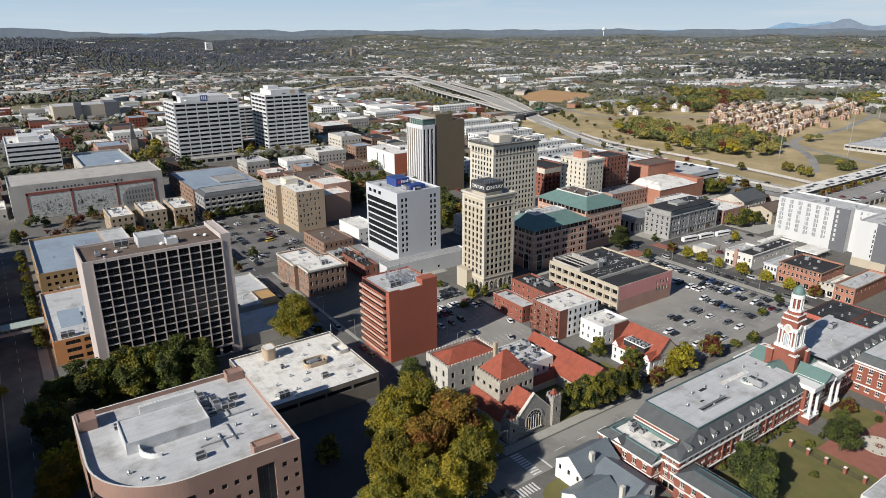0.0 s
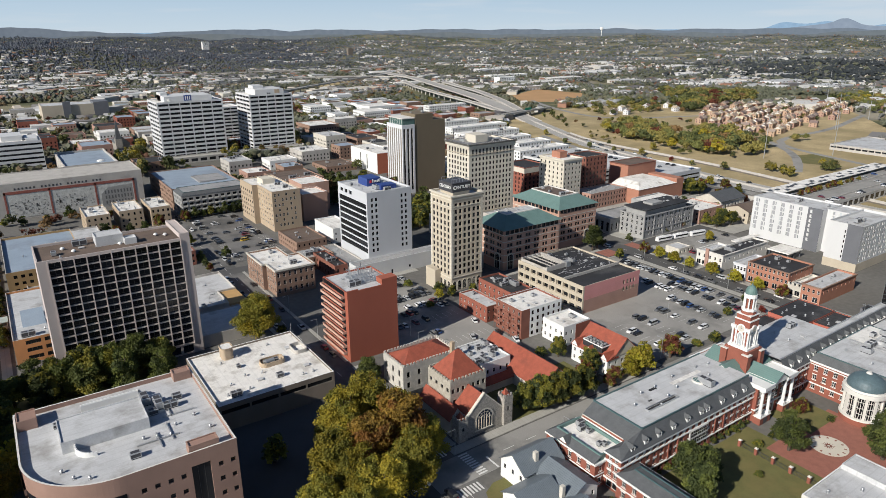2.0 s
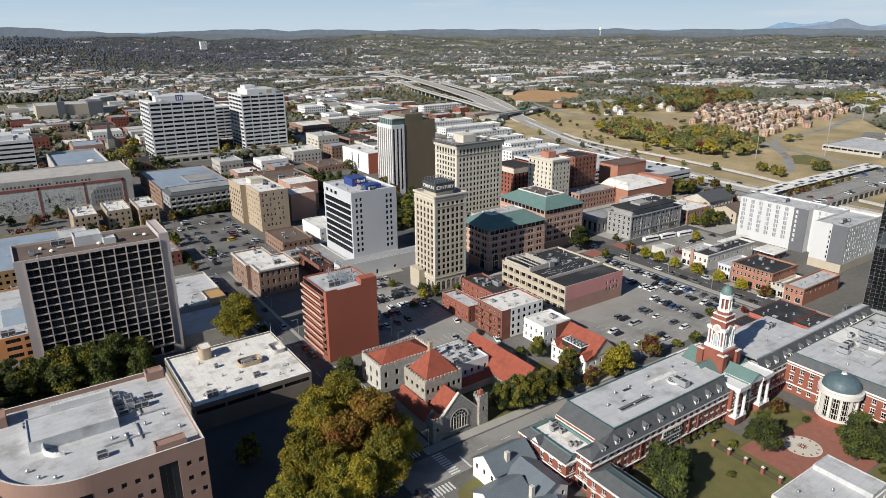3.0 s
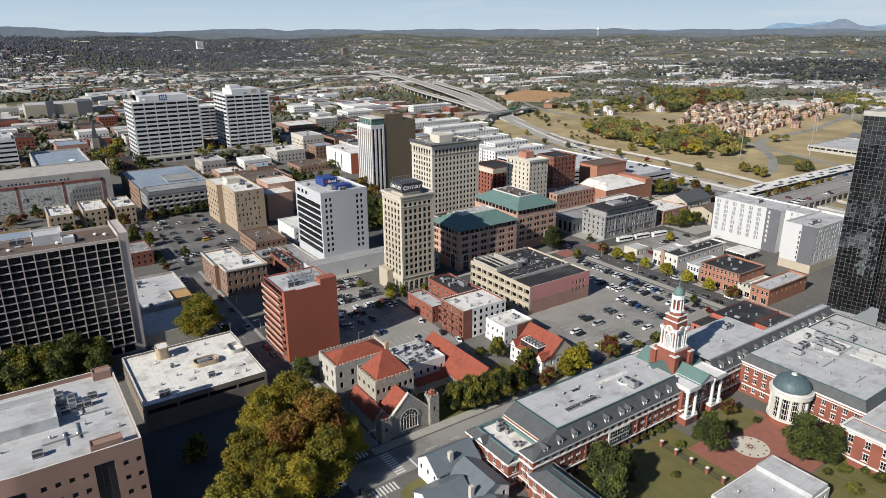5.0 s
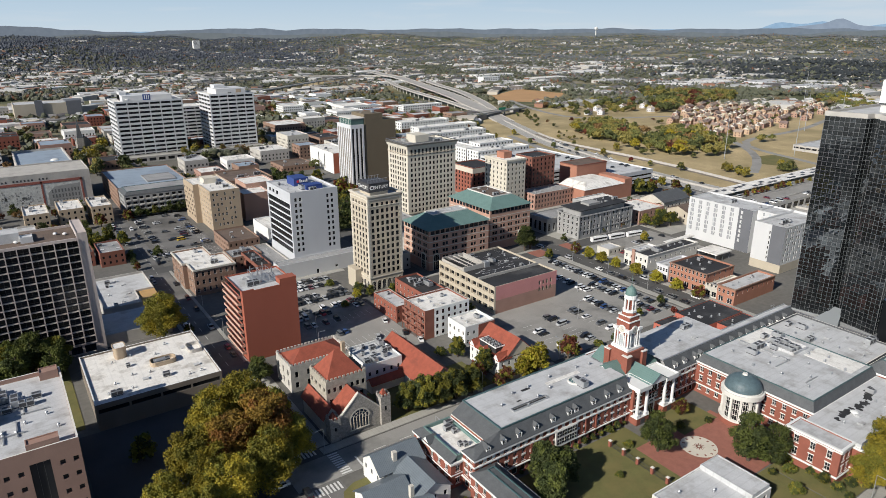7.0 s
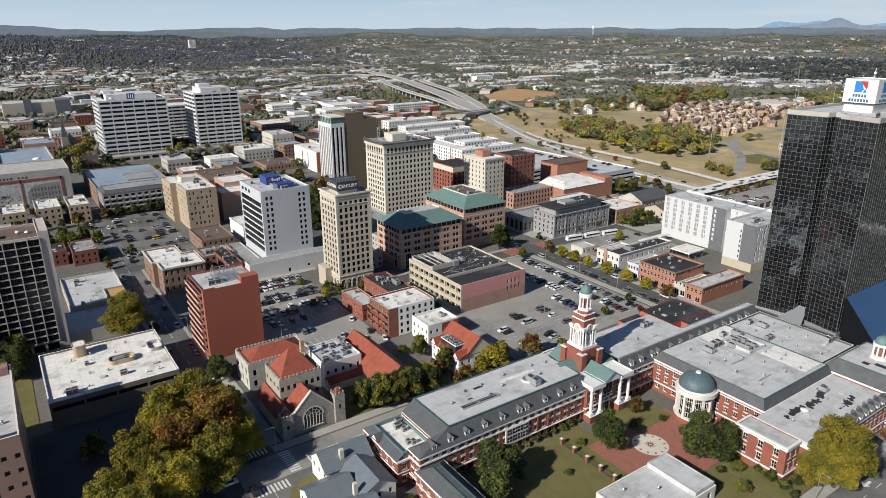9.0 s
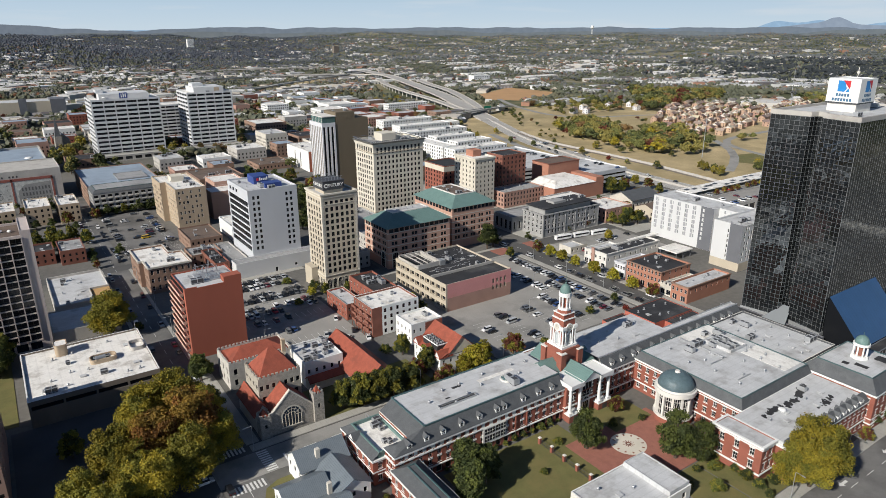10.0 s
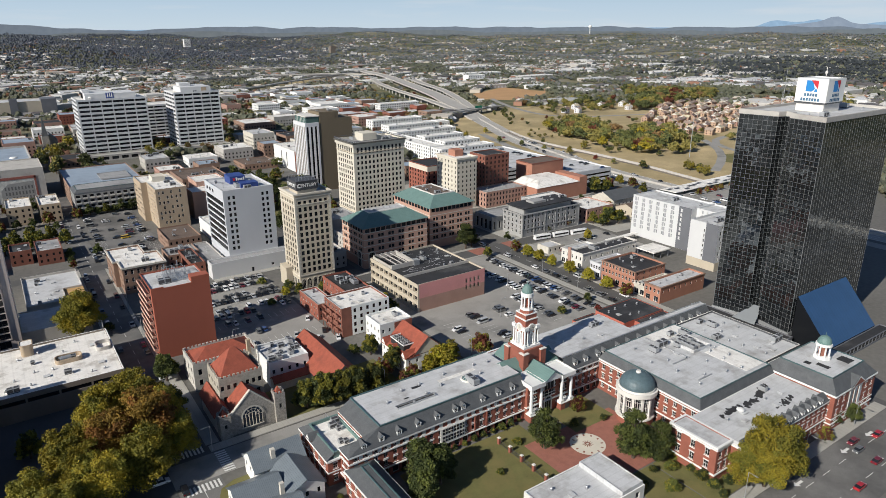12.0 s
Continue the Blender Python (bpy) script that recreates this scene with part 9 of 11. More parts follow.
for gx in range(-60, 760, 34):
    for gy in range(330, 1130, 36):
        x, y = gx + r.uniform(-4, 4), gy + r.uniform(-4, 4)
        w, d = r.uniform(16, 30), r.uniform(16, 31)
        far = math.hypot(x, y)
        if not in_view(x, y, 0.12) or count > 210:
            continue
        if any(abs(x + w / 2 - c) < w / 2 + 7 for c in (298, 102, -6)) and y < 480:
            continue
        if abs(y + d / 2 - 492) < d / 2 + 6 or abs(y + d / 2 - 318) < d / 2 + 5:
            continue
        if not free(x, y, x + w, y + d, 3) or inside(x + w / 2, y + d / 2, SLOPE) or inside(x, y, BARE) or inside(x + w, y + d, BARE):
            continue
        if road_gap(x + w / 2, y + d / 2) < 36 or (216 < x + w and x < 262 and 326 < y + d and y < 480) or (108 < x + w and x < 145 and y < 460) or r.random() < 0.16:
            continue
        h = r.choice((5, 6, 7, 8, 9, 10, 12, 14)) if far < 900 else r.choice((4.5, 5, 6, 7, 8, 11))
        wm, rm = r.choice(MIDWALL), r.choice(MIDROOF)
        fl = max(1, int((h - 1.5) / 3.4))
        b = building("town_building", f"{NAMES[wm.name]} low town building with {RNAMES[rm.name]} flat roof", rect(x, y, x + w, y + d), h, wm, rm,
                     {0: grid(w, max(3, int(w / 3.2)), fl, 1.3, 1.7, 1.3, 3.3), 3: grid(d, max(3, int(d / 3.2)), fl, 1.3, 1.7, 1.3, 3.3)}, z=gz(x + w / 2, y + d / 2), parapet=0.6, objs=False, group="low town buildings")
        if far < 760:
            clutter(b, 0.5, 0.5, w - 0.5, d - 0.5, h - 0.6, 5 if far < 600 else 3, int(x * 7 + y), 0.7)
        count += 1

# landmarks in the middle distance
CA = building("beige_block", "beige windowless block with dark stair towers", rect(74, 985, 138, 1030), 20, CREAM, ROOF_LG, {}, z=gz(100, 1000), objs=False)
bm = bmesh.new()
box(bm, 24, -2, 0, 33, 4, 24)
box(bm, 60, -1, 0, 78, 30, 22)
part("stair_tower", bm, DKGREY, CA, "dark grey stair tower")
PC = thing("spired_church", "small stone church with a slim grey spire", "church", (112, 690, gz(112, 690)))
bm = bmesh.new()
box(bm, 0, 0, -1, 12, 26, 8, 1)
gable(bm, 0, 0, 12, 26, 8, 14, "y", 0.5, 0.3, 0, 1)
part("nave", mesh_of("nave", bm, [SLATE, STONE_G]), None, PC)
bm = bmesh.new()
box(bm, -1, -4, -1, 5, 2, 13, 1)
cyl(bm, 2, -1, 13, 33, 3.6, 0.0, 4, 0, math.pi / 4)
part("spire", mesh_of("spire", bm, [SLATE, STONE_G]), None, PC, "slim grey spire")
for x, y, w, d, h, lab in ((375, 830, 30, 26, 14, "white five-storey office block beside streets"), (300, 660, 34, 40, 13, "brown brick warehouse with flat roof"), (430, 780, 40, 34, 12, "white-fronted flat-roofed warehouse block"), (470, 840, 44, 40, 13, "grey stone loft building with white roof"),
                           (540, 790, 66, 16, 14, "red and white loft apartments")):
    wm = WHITE if "white" in lab else (BRICK_B if "brown" in lab else STONE_T)
    b = building("loft_building", lab, rect(x, y, x + w, y + d), h, wm, ROOF_W, {0: grid(w, int(w / 3), int(h / 3.4), 1.5, 1.8, 1.2, 3.3), 3: grid(d, int(d / 3), int(h / 3.4), 1.5, 1.8, 1.2, 3.3)}, z=gz(x, y), objs=False)
# white apartments behind the cream tower
for x, y, x1, y1 in APTS:
    w, d = x1 - x, y1 - y
    b = building("white_apartments", "white four-storey apartments with flat white roof", rect(x, y, x1, y1), 14, WHITE, ROOF_W, {0: grid(w, int(w / 3.6), 4, 1.4, 1.8, 1.2, 3.2, style="pair"), 3: grid(d, max(4, int(d / 4)), 4, 1.4, 1.8, 1.2, 3.2, style="pair")}, objs=False, frame_m=FRAME_D)
    clutter(b, 1, 1, w - 1, d - 1, 13.2, 7, int(x + y), 0.6)
    bm = bmesh.new()
    box(bm, 0.5, -0.06, 0, w * 0.22, 0.0, 6.4)
    part("brick_base", bm, BRICK_B, b, "brown brick base panel")
WB = building("white_block", "white rendered block with orange brick end wall", rect(284, 485, 306, 534), 18, WHITE, ROOF_W, {3: [(18, 2, 19.6, 15, "plain"), (30, 2, 31.6, 15, "plain")]}, objs=False)
bm = bmesh.new()
box(bm, 0.4, -0.1, 0, 22, 0, 17.6)
part("end_wall", bm, M("orange_red_brick", (0.42, 0.13, 0.075), 0.85, 0.1), WB, "orange brick end wall")
clutter(WB, 1, 1, 21, 48, 17.2, 9, 611, 0.6)
# planted terrace before the white towers
TR = building("terrace_deck", "low concrete terrace with planters before the towers", rect(140, 596.5, 268, 610.5), 5.5, CONC, PAVE, {0: grid(128, 16, 1, 5.6, 2.6, 1.4, 3)}, z=6.5, objs=False, parapet=0.9)
building("white_slab", "white slab block far beyond the motorway", rect(965, 1150, 1010, 1170), 16, WHITE, ROOF_W, {0: grid(45, 9, 4, 2.4, 1.6, 2, 3.4)}, z=gz(980, 1160), objs=False)
building("white_slab", "pale tower block on a distant hill", rect(700, 2500, 722, 2516), 26, WHITE, ROOF_W, {0: grid(22, 7, 7, 1.6, 1.8, 3, 3.3)}, z=52, objs=False)
building("brown_slab", "brown tower block on a distant hill", rect(1180, 2308, 1200, 2322), 24, CONC_D, ROOF_G, {}, z=26, objs=False)
bm = bmesh.new()
cyl(bm, 0, 0, 0, 26, 2, 2, 10)
cyl(bm, 0, 0, 26, 31, 3, 9, 14)
cyl(bm, 0, 0, 31, 40, 9, 9, 14)
cyl(bm, 0, 0, 40, 44, 9, 1, 14)
solid("water_tower", bm, WHITE, "white water tower on the far ridge", "water tower", at=(2814, 2553, 78))
for x, y, w, d in ((1230, 830, 190, 60), (1420, 760, 120, 55), (1380, 880, 160, 40), (1400, 650, 90, 50), (905, 1010, 60, 24), (1010, 1080, 90, 30), (1120, 1150, 110, 40), (1200, 1010, 70, 40), (1060, 1300, 120, 36), (1330, 1250, 150, 60), (1500, 1080, 130, 50),
                   (1180, 1500, 140, 50), (900, 1600, 90, 40), (1650, 900, 160, 60), (1560, 1400, 120, 60), (760, 1250, 70, 30), (1700, 1250, 100, 60), (1290, 1720, 110, 60), (180, 1250, 70, 40), (420, 1180, 60, 40), (300, 1380, 80, 30), (90, 1500, 90, 40), (560, 1420, 70, 36)):
    wb = building("warehouse", "long low pale metal warehouse with white roof", rect(x, y, x + w, y + d), 8, r.choice((WHITE, CONC, GREYWALL)), r.choice((ROOF_W, ROOF_W, ROOF_LG)), {}, z=gz(x + w / 2, y + d / 2) - 0.5, parapet=0.4, objs=False, group="distant warehouses")
    bm = bmesh.new()
    for i in range(int(w / 9)):
        box(bm, 3 + i * 9, -0.1, 0.5, 7 + i * 9, 0.02, 4.5)
    part("loading_doors", bm, GREYWALL if i % 2 else DKGREY, wb)

# brick terraces on the slope
def home_mesh(gable_m, wall=None):
    a = bmesh.new()
    for p0, p1 in (((0, 0), (9, 0)), ((9, 0), (9, 8)), ((9, 8), (0, 8)), ((0, 8), (0, 0))):
        W = math.hypot(p1[0] - p0[0], p1[1] - p0[1])
        wall_face(a, p0, p1, -1.5, 5.8, grid(W, 2, 2, 1.1, 1.4, 1.0, 2.7), 0.12, True)
    b = bmesh.new()
    gable(b, 0, 0, 9, 8, 5.8, 8.2, "x", 0.4, 0.2, 0, 1)
    box(b, 3, 3.2, 7, 4.2, 4.4, 9.4, 1)
    return finish(a, "house_wall", [wall or M("terrace_brick", (0.40, 0.265, 0.195), 0.9, 0.12, rand=0.2), GLASS]), mesh_of("house_roof", b, [M("terrace_roof", (0.34, 0.27, 0.215), 0.85, 0.2, rand=0.5), gable_m])


HM = home_mesh(M("terrace_gable", (0.38, 0.26, 0.19), 0.9, 0.1))
WHM = home_mesh(GREYWALL, GREYWALL)
HW2 = home_mesh(M("terrace_white_gable", (0.58, 0.56, 0.52), 0.8, 0.1))
r = random.Random(5)
n = 0
ca, sa = math.cos(math.radians(14)), math.sin(math.radians(14))
for row in range(-4, 22):
    u = -200.0
    run = 0
    while u < 520:
        v = row * 21 + r.uniform(-2, 2)
        x, y = 740 + u * ca - v * sa, 372 + u * sa + v * ca
        run += 1
        u += 9.6
        if run > r.choice((3, 4, 5, 6)):
            run, u = 0, u + r.uniform(9, 18)
        if n >= 190 or not inside(x, y, HOMES) or not free(x, y, x + 8, y + 8, 0.3) or road_gap(x, y) < 13:
            continue
        white = r.random() < 0.42
        t = thing("terrace_house", "tan brick terrace house with a white gable" if white else "small tan-brown brick terrace house with brown pitched roof", "house", (x, y, gz(x, y)), "brick terrace houses on the slope", rz=14 + r.choice((0, 0, 0, 90)))
        for nm, me in zip(("house_wall", "house_roof"), HW2 if white else HM):
            part(nm, me, None, t)
        n += 1
for x, y, a in ((761, 640, 10), (776, 628, 20), (802, 662, 0), (852, 655, 10), (890, 646, 15), (870, 610, 80)):
    t = thing("small_house", "small white two-storey house with pitched roof", "house", (x, y, gz(x, y)), "white houses behind the slope", rz=a)
    OCC.append((x - 2, y - 2, x + 11, y + 11))
    for nm, me in zip(("house_wall", "house_roof"), WHM):
        part(nm, me, None, t)

# blocks out of sight that shade the street by the hotel
building("office_slab", "plain concrete office slab beside the hotel street", rect(-60, 90, -17, 226), 27, CONC, ROOF_G, {1: grid(136, 30, 6, 2.6, 1.6, 3, 3.8)}, objs=False)
building("office_slab", "low plain concrete block beside the hotel street", rect(-60, 232, -15.5, 430), 13, CONC, ROOF_G, {1: grid(198, 40, 2, 2.6, 1.6, 3, 3.4)}, objs=False)


# distant houses, joined
def far_houses():
    rr = np.random.RandomState(3)
    verts, faces, n = [], [], 0
    made = 0
    while made < 4600:
        rad = 860 + 3360 * rr.rand() ** 1.2
        a = rr.uniform(-0.14, 1.38)
        x, y = rad * math.sin(a), rad * math.cos(a)
        k = noise.noise((x / 260, y / 260, 7.0))
        if k < -0.12 + 0.15 * (rad > 2200) or road_gap(x, y) < 30 or inside(x, y, SLOPE) or inside(x, y, BARE) or (rad < 1150 and not free(x - 8, y - 8, x + 8, y + 8, 2)):
            continue
        if rad > 2500 and rr.rand() < 0.45:
            continue
        made += 1
        big = rr.rand() < 0.13
        w, d, h = (rr.uniform(22, 60), rr.uniform(14, 30), rr.uniform(5, 9)) if big else (rr.uniform(8, 14), rr.uniform(7, 11), rr.uniform(3.5, 6))
        t = rr.choice((0, 0.3, -0.4, 0.8))
        c, s = math.cos(t), math.sin(t)
        z = gz(x, y)
        P = lambda u, v, q: (x + u * c - v * s, y + u * s + v * c, z + q)
        top = h if big else h
        base = [P(-w / 2, -d / 2, -2), P(w / 2, -d / 2, -2), P(w / 2, d / 2, -2), P(-w / 2, d / 2, -2)]
        up = [P(-w / 2, -d / 2, h), P(w / 2, -d / 2, h), P(w / 2, d / 2, h), P(-w / 2, d / 2, h)]
        verts += base + up
        faces += [(n, n + 1, n + 5, n + 4), (n + 1, n + 2, n + 6, n + 5), (n + 2, n + 3, n + 7, n + 6), (n + 3, n, n + 4, n + 7)]
        if big:
            faces.append((n + 4, n + 5, n + 6, n + 7))
            n += 8
        else:
            n += 8
            o = 0.5
            verts += [P(-w / 2 - o, -d / 2 - o, h - 0.1), P(w / 2 + o, -d / 2 - o, h - 0.1), P(w / 2 + o, d / 2 + o, h - 0.1), P(-w / 2 - o, d / 2 + o, h - 0.1), P(-w / 2 - o, 0, h + d * 0.3), P(w / 2 + o, 0, h + d * 0.3)]
            faces += [(n, n + 1, n + 5, n + 4), (n + 2, n + 3, n + 4, n + 5), (n + 3, n, n + 4), (n + 1, n + 2, n + 5)]
            n += 6
    me = bpy.data.meshes.new("distant_houses")
    me.from_pydata(verts, [], faces)
    m = bpy.data.materials.new("distant_house_mix")
    m.use_nodes = True
    nt = m.node_tree
    b = nt.nodes["Principled BSDF"]
    b.inputs["Roughness"].default_value = 0.85
    g = nt.nodes.new("ShaderNodeNewGeometry")
    ramp = nt.nodes.new("ShaderNodeValToRGB")
    ramp.color_ramp.interpolation = "CONSTANT"
    cols = [(0.0, (0.52, 0.51, 0.49)), (0.2, (0.40, 0.40, 0.39)), (0.45, (0.20, 0.19, 0.18)), (0.58, (0.28, 0.15, 0.10)), (0.68, (0.50, 0.45, 0.38)), (0.8, (0.12, 0.11, 0.11)), (0.93, (0.60, 0.60, 0.60))]
    ramp.color_ramp.elements[0].color = (*cols[0][1], 1)
    ramp.color_ramp.elements[1].position, ramp.color_ramp.elements[1].color = cols[1][0], (*cols[1][1], 1)
    for p, c in cols[2:]:
        ramp.color_ramp.elements.new(p).color = (*c, 1)
    nt.links.new(g.outputs["Random Per Island"], ramp.inputs[0])
    nt.links.new(ramp.outputs[0], b.inputs["Base Color"])
    me.materials.append(m)
    tagged(new("distant_houses", me), "distant suburb of small houses and sheds", "houses", kind="stuff")


far_houses()


# ---- woods ----
def ico():
    bm = bmesh.new()
    bmesh.ops.create_icosphere(bm, subdivisions=1, radius=1)
    v = np.array([p.co[:] for p in bm.verts])
    f = np.array([[q.index for q in t.verts] for t in bm.faces])
    bm.free()
    return v, f


ICO_V, ICO_F = ico()
OCT_V = np.array(((1, 0, 0), (-1, 0, 0), (0, 1, 0), (0, -1, 0), (0, 0, 1), (0, 0, -0.6)), float)
OCT_F = np.array(((0, 2, 4), (2, 1, 4), (1, 3, 4), (3, 0, 4), (2, 0, 5), (1, 2, 5), (3, 1, 5), (0, 3, 5)))


def far_woods(name, label, n_want, r0, r1, s0, s1, thresh, seed, mats, per=3, shape=None, area=None):
    """Rough crowns of several small clumps each, standing close, in many autumn tones tinted for haze."""
    rr = np.random.RandomState(seed)
    V, F, MI = [], [], []
    SV, SF = shape or (ICO_V, ICO_F)
    base, made, tries = 0, 0, 0
    while made < n_want and tries < n_want * (60 if area else 12):
        tries += 1
        rad = math.sqrt(rr.uniform(r0 * r0, r1 * r1))
        a = rr.uniform(-0.16, 1.40)
        x, y = rad * math.sin(a), rad * math.cos(a)
        k = noise.noise((x / 330, y / 330, 3.0)) * 0.6 + noise.noise((x / 90, y / 90, 4.0)) * 0.4
        if k < thresh or road_gap(x, y) < 24 or inside(x, y, BARE) or (area and not inside(x + rr.normal(0, 170), y + rr.normal(0, 170), area)):
            continue
        if rad < 1250 and (inside(x, y, SLOPE) or not free(x - 4, y - 4, x + 4, y + 4, 1)):
            continue
        made += 1
        s = rr.uniform(s0, s1)
        z = gz(x, y)
        hue = noise.noise((x / 150, y / 150, 9.0)) + rr.normal(0, 0.35)
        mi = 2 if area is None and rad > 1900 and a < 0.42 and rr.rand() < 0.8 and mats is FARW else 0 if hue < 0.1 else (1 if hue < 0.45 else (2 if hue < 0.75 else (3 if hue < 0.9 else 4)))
        for _ in range(per):
            q = rr.normal(0, 1, 3) * np.array((0.42, 0.42, 0.22)) * s
            sz = s * rr.uniform(0.42, 0.72)
            jit = 1 + rr.normal(0, 0.22, (len(SV), 1))
            V.append(SV * jit * np.array((sz, sz, sz * 0.9)) + np.array((x, y, z + s * 0.75)) + q)
            F.append(SF + base)
            MI.append(np.full(len(SF), mi))
            base += len(SV)
    V, F, MI = np.concatenate(V), np.concatenate(F), np.concatenate(MI)
    me = bpy.data.meshes.new(name)
    me.from_pydata(V.tolist(), [], F.tolist())
    for m in mats:
        me.materials.append(m)
    me.polygons.foreach_set("material_index", MI.astype(np.int32))
    tagged(new(name, me), label, "trees", kind="stuff")


# These leaf colours hold the distance haze themselves.
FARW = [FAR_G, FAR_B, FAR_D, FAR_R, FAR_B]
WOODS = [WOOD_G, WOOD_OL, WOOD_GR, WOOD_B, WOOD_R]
far_woods("wood", "mixed autumn trees between streets and houses, paled for haze", 6600, 620, 1500, 3.4, 6.2, -0.14, 21, WOODS, 3)
far_woods("wood", "autumn suburb trees in the middle distance, paled for haze", 18000, 1300, 2600, 3.6, 6.6, -0.24, 22, [WOOD_G, FAR_G, WOOD_GR, FAR_R, WOOD_R], 3, (OCT_V, OCT_F))
far_woods("wood", "dense autumn woods on the far hills, tinted for haze", 24000, 2400, 4650, 4.5, 8.5, -0.3, 23, FARW, 2, (OCT_V, OCT_F))
# The shadow over this wood is painted in through its dark leaves.
far_woods("wood", "wood on rising ground beyond the warehouses, coloured as if in shadow", 1500, 1650, 2700, 6, 10, -2, 24, [FAR_DD, FAR_DD, WOOD_G, FAR_DD, FAR_B], 3, (OCT_V, OCT_F), [(1617, 876), (1801, 730), (2586, 1058), (2015, 1096)])


far_woods("wood", "dense dark autumn woods on the nearer hills, tinted for haze", 15000, 2050, 4600, 4.6, 8, -0.5, 25, [FAR_D, FAR_D, FAR_B, FAR_R, FAR_G], 2, (OCT_V, OCT_F), [(-800, 1900), (900, 1850), (1750, 4100), (-800, 4600)])


# distant ridges, a backdrop glowing in its own haze colours
def ridge(name, label, rad, z0, amp, freq, seed, c, a0=-0.35, a1=1.6, peak=None):
    bm = bmesh.new()
    N = 260
    top, low = [], []
    for i in range(N + 1):
        a = a0 + (a1 - a0) * i / N
        h = z0 + amp * (noise.noise((a * freq, seed, 0)) + 0.4 * noise.noise((a * freq * 4, seed, 3)) + 0.12 * noise.noise((a * freq * 30, seed, 3)))
        if peak:
            for pa, pw, ph in peak:
                h += ph * math.exp(-((a - pa) / pw) ** 2)
        top.append(bm.verts.new((rad * math.sin(a), rad * math.cos(a), h)))
        low.append(bm.verts.new((rad * math.sin(a), rad * math.cos(a), -40)))
    for i in range(N):
        bm.faces.new((low[i], low[i + 1], top[i + 1], top[i]))
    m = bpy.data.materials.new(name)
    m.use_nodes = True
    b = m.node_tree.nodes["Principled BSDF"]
    # Near-black base; the hazy tone is emitted, not lit by the sun.
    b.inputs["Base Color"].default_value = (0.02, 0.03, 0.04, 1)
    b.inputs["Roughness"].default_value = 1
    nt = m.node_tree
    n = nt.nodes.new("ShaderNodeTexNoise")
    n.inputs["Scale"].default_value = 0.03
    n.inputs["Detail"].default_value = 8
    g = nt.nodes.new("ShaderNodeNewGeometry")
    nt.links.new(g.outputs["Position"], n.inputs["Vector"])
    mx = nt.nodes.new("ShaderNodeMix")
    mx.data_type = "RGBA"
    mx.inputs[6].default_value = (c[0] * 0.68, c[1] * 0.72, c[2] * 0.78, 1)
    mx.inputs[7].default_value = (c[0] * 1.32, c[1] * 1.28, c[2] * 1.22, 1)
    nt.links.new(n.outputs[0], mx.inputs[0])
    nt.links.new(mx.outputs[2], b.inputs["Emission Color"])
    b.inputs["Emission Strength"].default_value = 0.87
    solid(name, bm, m, label, "hills", "structure")


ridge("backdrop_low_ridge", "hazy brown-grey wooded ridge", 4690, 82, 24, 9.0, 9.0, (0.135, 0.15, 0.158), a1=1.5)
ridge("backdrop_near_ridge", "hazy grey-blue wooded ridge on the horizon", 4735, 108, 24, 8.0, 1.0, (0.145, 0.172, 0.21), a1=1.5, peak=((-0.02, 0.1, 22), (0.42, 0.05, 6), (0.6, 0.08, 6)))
ridge("backdrop_blue_hills", "hazy grey-blue hills with one peak", 4780, 92, 12, 6.0, 4.0, (0.24, 0.29, 0.37), peak=((1.133, 0.014, 38), (1.13, 0.05, 30), (1.08, 0.05, 16), (1.22, 0.06, 24)))
ridge("backdrop_far_mountains", "pale haze-blue distant mountains", 4840, 100, 10, 5.0, 2.0, (0.26, 0.40, 0.56), peak=((1.062, 0.018, 40), (1.085, 0.02, 26), (1.115, 0.02, 50), (1.20, 0.05, 38)))


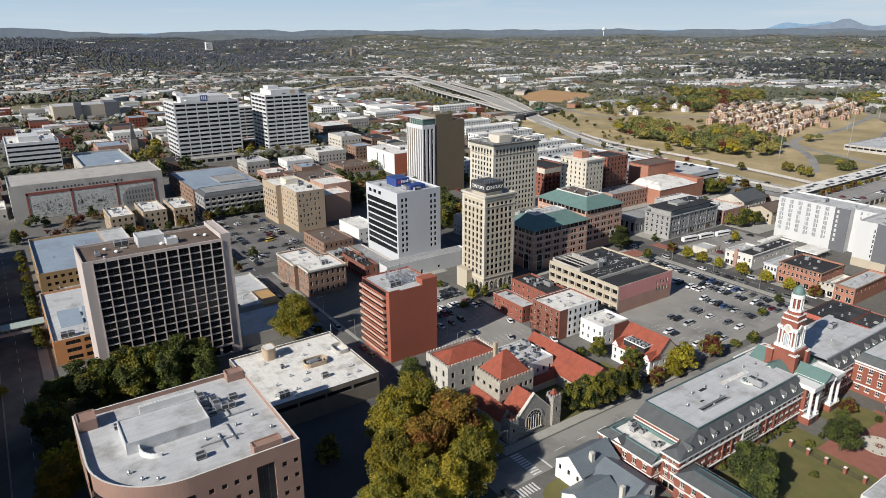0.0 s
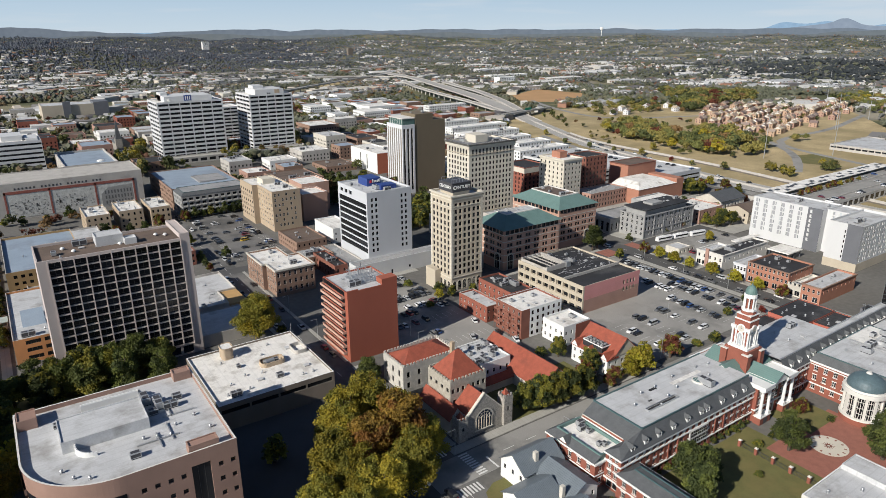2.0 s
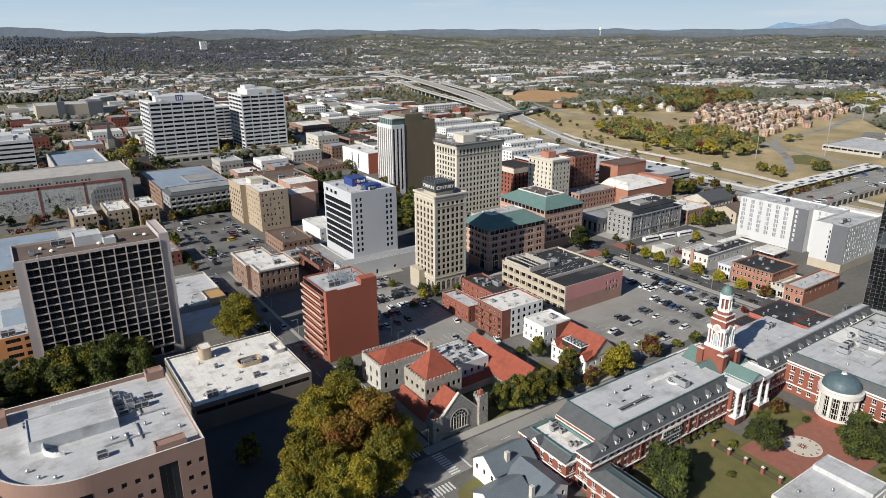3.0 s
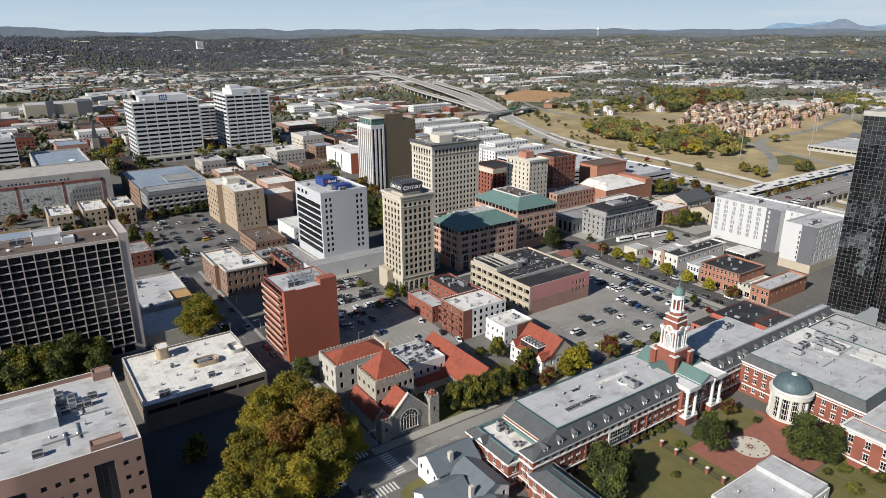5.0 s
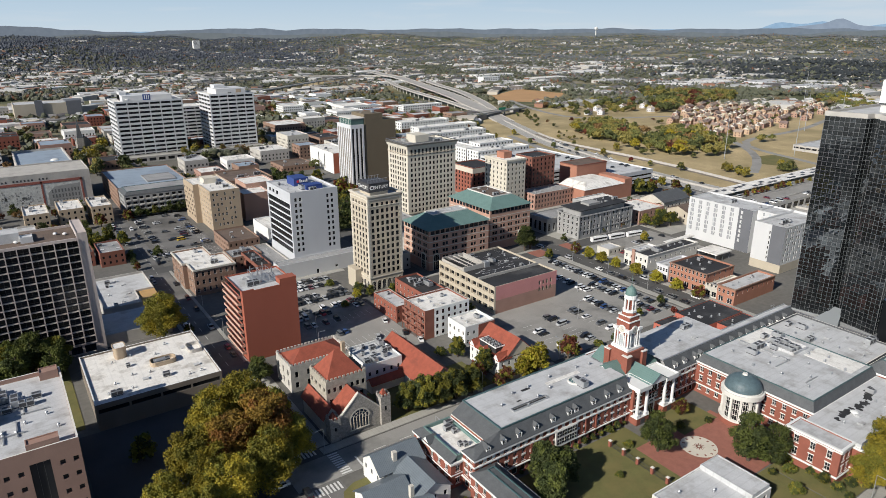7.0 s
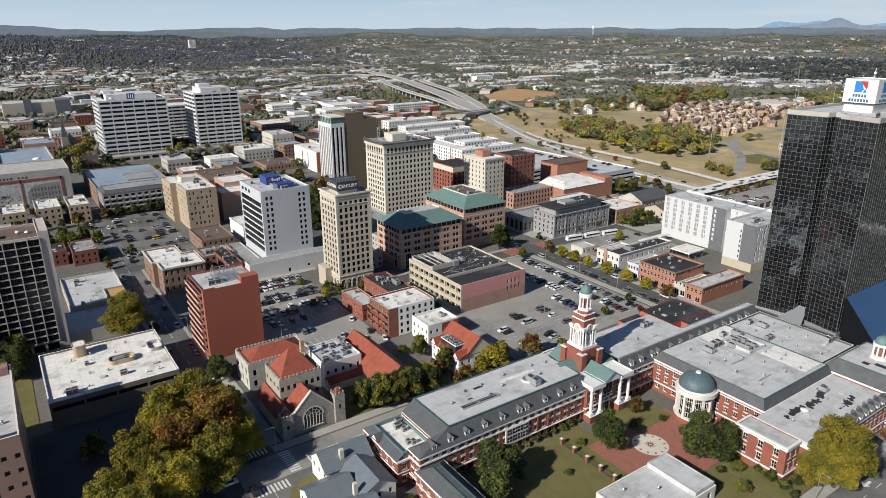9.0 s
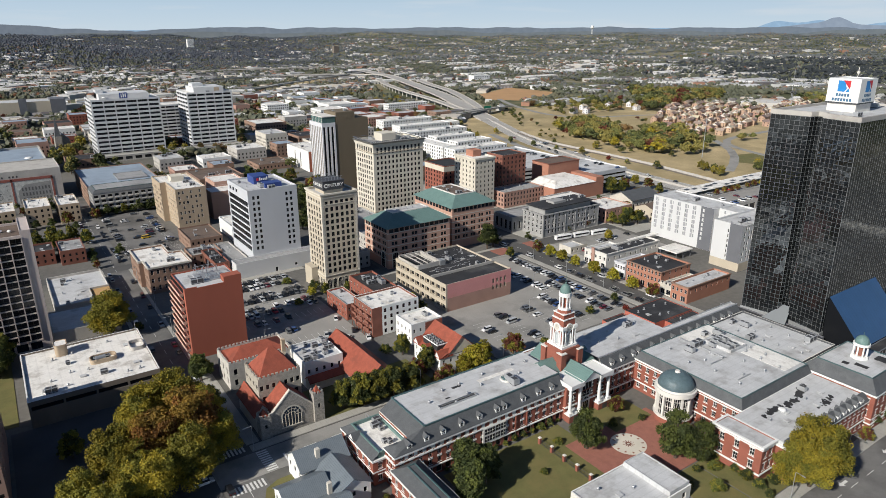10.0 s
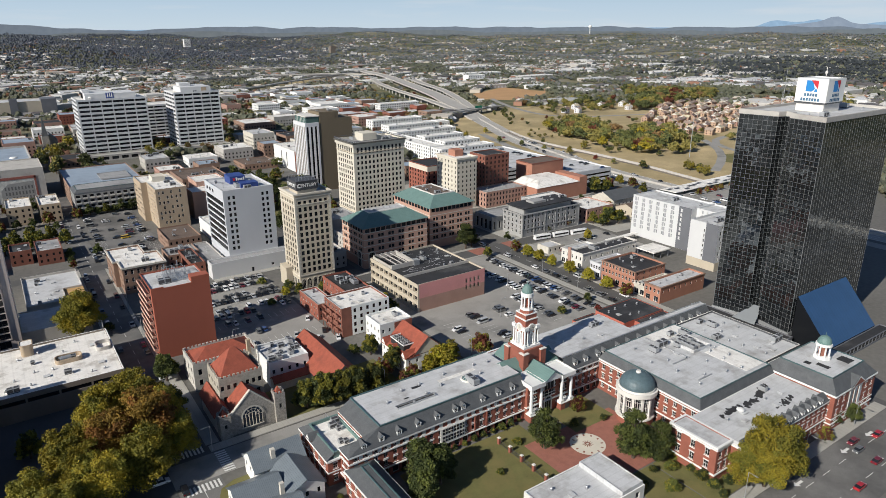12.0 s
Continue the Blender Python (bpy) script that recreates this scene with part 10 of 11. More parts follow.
def sky_backdrop():
    """Pale hazy sky low over the horizon all round, with faint cloud."""
    bm = bmesh.new()
    N, R = 96, 4900
    rows = [[bm.verts.new((R * math.sin(2 * math.pi * i / N), R * math.cos(2 * math.pi * i / N), z)) for i in range(N)] for z in (-60, 300, 900)]
    for a, b in zip(rows, rows[1:]):
        for i in range(N):
            bm.faces.new((a[i], a[(i + 1) % N], b[(i + 1) % N], b[i]))
    m = bpy.data.materials.new("backdrop_sky")
    m.use_nodes = True
    nt = m.node_tree
    nt.nodes.remove(nt.nodes["Principled BSDF"])
    em = nt.nodes.new("ShaderNodeEmission")
    em.inputs["Strength"].default_value = 0.877
    g = nt.nodes.new("ShaderNodeNewGeometry")
    sep = nt.nodes.new("ShaderNodeSeparateXYZ")
    nt.links.new(g.outputs["Position"], sep.inputs[0])
    mr = nt.nodes.new("ShaderNodeMapRange")
    mr.inputs[1].default_value, mr.inputs[2].default_value = 110, 420
    nt.links.new(sep.outputs[2], mr.inputs[0])
    mp = nt.nodes.new("ShaderNodeMapping")
    mp.inputs["Scale"].default_value = (0.0012, 0.0012, 0.012)
    nt.links.new(g.outputs["Position"], mp.inputs[0])
    n = nt.nodes.new("ShaderNodeTexNoise")
    n.inputs["Scale"].default_value = 1.0
    n.inputs["Detail"].default_value = 4
    nt.links.new(mp.outputs[0], n.inputs["Vector"])
    cl = nt.nodes.new("ShaderNodeMapRange")
    cl.inputs[1].default_value, cl.inputs[2].default_value, cl.inputs[4].default_value = 0.55, 0.75, 0.5
    nt.links.new(n.outputs[0], cl.inputs[0])
    mix = nt.nodes.new("ShaderNodeMix")
    mix.data_type = "RGBA"
    mix.inputs[6].default_value = (0.56, 0.67, 0.76, 1)
    mix.inputs[7].default_value = (0.40, 0.56, 0.72, 1)
    nt.links.new(mr.outputs[0], mix.inputs[0])
    m2 = nt.nodes.new("ShaderNodeMix")
    m2.data_type = "RGBA"
    m2.inputs[7].default_value = (0.66, 0.71, 0.76, 1)
    nt.links.new(cl.outputs[0], m2.inputs[0])
    nt.links.new(mix.outputs[2], m2.inputs[6])
    nt.links.new(m2.outputs[2], em.inputs["Color"])
    nt.links.new(em.outputs[0], nt.nodes["Material Output"].inputs["Surface"])
    solid("backdrop_sky", finish(bm, "backdrop_sky", [m]), None, "pale blue hazy sky with faint cloud", "sky", "structure")


sky_backdrop()

# ---- trees ----
def leaf_cloud(lobes, n, size, seed, flat=0.7):
    """Small two-sided leaf clumps over the outside of several lobes."""
    rr = np.random.RandomState(seed)
    L = np.array(lobes, float)
    wgt = L[:, 3] ** 2
    pick = rr.choice(len(L), n * 2, p=wgt / wgt.sum())
    d = rr.normal(0, 1, (n * 2, 3))
    d[:, 2] = np.where(d[:, 2] < -0.5 * np.abs(d[:, 2]).mean(), d[:, 2] * 0.5, d[:, 2])
    d /= np.linalg.norm(d, axis=1)[:, None]
    rad = L[pick, 3] * rr.uniform(0.45, 1.3, n * 2)
    p = L[pick, :3] + d * rad[:, None] * np.array((1, 1, flat))
    keep = np.ones(len(p), bool)
    for c in L:
        q = (p - c[:3]) / np.array((1, 1, flat))
        keep &= np.linalg.norm(q, axis=1) > c[3] * 0.42
    p, d = p[keep][:n], d[keep][:n]
    m = len(p)
    nrm = d * 0.75 + np.array((0, 0, 0.25)) + rr.normal(0, 0.75, (m, 3))
    nrm /= np.linalg.norm(nrm, axis=1)[:, None]
    t = np.cross(nrm, rr.normal(0, 1, (m, 3)))
    t /= np.linalg.norm(t, axis=1)[:, None]
    b = np.cross(nrm, t)
    s = size * rr.uniform(0.55, 1.3, (m, 1))
    k = rr.uniform(0.6, 1.0, (m, 1))
    bend = nrm * s * rr.uniform(0.1, 0.35, (m, 1))
    V = np.stack([p - t * s - bend, p - b * s * k, p + t * s * rr.uniform(0.7, 1.2, (m, 1)) - bend, p + b * s * k], 1).reshape(-1, 3)
    F = np.arange(m * 4).reshape(-1, 4)
    return V, F


def crown_mesh(name, h, w, n, size, seed, mats, lobes_n=9):
    rr = random.Random(seed)
    lobes = [(0, 0, h * 0.60, w * 0.33), (0, 0, h * 0.42, w * 0.36)]
    for i in range(lobes_n * 3):
        a = 2 * math.pi * (i + rr.random() * 0.9) / lobes_n
        up = rr.uniform(0.26, 0.93)
        q = (0.9 - 1.05 * max(0.0, up - 0.42)) * w / 2 * rr.uniform(0.72, 1.1)
        lobes.append((q * math.cos(a), q * math.sin(a), h * up, w * rr.uniform(0.085, 0.17)))
    V, F = leaf_cloud(lobes, n, size, seed)
    mi = np.zeros(len(F), np.int32)
    if len(mats) > 1:
        c = V.reshape(-1, 4, 3).mean(1)
        k = np.array([noise.noise((p[0] / (w * 0.3) + seed, p[1] / (w * 0.3), p[2] / (h * 0.3))) for p in c])
        mi[k > 0.12] = 1
    verts, faces, mat_i = V.tolist(), F.tolist(), mi.tolist()
    base = len(verts)
    for lx, ly, lz, lr in lobes:
        q = ICO_V * np.array((lr, lr, lr * 0.7)) * 0.36 * (1 + np.random.RandomState(seed).normal(0, 0.2, (12, 1))) + np.array((lx, ly, lz))
        verts += q.tolist()
        faces += (ICO_F + base).tolist()
        mat_i += [0] * 20
        base += 12
    me = bpy.data.meshes.new(name)
    me.from_pydata(verts, [], faces)
    for m in mats:
        me.materials.append(m)
    me.polygons.foreach_set("material_index", mat_i)
    return me, lobes


def trunk_mesh(h, w, lobes, seed):
    bm = bmesh.new()
    rt = h * 0.022 + 0.08
    def limb(a, b, r0, r1, n=6):
        a, b = Vector(a), Vector(b)
        d = (b - a).normalized()
        u = d.orthogonal().normalized()
        v = d.cross(u)
        A = [bm.verts.new(a + (u * math.cos(t) + v * math.sin(t)) * r0) for t in (2 * math.pi * i / n for i in range(n))]
        B = [bm.verts.new(b + (u * math.cos(t) + v * math.sin(t)) * r1) for t in (2 * math.pi * i / n for i in range(n))]
        for i in range(n):
            bm.faces.new((A[i], A[(i + 1) % n], B[(i + 1) % n], B[i]))
        bm.faces.new(B)
    limb((0, 0, -0.4), (0.05 * w * 0.3, 0, h * 0.32), rt * 1.5, rt)
    limb((0.05 * w * 0.3, 0, h * 0.32), (0, 0.02 * w, h * 0.8), rt, rt * 0.3)
    for lx, ly, lz, lr in lobes[1:]:
        limb((0, 0, min(lz * 0.75, h * 0.45)), (lx * 0.85, ly * 0.85, lz), rt * 0.55, rt * 0.15, 5)
    return mesh_of("trunk", bm, [BARK])


TREES = {}


def tree_kind(key, h, w, n, size, mats, seed, lobes_n=9):
    me, lobes = crown_mesh("crown", h, w, n, size, seed, mats, lobes_n)
    TREES[key] = (me, trunk_mesh(h, w, lobes, seed), h)


tree_kind("big_yellow", 18, 15, 19000, 0.27, [LEAF_Y, LEAF_OL], 1, 12)
tree_kind("big_olive", 17, 14, 19000, 0.27, [LEAF_OL, LEAF_Y], 2, 12)
tree_kind("big_orange", 17, 13, 17000, 0.27, [LEAF_AU, LEAF_O], 3, 11)
tree_kind("big_green", 15, 11, 9000, 0.32, [LEAF_G, LEAF_DG], 4, 10)
tree_kind("dark_green", 13, 8.5, 8000, 0.29, [LEAF_DG, LEAF_G], 5, 9)
tree_kind("dark_olive", 12, 9, 8000, 0.30, [LEAF_DG, LEAF_OL], 6, 9)
tree_kind("row_olive", 13, 10, 9000, 0.30, [LEAF_G, LEAF_OL], 14, 10)
tree_kind("russet", 8, 7, 2400, 0.32, [LEAF_R, LEAF_OL], 7, 8)
tree_kind("street_yellow", 6.5, 6, 1900, 0.28, [LEAF_YG, LEAF_Y], 8, 8)
tree_kind("gold", 8, 6.5, 2200, 0.30, [LEAF_Y, LEAF_YG], 9, 8)
tree_kind("bush", 3.2, 4.0, 900, 0.26, [LEAF_G, LEAF_OL], 10, 7)
tree_kind("dark_bush", 4.5, 5.0, 1100, 0.28, [LEAF_DG, LEAF_OL], 11, 7)
tree_kind("red_tree", 6, 6, 900, 0.34, [LEAF_RED, LEAF_R], 12, 7)
tree_kind("lite_olive", 11, 9, 1100, 0.6, [LEAF_OL, LEAF_DG], 61, 9)
tree_kind("lite_dark", 11, 9, 1100, 0.6, [LEAF_DG, LEAF_G], 62, 9)
tree_kind("lite_gold", 9, 8, 1000, 0.55, [LEAF_Y, LEAF_OL], 63, 8)
tree_kind("lite_russet", 8, 7, 900, 0.5, [LEAF_R, LEAF_OL], 64, 8)
for i, mats in enumerate(([SL_G, SL_D], [SL_D, SL_O], [SL_O, LEAF_Y], [SL_B, SL_O], [LEAF_R, SL_B], [SL_D, SL_G])):
    tree_kind(f"far{i}", 10, 9, 420, 0.85, mats, 40 + i, 8)
WORDS = {"row_olive": "olive-green tree in a dense row beside the hotel", "lite_olive": "olive-green street tree beside buildings", "lite_dark": "dark green tree beside buildings", "lite_gold": "golden autumn tree beside the street", "lite_russet": "russet autumn tree beside the street", "big_yellow": "tall broad tree with yellowing olive leaves", "big_olive": "tall broad tree in olive and gold leaf", "big_orange": "tall tree turning orange and olive", "big_green": "large full green tree in leaf",
         "dark_green": "upright dark green tree on the lawn", "dark_olive": "rounded dark olive-green tree in leaf", "russet": "small russet-leaved tree beside the pavement", "street_yellow": "small bright yellow-green street tree", "gold": "small golden autumn tree in leaf",
         "bush": "low green bush beside paving", "dark_bush": "dense dark green shrub on grass", "red_tree": "small red-leaved tree on asphalt edge", "far0": "distant green tree on grass", "far1": "distant dark green tree on grass", "far2": "distant yellowing tree on the slope", "far3": "distant orange-brown autumn tree on grass",
         "far4": "distant russet autumn tree on grass", "far5": "distant green tree by the road"}
rt = random.Random(31)


def tree(key, x, y, h=None, z=None, group="", rz=None):
    crown, trunk, h0 = TREES[key]
    s = (h or h0) / h0
    t = thing("bush" if "bush" in key else "tree", WORDS[key], "bush" if "bush" in key else "tree", (x, y, gz(x, y) if z is None else z), group)
    t.matrix_basis = pose(x, y, gz(x, y) if z is None else z, 0, 0, rt.uniform(0, 360) if rz is None else rz) @ Matrix.Diagonal((s * rt.uniform(0.92, 1.08), s * rt.uniform(0.92, 1.08), s, 1))
    part("trunk", trunk, None, t)
    part("crown", crown, None, t)


for k, x, y, h in (("big_olive", 63, 119, 16), ("big_yellow", 73, 131, 19), ("big_yellow", 84, 146, 20.5), ("big_yellow", 93, 150, 21), ("big_orange", 94, 131, 23), ("big_olive", 90, 119, 19), ("big_yellow", 79, 115, 18), ("big_olive", 69, 109, 16),
                   ("big_orange", 83, 129, 20), ("big_olive", 57, 109, 14), ("big_yellow", 76, 121, 18), ("big_olive", 99, 141, 17), ("big_olive", 100, 128, 15), ("dark_olive", 103, 150, 12), ("dark_olive", 101, 158, 11)):
    tree(k, x, y, h, group="autumn trees beside the dark yard")
tree("lite_olive", 64, 152, 9)
tree("big_green", 107.5, 176, 11)
for i, (x, y, h) in enumerate(((3, 229, 13), (10, 231, 15), (17, 231, 15.5), (25, 231, 16), (33, 231, 16.5), (41, 230, 16.5), (48, 228, 15), (12, 222, 14), (24, 222, 15), (36, 221, 15), (-2, 216, 14), (0, 205, 14.5), (1, 194, 13.5), (48, 219, 13))):
    tree(("row_olive", "big_green", "row_olive", "dark_olive")[i % 4], x, y, h, group="dark trees along the hotel")
tree("gold", 0.5, 184, 14)
tree("big_olive", -2, 176, 13)
tree("big_olive", 87.5, 233, 20)
tree("street_yellow", 110, 182, 6)
tree("bush", 97, 160, 4)
for x, y, h in ((141.5, 131, 10.5), (147, 129.4, 12), (153, 128.2, 11.5), (159, 127.6, 12), (165.5, 127.4, 11), (149.5, 132.5, 10), (156, 131, 10)):
    tree("dark_olive", x, y, h, group="dark trees before the chapel")
tree("russet", 171.5, 133, 8)
tree("russet", 176, 125.8, 5.5)
for x, y in ((78, 372), (84, 378), (72, 380), (90, 384), (66, 370), (96, 374), (80, 388)):
    tree("lite_olive", x, y, rt.uniform(8, 11), group="trees behind old brick houses")
tree("gold", 187.5, 126.2, 8)
tree("street_yellow", 194.5, 127.2, 10.5)
tree("street_yellow", 192, 128, 9)
tree("russet", 211.5, 127, 10)
tree("dark_olive", 177, 152, 8.5)
tree("dark_bush", 172, 156, 4)
tree("dark_green", 152, 76, 15)
tree("dark_green", 156.5, 74, 13)
tree("big_green", 191.5, 69.5, 13)
tree("big_green", 209.5, 51.5, 15)
tree("big_green", 214, 47, 12.5)
tree("dark_green", 148.5, 70, 14)
tree("big_yellow", 232, 24, 20)
tree("big_yellow", 238.5, 25, 16)
tree("big_yellow", 235, 22.4, 15)
tree("big_olive", 229, 22.6, 14)
tree("big_olive", 226, 25.5, 14)
tree("russet", 213.5, 78, 6)
for x, y, k in ((197, 74, "bush"), (193, 76, "dark_bush"), (186, 76, "bush"), (217, 70, "dark_bush"), (216, 41.5, "bush"), (218, 36, "bush"), (224, 29, "dark_bush"), (217, 52, "bush"), (173, 68, "bush"), (246, 29, "bush"), (262, 28.5, "dark_bush"), (207, 73, "bush"),
                (300, 34, "bush"), (306, 40, "bush"), (131, 84, "bush"), (128, 78, "bush"), (128, 92, "dark_bush")):
    tree(k, x, y, rt.uniform(1.3, 2.6))
tree("big_green", 275, 27.5, 7)
tree("big_green", 281, 24, 7)
tree("russet", 264, 23.8, 5)
tree("street_yellow", 129, 68, 9)
tree("street_yellow", 124, 72, 8)
tree("dark_bush", 312, 52)
for y, k in ((213, "russet"), (203, "street_yellow"), (194, "street_yellow"), (184, "street_yellow"), (171, "street_yellow"), (158, "street_yellow"), (146, "street_yellow"), (134, "russet")):
    tree(k, 302.3, y, 7 if k == "russet" else rt.uniform(6, 7.4), group="street trees along the shops")
for x, y, k, h in ((203, 214, "street_yellow", 6), (203.5, 206, "street_yellow", 6.5), (204, 198, "dark_bush", 5), (204.5, 190, "street_yellow", 6.5), (203.5, 182, "dark_bush", 6), (282.5, 233.5, "big_green", 15), (287, 234, "dark_green", 11), (264, 137, "dark_bush", 4),
                   (236, 124.5, "dark_bush", 5), (228, 127, "bush", 3), (279, 130, "red_tree", 3.4), (284, 141, "dark_bush", 4), (284, 215, "dark_olive", 6), (168, 247, "bush", 3.5), (176, 232, "dark_bush", 5), (172, 226, "street_yellow", 5), (178, 224, "dark_olive", 6),
                   (163, 220, "bush", 3), (385, 221, "dark_olive", 12), (391, 217, "dark_olive", 10), (379, 219, "dark_olive", 9), (440, 283, "dark_olive", 13), (446, 290, "gold", 9), (448, 280, "dark_olive", 10)):
    tree(k, x, y, h)
for k in range(46):
    x, y = rt.uniform(204, 260), rt.uniform(326, 476)
    if not free(x - 2, y - 2, x + 2, y + 2, 0):
        continue
    tree(rt.choice(("lite_dark", "lite_dark", "lite_dark", "lite_olive", "lite_dark", "lite_russet")), x, y, rt.uniform(10, 14), group="park trees between the towers")
for k in range(26):
    x, y = rt.uniform(94, 136), rt.uniform(560, 690)
    if free(x - 3, y - 3, x + 3, y + 3, 0):
        tree(rt.choice(("far0", "far1", "far2", "far5")), x, y, rt.uniform(9, 14), group="trees beside the white towers")
for x, y in ((201, 612), (205, 620), (203, 632), (210, 640), (208, 650), (212, 612), (266, 612), (272, 620), (199, 604), (190, 606), (225, 604), (238, 602)):
    tree(rt.choice(("far2", "far3", "far1")), x, y, rt.uniform(6, 10))


def grove(n, pts, keys, h0, h1, group):
    xs, ys = [p[0] for p in pts], [p[1] for p in pts]
    k = 0
    for _ in range(n * 12):
        if k >= n:
            break
        x, y = rt.uniform(min(xs), max(xs)), rt.uniform(min(ys), max(ys))
        if inside(x, y, pts) and free(x - 2, y - 2, x + 2, y + 2, 1) and road_gap(x, y) > 18:
            tree(rt.choice(keys), x, y, rt.uniform(h0, h1), group=group)
            k += 1


def thicket(n, pts, h0, h1, seed, label):
    """A joined wood of many small clumps inside an outline."""
    rr = np.random.RandomState(seed)
    xs, ys = [p[0] for p in pts], [p[1] for p in pts]
    V, F, MI, base = [], [], [], 0
    mats = [SL_G, SL_D, SL_O, SL_B, LEAF_R, LEAF_Y]
    for _ in range(n):
        x, y = rr.uniform(min(xs), max(xs)), rr.uniform(min(ys), max(ys))
        if not inside(x, y, pts) or not free(x - 2, y - 2, x + 2, y + 2, 1) or road_gap(x, y) < 16:
            continue
        h = rr.uniform(h0, h1)
        lobes = [(x, y, gz(x, y) + h * 0.6, h * 0.36)] + [(x + rr.normal(0, h * 0.2), y + rr.normal(0, h * 0.2), gz(x, y) + h * rr.uniform(0.4, 0.8), h * 0.2) for _ in range(6)]
        v, f = leaf_cloud(lobes, 230, h * 0.085, int(rr.randint(1e6)))
        core = ICO_V * h * 0.3 + np.array((x, y, gz(x, y) + h * 0.55))
        mi = rr.choice(6, p=(0.28, 0.24, 0.32, 0.08, 0.03, 0.05))
        V += [v, core]
        F += (f + base).tolist() + (ICO_F + base + len(v)).tolist()
        MI += [mi] * (len(f) + 20)
        base += len(v) + 12
    me = bpy.data.meshes.new("thicket")
    me.from_pydata(np.concatenate(V).tolist(), [], F)
    for m in mats:
        me.materials.append(m)
    me.polygons.foreach_set("material_index", MI)
    tagged(new("thicket", me), label, "trees", kind="stuff")


GREEN = ("far0", "far1", "far5", "far2")
MIXED = ("far0", "far1", "far2", "far5", "far0", "far1", "far3")
BELT = [(655, 560), (724, 565), (686, 505), (666, 475), (715, 466), (749, 458), (707, 404), (701, 376), (646, 345), (602, 336), (593, 353), (597, 380), (583, 406), (600, 459), (602, 491), (622, 529)]
thicket(380, BELT, 9, 15, 5, "belt of olive and gold trees on the slope")
thicket(360, [(1078, 828), (1163, 666), (1074, 614), (992, 613), (875, 589), (844, 596), (963, 698)], 12, 19, 1, "green wood behind the brick terraces")
thicket(120, [(770, 625), (850, 630), (960, 720), (900, 760), (800, 700)], 7, 12, 2, "mixed trees round small white houses")
thicket(260, [(737, 376), (799, 396), (919, 402), (1147, 452), (1200, 470), (1190, 440), (1051, 410), (857, 370), (737, 360)], 7, 12, 3, "mixed trees along the slope road")
thicket(110, [(1130, 450), (1260, 470), (1330, 560), (1200, 560)], 9, 14, 4, "green trees beyond the slope road")
thicket(150, HOMES, 5, 9, 11, "garden trees between the brick terraces")
grove(14, [(560, 270), (620, 262), (640, 290), (565, 300)], GREEN, 6, 9, "trees on the grass slope")
grove(16, [(518, 590), (560, 640), (545, 660), (505, 600), (505, 520), (518, 512)], ("far4", "far3", "far2", "far1"), 7, 10, "autumn trees by the motorway")
grove(18, [(650, 620), (700, 690), (730, 770), (700, 760), (660, 690)], ("far0", "far1", "far5"), 4, 7, "trees beside the asphalt road")
for x, y in ((524, 500), (530, 470), (534, 440), (540, 410), (560, 470), (536, 350), (540, 320), (570, 420), (552, 560), (600, 350)):
    tree(rt.choice(MIXED), x, y, rt.uniform(5, 8))
for x, y in ((536, 372),):
    tree("red_tree", x, y, 5)

# scattered trees on the slope, in gardens and along the streets
thicket(150, [(570, 500), (585, 420), (560, 380), (620, 330), (740, 400), (735, 470), (800, 560), (730, 600), (640, 640)], 3.2, 7.5, 12, "scattered small trees on the grass slope")
thicket(150, [(700, 610), (790, 570), (880, 600), (980, 720), (900, 800), (800, 780), (740, 720)], 5, 10, 13, "garden trees round small houses")
rt = random.Random(90)
for y in np.arange(258, 432, 9.5):
    for x, p in ((94.8, 0.45), (108.6, 0.4)):
        if rt.random() < p and not 312 < y < 324 and free(x - 1, y - 1, x + 1, y + 1, 0):
            tree(rt.choice(("lite_olive", "lite_russet", "lite_dark", "lite_dark")), x, y, rt.uniform(4.5, 7.5), group="street trees between office blocks")
for y in np.arange(250, 480, 8.5):
    for x in (1.8, -13.4):
        if rt.random() < 0.4:
            tree(rt.choice(("lite_olive", "lite_dark", "lite_olive", "lite_gold")), x, y, rt.uniform(5, 8), group="street trees along the hotel street")
for x in np.arange(112, 156, 5.0):
    tree(rt.choice(("lite_olive", "lite_dark", "lite_dark")), x, 434.2, rt.uniform(5, 8.5), group="trees before the apartment block")
for x, y in ((60, 424), (66, 421), (74, 425), (83, 424), (92, 425), (56, 460), (70, 466), (86, 468), (98, 466), (20, 480), (34, 478), (48, 482), (10, 484)):
    tree(rt.choice(("lite_dark", "lite_olive", "lite_russet")), x, y, rt.uniform(5, 9), group="trees round the town houses")
for x, y in ((217, 30), (217.5, 34), (218, 38), (220, 41), (222, 29), (226, 32), (214, 42), (219, 45), (216, 26.5), (230, 29)):
    tree(rt.choice(("dark_bush", "bush", "dark_bush")), x, y, rt.uniform(1.6, 3.4), group="shrubs beside the brick wing")
for x, y, k, h in ((176.5, 135, "dark_olive", 10), (180, 139, "dark_olive", 9), (181, 127.5, "russet", 6), (199.5, 130.5, "gold", 8.5), (97.5, 232, "dark_bush", 4), (189, 222, "dark_olive", 5)):
    tree(k, x, y, h)

for i in range(10):
    tree(rt.choice(("lite_russet", "lite_russet", "lite_gold")), 476 + i * 9.5 + rt.uniform(-2, 2), 219.5, rt.uniform(3.5, 5.5), z=6.05, group="small trees on the station deck")
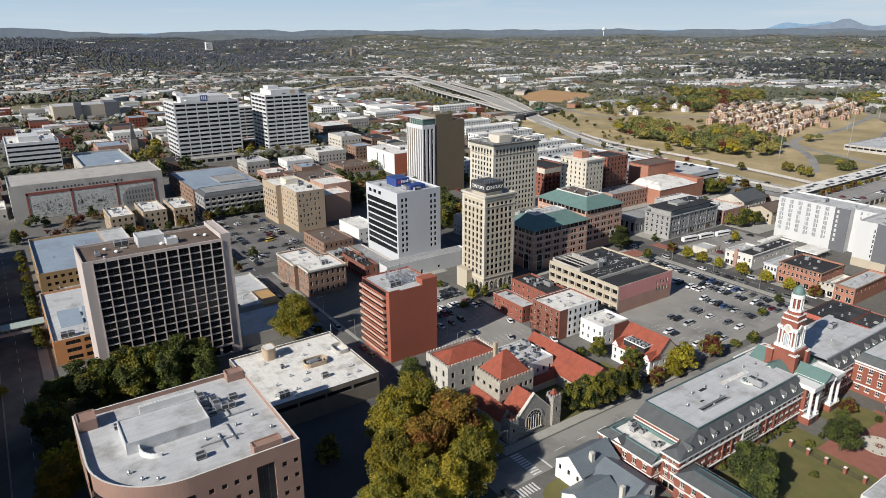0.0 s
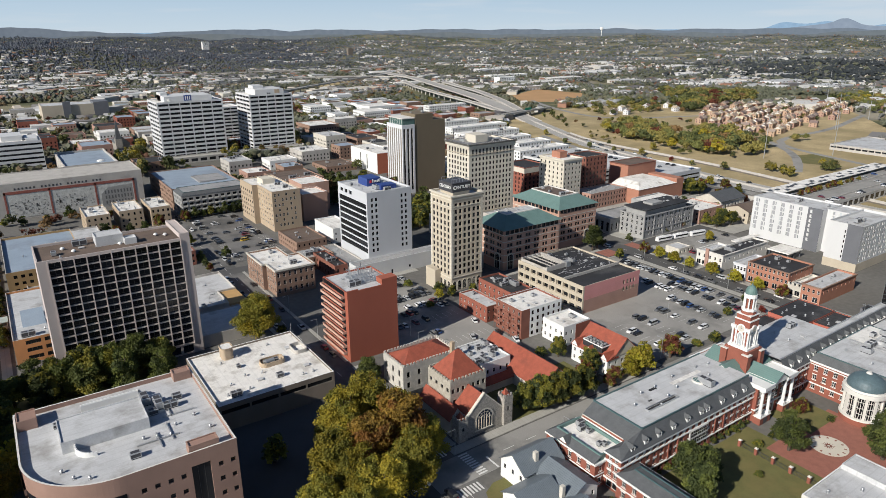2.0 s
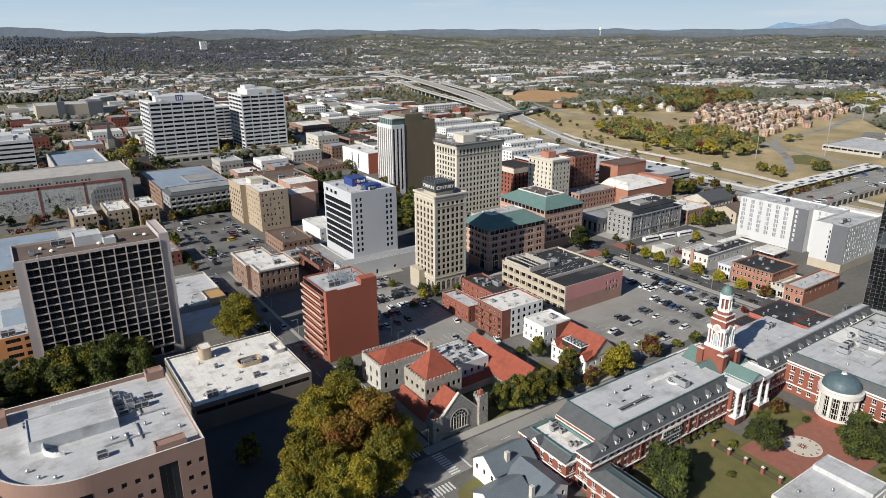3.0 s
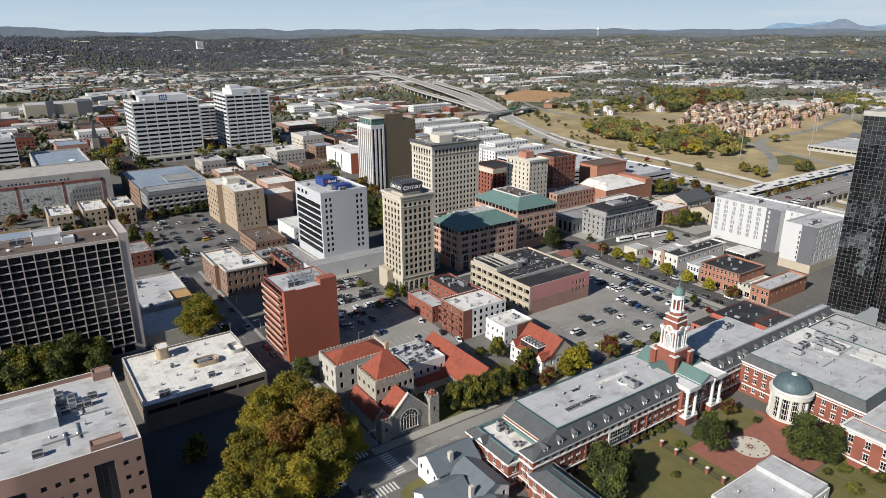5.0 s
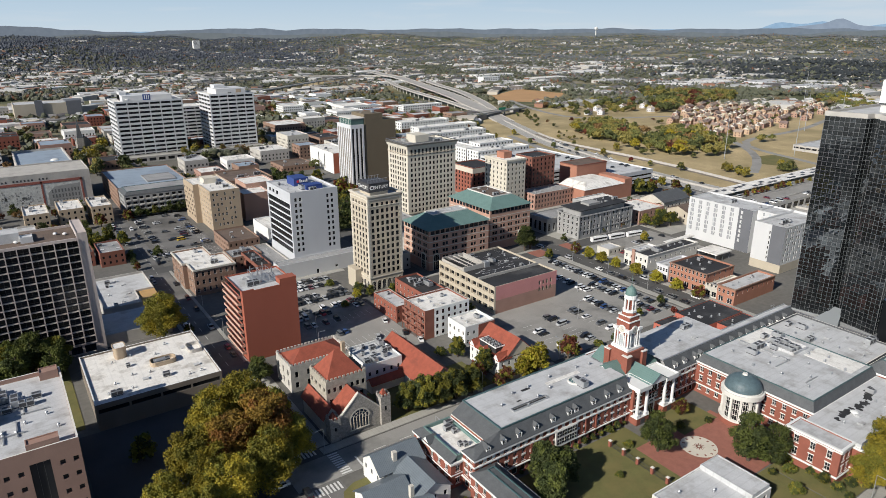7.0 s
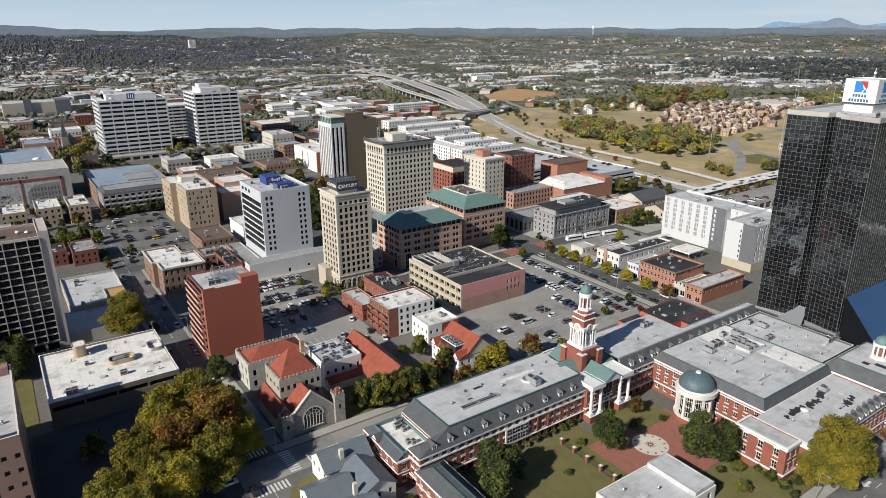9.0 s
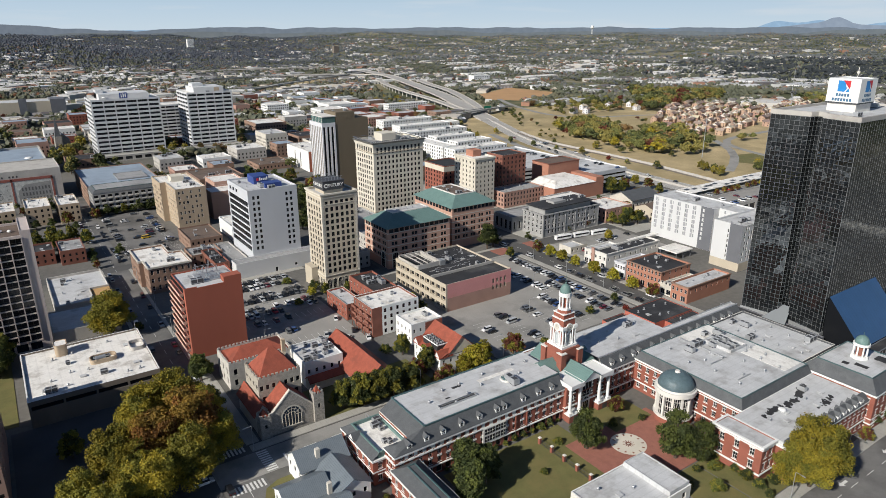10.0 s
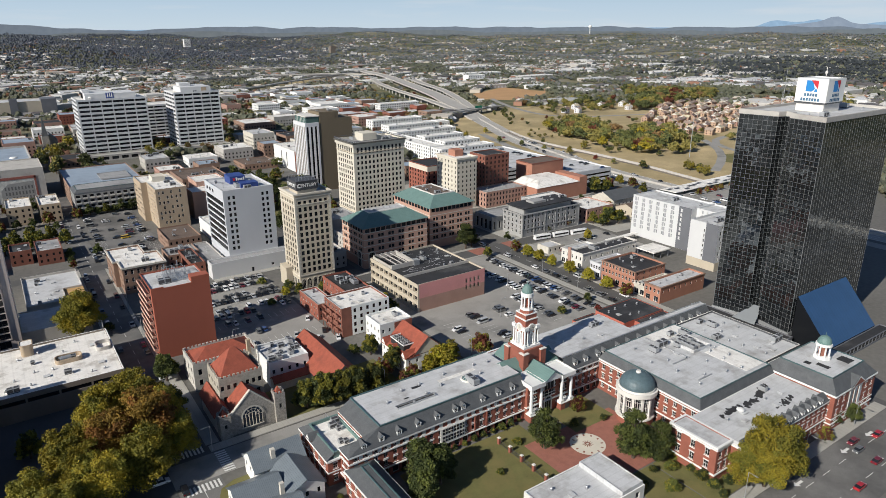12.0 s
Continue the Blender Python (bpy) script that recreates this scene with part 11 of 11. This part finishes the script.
# trees among the streets beyond the parking lot
for x, y, h in ((305, 268, 6), (305, 280, 6.5), (305, 292, 5.5), (312, 232, 5), (344, 231.5, 5), (360, 231.5, 5.5), (378, 226, 8), (404, 238, 9), (405, 262, 8), (406, 206, 9), (440, 240, 9), (444, 262, 8), (300, 350, 7), (302, 366, 8),
                (306, 400, 9), (312, 420, 9), (306, 440, 8), (263, 291, 7), (384, 330, 8), (392, 338, 9), (386, 350, 8), (352, 206, 6), (346, 178, 6), (470, 262, 8), (474, 276, 9), (478, 292, 8), (456, 284, 10)):
    tree(rt.choice(("lite_olive", "lite_dark", "lite_gold", "lite_russet")), x, y, h, group="trees among the central streets")
for x in np.arange(151, 198, 3.6):
    tree(rt.choice(("dark_bush", "bush", "dark_bush")), x, 84.6, rt.uniform(1.3, 2.4), group="hedge before the brick range")
for x, y in ((203, 30), (207, 36), (201, 41), (209, 44), (205, 27.5)):
    tree(rt.choice(("dark_bush", "bush")), x, y, rt.uniform(1.8, 3.6), group="shrubs beside the brick wing")

# trees in the streets and yards of the low town, joined
rr = np.random.RandomState(55)
V, F, MI, base, made = [], [], [], 0, 0
for _ in range(6000):
    x, y = rr.uniform(-40, 720), rr.uniform(440, 1080)
    if made >= 420 or not in_view(x, y, 0.05) or inside(x, y, SLOPE) or inside(x, y, BARE) or road_gap(x, y) < 22 or not free(x - 2.5, y - 2.5, x + 2.5, y + 2.5, 0.5) or any(abs(x - c) < 8 for c in (102, 298, -6.5, 212)) or abs(y - 492) < 8:
        continue
    h = rr.uniform(5, 11)
    lobes = [(x, y, gz(x, y) + h * 0.55, h * 0.34)] + [(x + rr.normal(0, h * 0.2), y + rr.normal(0, h * 0.2), gz(x, y) + h * rr.uniform(0.35, 0.85), h * 0.2) for _ in range(5)]
    v, f = leaf_cloud(lobes, 170, h * 0.09, int(rr.randint(1e6)))
    V.append(v)
    F += (f + base).tolist()
    MI += [rr.choice(6, p=(0.27, 0.3, 0.18, 0.12, 0.08, 0.05))] * len(f)
    base += len(v)
    made += 1
me = bpy.data.meshes.new("town_trees")
me.from_pydata(np.concatenate(V).tolist(), [], F)
for m in (SL_G, SL_D, SL_O, SL_B, LEAF_R, LEAF_Y):
    me.materials.append(m)
me.polygons.foreach_set("material_index", MI)
tagged(new("town_trees", me), "autumn trees between low town blocks", "trees", kind="stuff")

# ---- cars ----
def paint(name, c):
    m = M(name, c, 0.28, 0.05, bump=0, spec=0.6)
    m.node_tree.nodes["Principled BSDF"].inputs["Coat Weight"].default_value = 0.6
    return m


CAR_PAINT = {"white": paint("white_car_paint", (0.72, 0.72, 0.72)), "silver": paint("silver_car_paint", (0.42, 0.43, 0.44)), "black": paint("black_car_paint", (0.012, 0.012, 0.014)), "grey": paint("grey_car_paint", (0.11, 0.115, 0.12)),
             "red": paint("red_car_paint", (0.36, 0.02, 0.025)), "blue": paint("blue_car_paint", (0.03, 0.07, 0.20)), "maroon": paint("maroon_car_paint", (0.14, 0.015, 0.025)), "yellow": paint("yellow_car_paint", (0.65, 0.42, 0.03))}
LAMP = M("lamp_lens", (0.75, 0.75, 0.72), 0.2, 0.02, bump=0)
TAIL = M("tail_lens", (0.35, 0.01, 0.01), 0.3, 0.02, bump=0)
CARS = {}


def loft(bm, secs, mi=0):
    """A body through cross-sections of equal point count."""
    rows = [[bm.verts.new(p) for p in s] for s in secs]
    n = len(rows[0])
    for a, b in zip(rows, rows[1:]):
        for i in range(n):
            bm.faces.new((a[i], a[(i + 1) % n], b[(i + 1) % n], b[i])).material_index = mi
    bm.faces.new(rows[0][::-1]).material_index = mi
    bm.faces.new(rows[-1]).material_index = mi


def car_meshes(kind, colour, far=False):
    key = (kind, colour, far)
    if key in CARS:
        return CARS[key]
    L, W, belt, roof, cab = {"sedan": (4.6, 1.8, 0.88, 1.42, (-1.9, -1.0, 0.75, 1.45)), "suv": (4.7, 1.9, 1.02, 1.72, (-2.2, -1.9, 0.75, 1.35)),
                             "van": (5.2, 2.0, 1.1, 2.0, (-2.5, -2.35, 1.3, 1.95)), "pickup": (5.5, 1.95, 1.0, 1.75, (-0.6, -0.4, 0.95, 1.55))}[kind]
    bm = bmesh.new()
    secs = []
    for x, top, wd in ((-L / 2, belt * 0.82, 0.86), (-L / 2 + 0.15, belt, 0.96), (-L / 4, belt, 1.0), (L / 5, belt, 1.0), (L / 2 - 0.5, belt * 0.9, 0.97), (L / 2 - 0.1, belt * 0.78, 0.9), (L / 2, belt * 0.6, 0.82)):
        w = W / 2 * wd
        secs.append([(x, -w, 0.28), (x, -w, top * 0.75), (x, -w * 0.93, top), (x, w * 0.93, top), (x, w, top * 0.75), (x, w, 0.28)])
    loft(bm, secs)
    a, b, c, d = cab
    loft(bm, [[(b - 0.05, -W * 0.39, roof - 0.06), (b - 0.05, W * 0.39, roof - 0.06), (b - 0.05, W * 0.37, roof), (b - 0.05, -W * 0.37, roof)],
              [(c + 0.05, -W * 0.39, roof - 0.06), (c + 0.05, W * 0.39, roof - 0.06), (c + 0.05, W * 0.37, roof), (c + 0.05, -W * 0.37, roof)]])
    if kind == "pickup":
        box(bm, -L / 2 + 0.2, -W * 0.42, belt - 0.02, -0.75, W * 0.42, belt + 0.02, 1)
    if far:
        for sx in (-1, 1):
            for sy in (-1, 1):
                box(bm, sx * L * 0.3 - 0.3, sy * (W / 2 - 0.1) - 0.1, 0, sx * L * 0.3 + 0.3, sy * (W / 2 - 0.1) + 0.1, 0.62, 1)
    body = mesh_of("body", bm, [CAR_PAINT[colour], DARKM])
    bm = bmesh.new()
    loft(bm, [[(a, -W * 0.44, belt - 0.02), (a, W * 0.44, belt - 0.02), (b, W * 0.37, roof - 0.05), (b, -W * 0.37, roof - 0.05)], [(d, -W * 0.44, belt - 0.02), (d, W * 0.44, belt - 0.02), (c, W * 0.37, roof - 0.05), (c, -W * 0.37, roof - 0.05)]])
    cabin = mesh_of("cabin_glass", bm, [CARGLASS])
    CARS[key] = (body, cabin, L, W)
    return CARS[key]


bm = bmesh.new()
cyl(bm, 0, 0, -0.11, 0.11, 0.33, 0.33, 14, 0)
cyl(bm, 0, 0, -0.12, 0.12, 0.2, 0.2, 10, 1)
WHEEL = mesh_of("wheel", bm, [RUBBER, STEEL])
WHEEL.transform(Matrix.Rotation(radians(90), 4, "X"))
bm = bmesh.new()
box(bm, -0.05, -0.2, -0.09, 0.05, 0.2, 0.09)
HEAD = mesh_of("headlight", bm, [LAMP])
bm = bmesh.new()
box(bm, -0.05, -0.18, -0.1, 0.05, 0.18, 0.1)
REAR = mesh_of("tail_light", bm, [TAIL])
rc = random.Random(17)
COLOURS = ["white"] * 5 + ["silver"] * 4 + ["black"] * 7 + ["grey"] * 6 + ["red"] + ["blue"] * 2 + ["maroon"]
PROTO = {}


def car(x, y, rz, kind=None, colour=None, group="parked cars", lights=True, z=None, where="parked on asphalt"):
    kind = kind or rc.choice(("sedan", "sedan", "suv", "suv", "pickup", "van") if rc.random() < 0.5 else ("sedan", "suv"))
    colour = colour or rc.choice(COLOURS)
    m = pose(x, y, (gz(x, y) + 0.07) if z is None else z, 0, 0, rz)
    far = y > 165 or any(q in where for q in ("motorway", "deck"))
    key = (kind, colour, where, group, far)
    if key in PROTO:
        copy_thing(PROTO[key], m)
        return
    body, cabin, L, W = car_meshes(kind, colour, far)
    word = {"sedan": "saloon car", "suv": "sport utility car", "pickup": "pickup truck", "van": "van"}[kind]
    t = thing("car" if kind != "van" else "van", f"{colour} {word} with dark windows {where}", "car", group=group)
    t.matrix_basis = m
    part("body", body, None, t)
    part("cabin_glass", cabin, None, t)
    for sx in () if far else (-1, 1):
        for sy in (-1, 1):
            part("wheel", WHEEL, None, t, at=(sx * L * 0.3, sy * (W / 2 - 0.1), 0.33))
    for sy in (-1, 1) if "street" in where or "crossing" in where else ():
        part("headlight", HEAD, None, t, at=(L / 2 - 0.06, sy * W * 0.33, 0.62))
        part("tail_light", REAR, None, t, at=(-L / 2 + 0.01, sy * W * 0.34, 0.72))
    PROTO[key] = t


for x, y0, y1 in LOT_ROWS:
    for y in np.arange(y0 + 1.4, y1 - 1, 2.75):
        if rc.random() < (0.8 if x > 240 else 0.45):
            car(x + rc.uniform(-0.3, 0.3), y, rc.choice((0, 180)) + rc.uniform(-2, 2), where="parked in the lot")
for y, p in ((186, 0.12), (196, 0.2), (209, 0.4), (218, 0.5), (224, 0.55), (234, 0.85), (239.5, 0.85), (250, 0.9), (257.5, 0.97)):
    for x in np.arange(134.4, 171, 2.75):
        if rc.random() < p:
            car(x, y + rc.uniform(-0.3, 0.3), rc.choice((90, 270)) + rc.uniform(-2, 2), where="parked in the lot")
for x in (113, 122.5, 131, 138):
    for y in np.arange(335.4, 428, 2.75):
        if rc.random() < 0.36:
            car(x, y, rc.choice((0, 180)), where="parked between apartment blocks")
for x, y, c in ((166, 176, "white"), (171, 181, "black"), (173, 172, "white"), (160, 184, "silver"), (170, 196, "white"), (134, 180, "white")):
    car(x, y, rc.choice((70, 250, 40)), "sedan", c, where="parked in the lot")
for y in np.arange(60, 460, 7.5):
    for x, rz, p in ((293.6, 90, 0.45), (302.2, 270, 0.35), (97.9, 90, 0.3), (106.2, 270, 0.3)):
        if rc.random() < p and not 108 < y < 130 and not 216 < y < 232:
            car(x, y, rz, where="standing at the kerb", group="cars in the streets")
for x, y, rz, c in ((280, 16, 180, "red"), (267, 15.6, 180, "grey"), (266, 10, 0, "maroon"), (250, 7.4, 0, "red"), (297, 19, 180, "black"), (330, 16, 180, "white"), (345, 8, 0, "silver"), (270, 18.5, 180, "maroon")):
    car(x, y, rz, "sedan", c, where="driving along the wide street", group="cars in the streets")
car(92.5, 118.2, 0, "pickup", "white", "cars in the streets", where="waiting at the crossing")
car(97.5, 111, 90, "suv", "black", "cars in the streets", where="waiting at the crossing")
for x in np.arange(320, 370, 4):
    if rc.random() < 0.6:
        car(x, rc.choice((186, 198, 206)), 90, where="parked beside the shops")
for i in range(34):
    k = rc.uniform(0, 4.99)
    a, b = MAIN[int(k)], MAIN[int(k) + 1]
    f = k - int(k)
    d = Vector((b[0] - a[0], b[1] - a[1])).normalized()
    off = rc.choice((-9.5, -6, 6, 9.5))
    x, y = a[0] + (b[0] - a[0]) * f - d.y * off, a[1] + (b[1] - a[1]) * f + d.x * off
    car(x, y, math.degrees(math.atan2(d.y, d.x)) + (0 if off < 0 else 180), z=gz(x, y) + 0.14, where="driving on the motorway", group="cars on the motorway")
for i in range(26):
    car(rc.choice((410, 426, 442, 458)) + rc.uniform(-1, 1), 349 + 2.9 * rc.randrange(27), rc.choice((0, 180)), z=11.06, where="parked on a deck", group="cars on the parking decks")
for i in range(12):
    car(rc.choice((441, 456, 470)), 304 + 2.9 * rc.randrange(13), rc.choice((0, 180)), z=12.06, where="parked on a deck", group="cars on the parking decks")
for i in range(34):
    car(452 + 4.2 * rc.randrange(44), rc.choice((199.5, 209, 222)), rc.choice((90, 270)), z=6.08, where="parked on a deck", group="cars on the parking decks")
# yellow school bus and town buses
def bus(x, y, rz, c, label, rm=WHITE):
    t = thing("bus", label, "bus", (x, y, 0.08), rz=rz)
    bm = bmesh.new()
    loft(bm, [[(u, -1.25 * k, 0.4), (u, -1.25 * k, 2.7), (u, -1.0 * k, 3.0), (u, 1.0 * k, 3.0), (u, 1.25 * k, 2.7), (u, 1.25 * k, 0.4)] for u, k in ((-5.5, 0.94), (-5.3, 1), (5.2, 1), (5.5, 0.92))])
    part("body", bm, c, t)
    for s in (-1, 1):
        bm = bmesh.new()
        box(bm, -5.0, s * 1.25 - 0.03, 1.5, 4.8, s * 1.25 + 0.03, 2.4)
        part("side_window", bm, CARGLASS, t)
    bm = bmesh.new()
    box(bm, 5.42, -1.0, 1.3, 5.52, 1.0, 2.5)
    part("windscreen", bm, CARGLASS, t)
    bm = bmesh.new()
    box(bm, -3, -0.7, 3.0, 1, 0.7, 3.25)
    part("roof_unit", bm, rm, t)
    for u in (-3.3, 3.3):
        for s in (-1, 1):
            part("wheel", WHEEL, None, t, at=(u, s * 1.1, 0.34))


car(127, 366, 8, "van", "yellow", where="parked between apartment blocks")
for x, y in ((330, 221.3), (342.8, 219.2), (355, 216.2)):
    bus(x, y, -8, CAR_PAINT["white"], "white town bus with dark windows at a stop")

# street lamps
bm = bmesh.new()
cyl(bm, 0, 0, 0, 8.5, 0.11, 0.07, 8)
LP = mesh_of("pole", bm, [STEEL])
bm = bmesh.new()
box(bm, 0, -0.05, 8.4, 2.0, 0.05, 8.5)
box(bm, 1.7, -0.18, 8.32, 2.6, 0.18, 8.48)
LA = mesh_of("lamp_arm", bm, [STEEL])
for x, y, rz in ((168, 124.9, 90), (140, 112, 270), (109, 125.2, 180), (135, 186, 0), (150, 230, 0), (208, 128.5, 90), (240, 150, 0), (262, 172, 0), (292, 205, 0), (292, 180, 0), (292, 155, 0), (250, 22.8, 270), (280, 22.8, 270), (220, 22.8, 270), (108, 220, 180), (108, 250, 180), (108, 290, 180), (195, 124.9, 90), (305, 100, 180), (140, 200, 0)):
    t = thing("street_lamp", "tall grey steel street lamp with single arm", "street lamp", (x, y, 0.1), "street lamps", rz=rz)
    part("pole", LP, None, t)
    part("lamp_arm", LA, None, t)
# tall masts by the motorway
for x, y, h in ((620, 330, 40), (690, 300, 42), (860, 380, 45), (990, 400, 48), (1120, 520, 55)):
    bm = bmesh.new()
    cyl(bm, 0, 0, 0, h, 0.4, 0.2, 8)
    for z in (h - 4, h - 7):
        box(bm, -2, -0.12, z, 2, 0.12, z + 0.2)
    solid("mast", bm, STEEL, "tall slim grey steel mast on the slope", "mast", at=(x, y, gz(x, y)))
# lattice mast behind the rounded office
bm = bmesh.new()
for i in range(3):
    a = 2 * math.pi * i / 3
    cyl(bm, 0.35 * math.cos(a), 0.35 * math.sin(a), 0, 18, 0.05, 0.04, 5)
for z in np.arange(0.5, 18, 0.9):
    cyl(bm, 0, 0, z, z + 0.05, 0.4, 0.4, 3)
solid("lattice_mast", bm, STEEL, "slim steel lattice mast behind the office", "mast", at=(12.5, 181, 0.1))
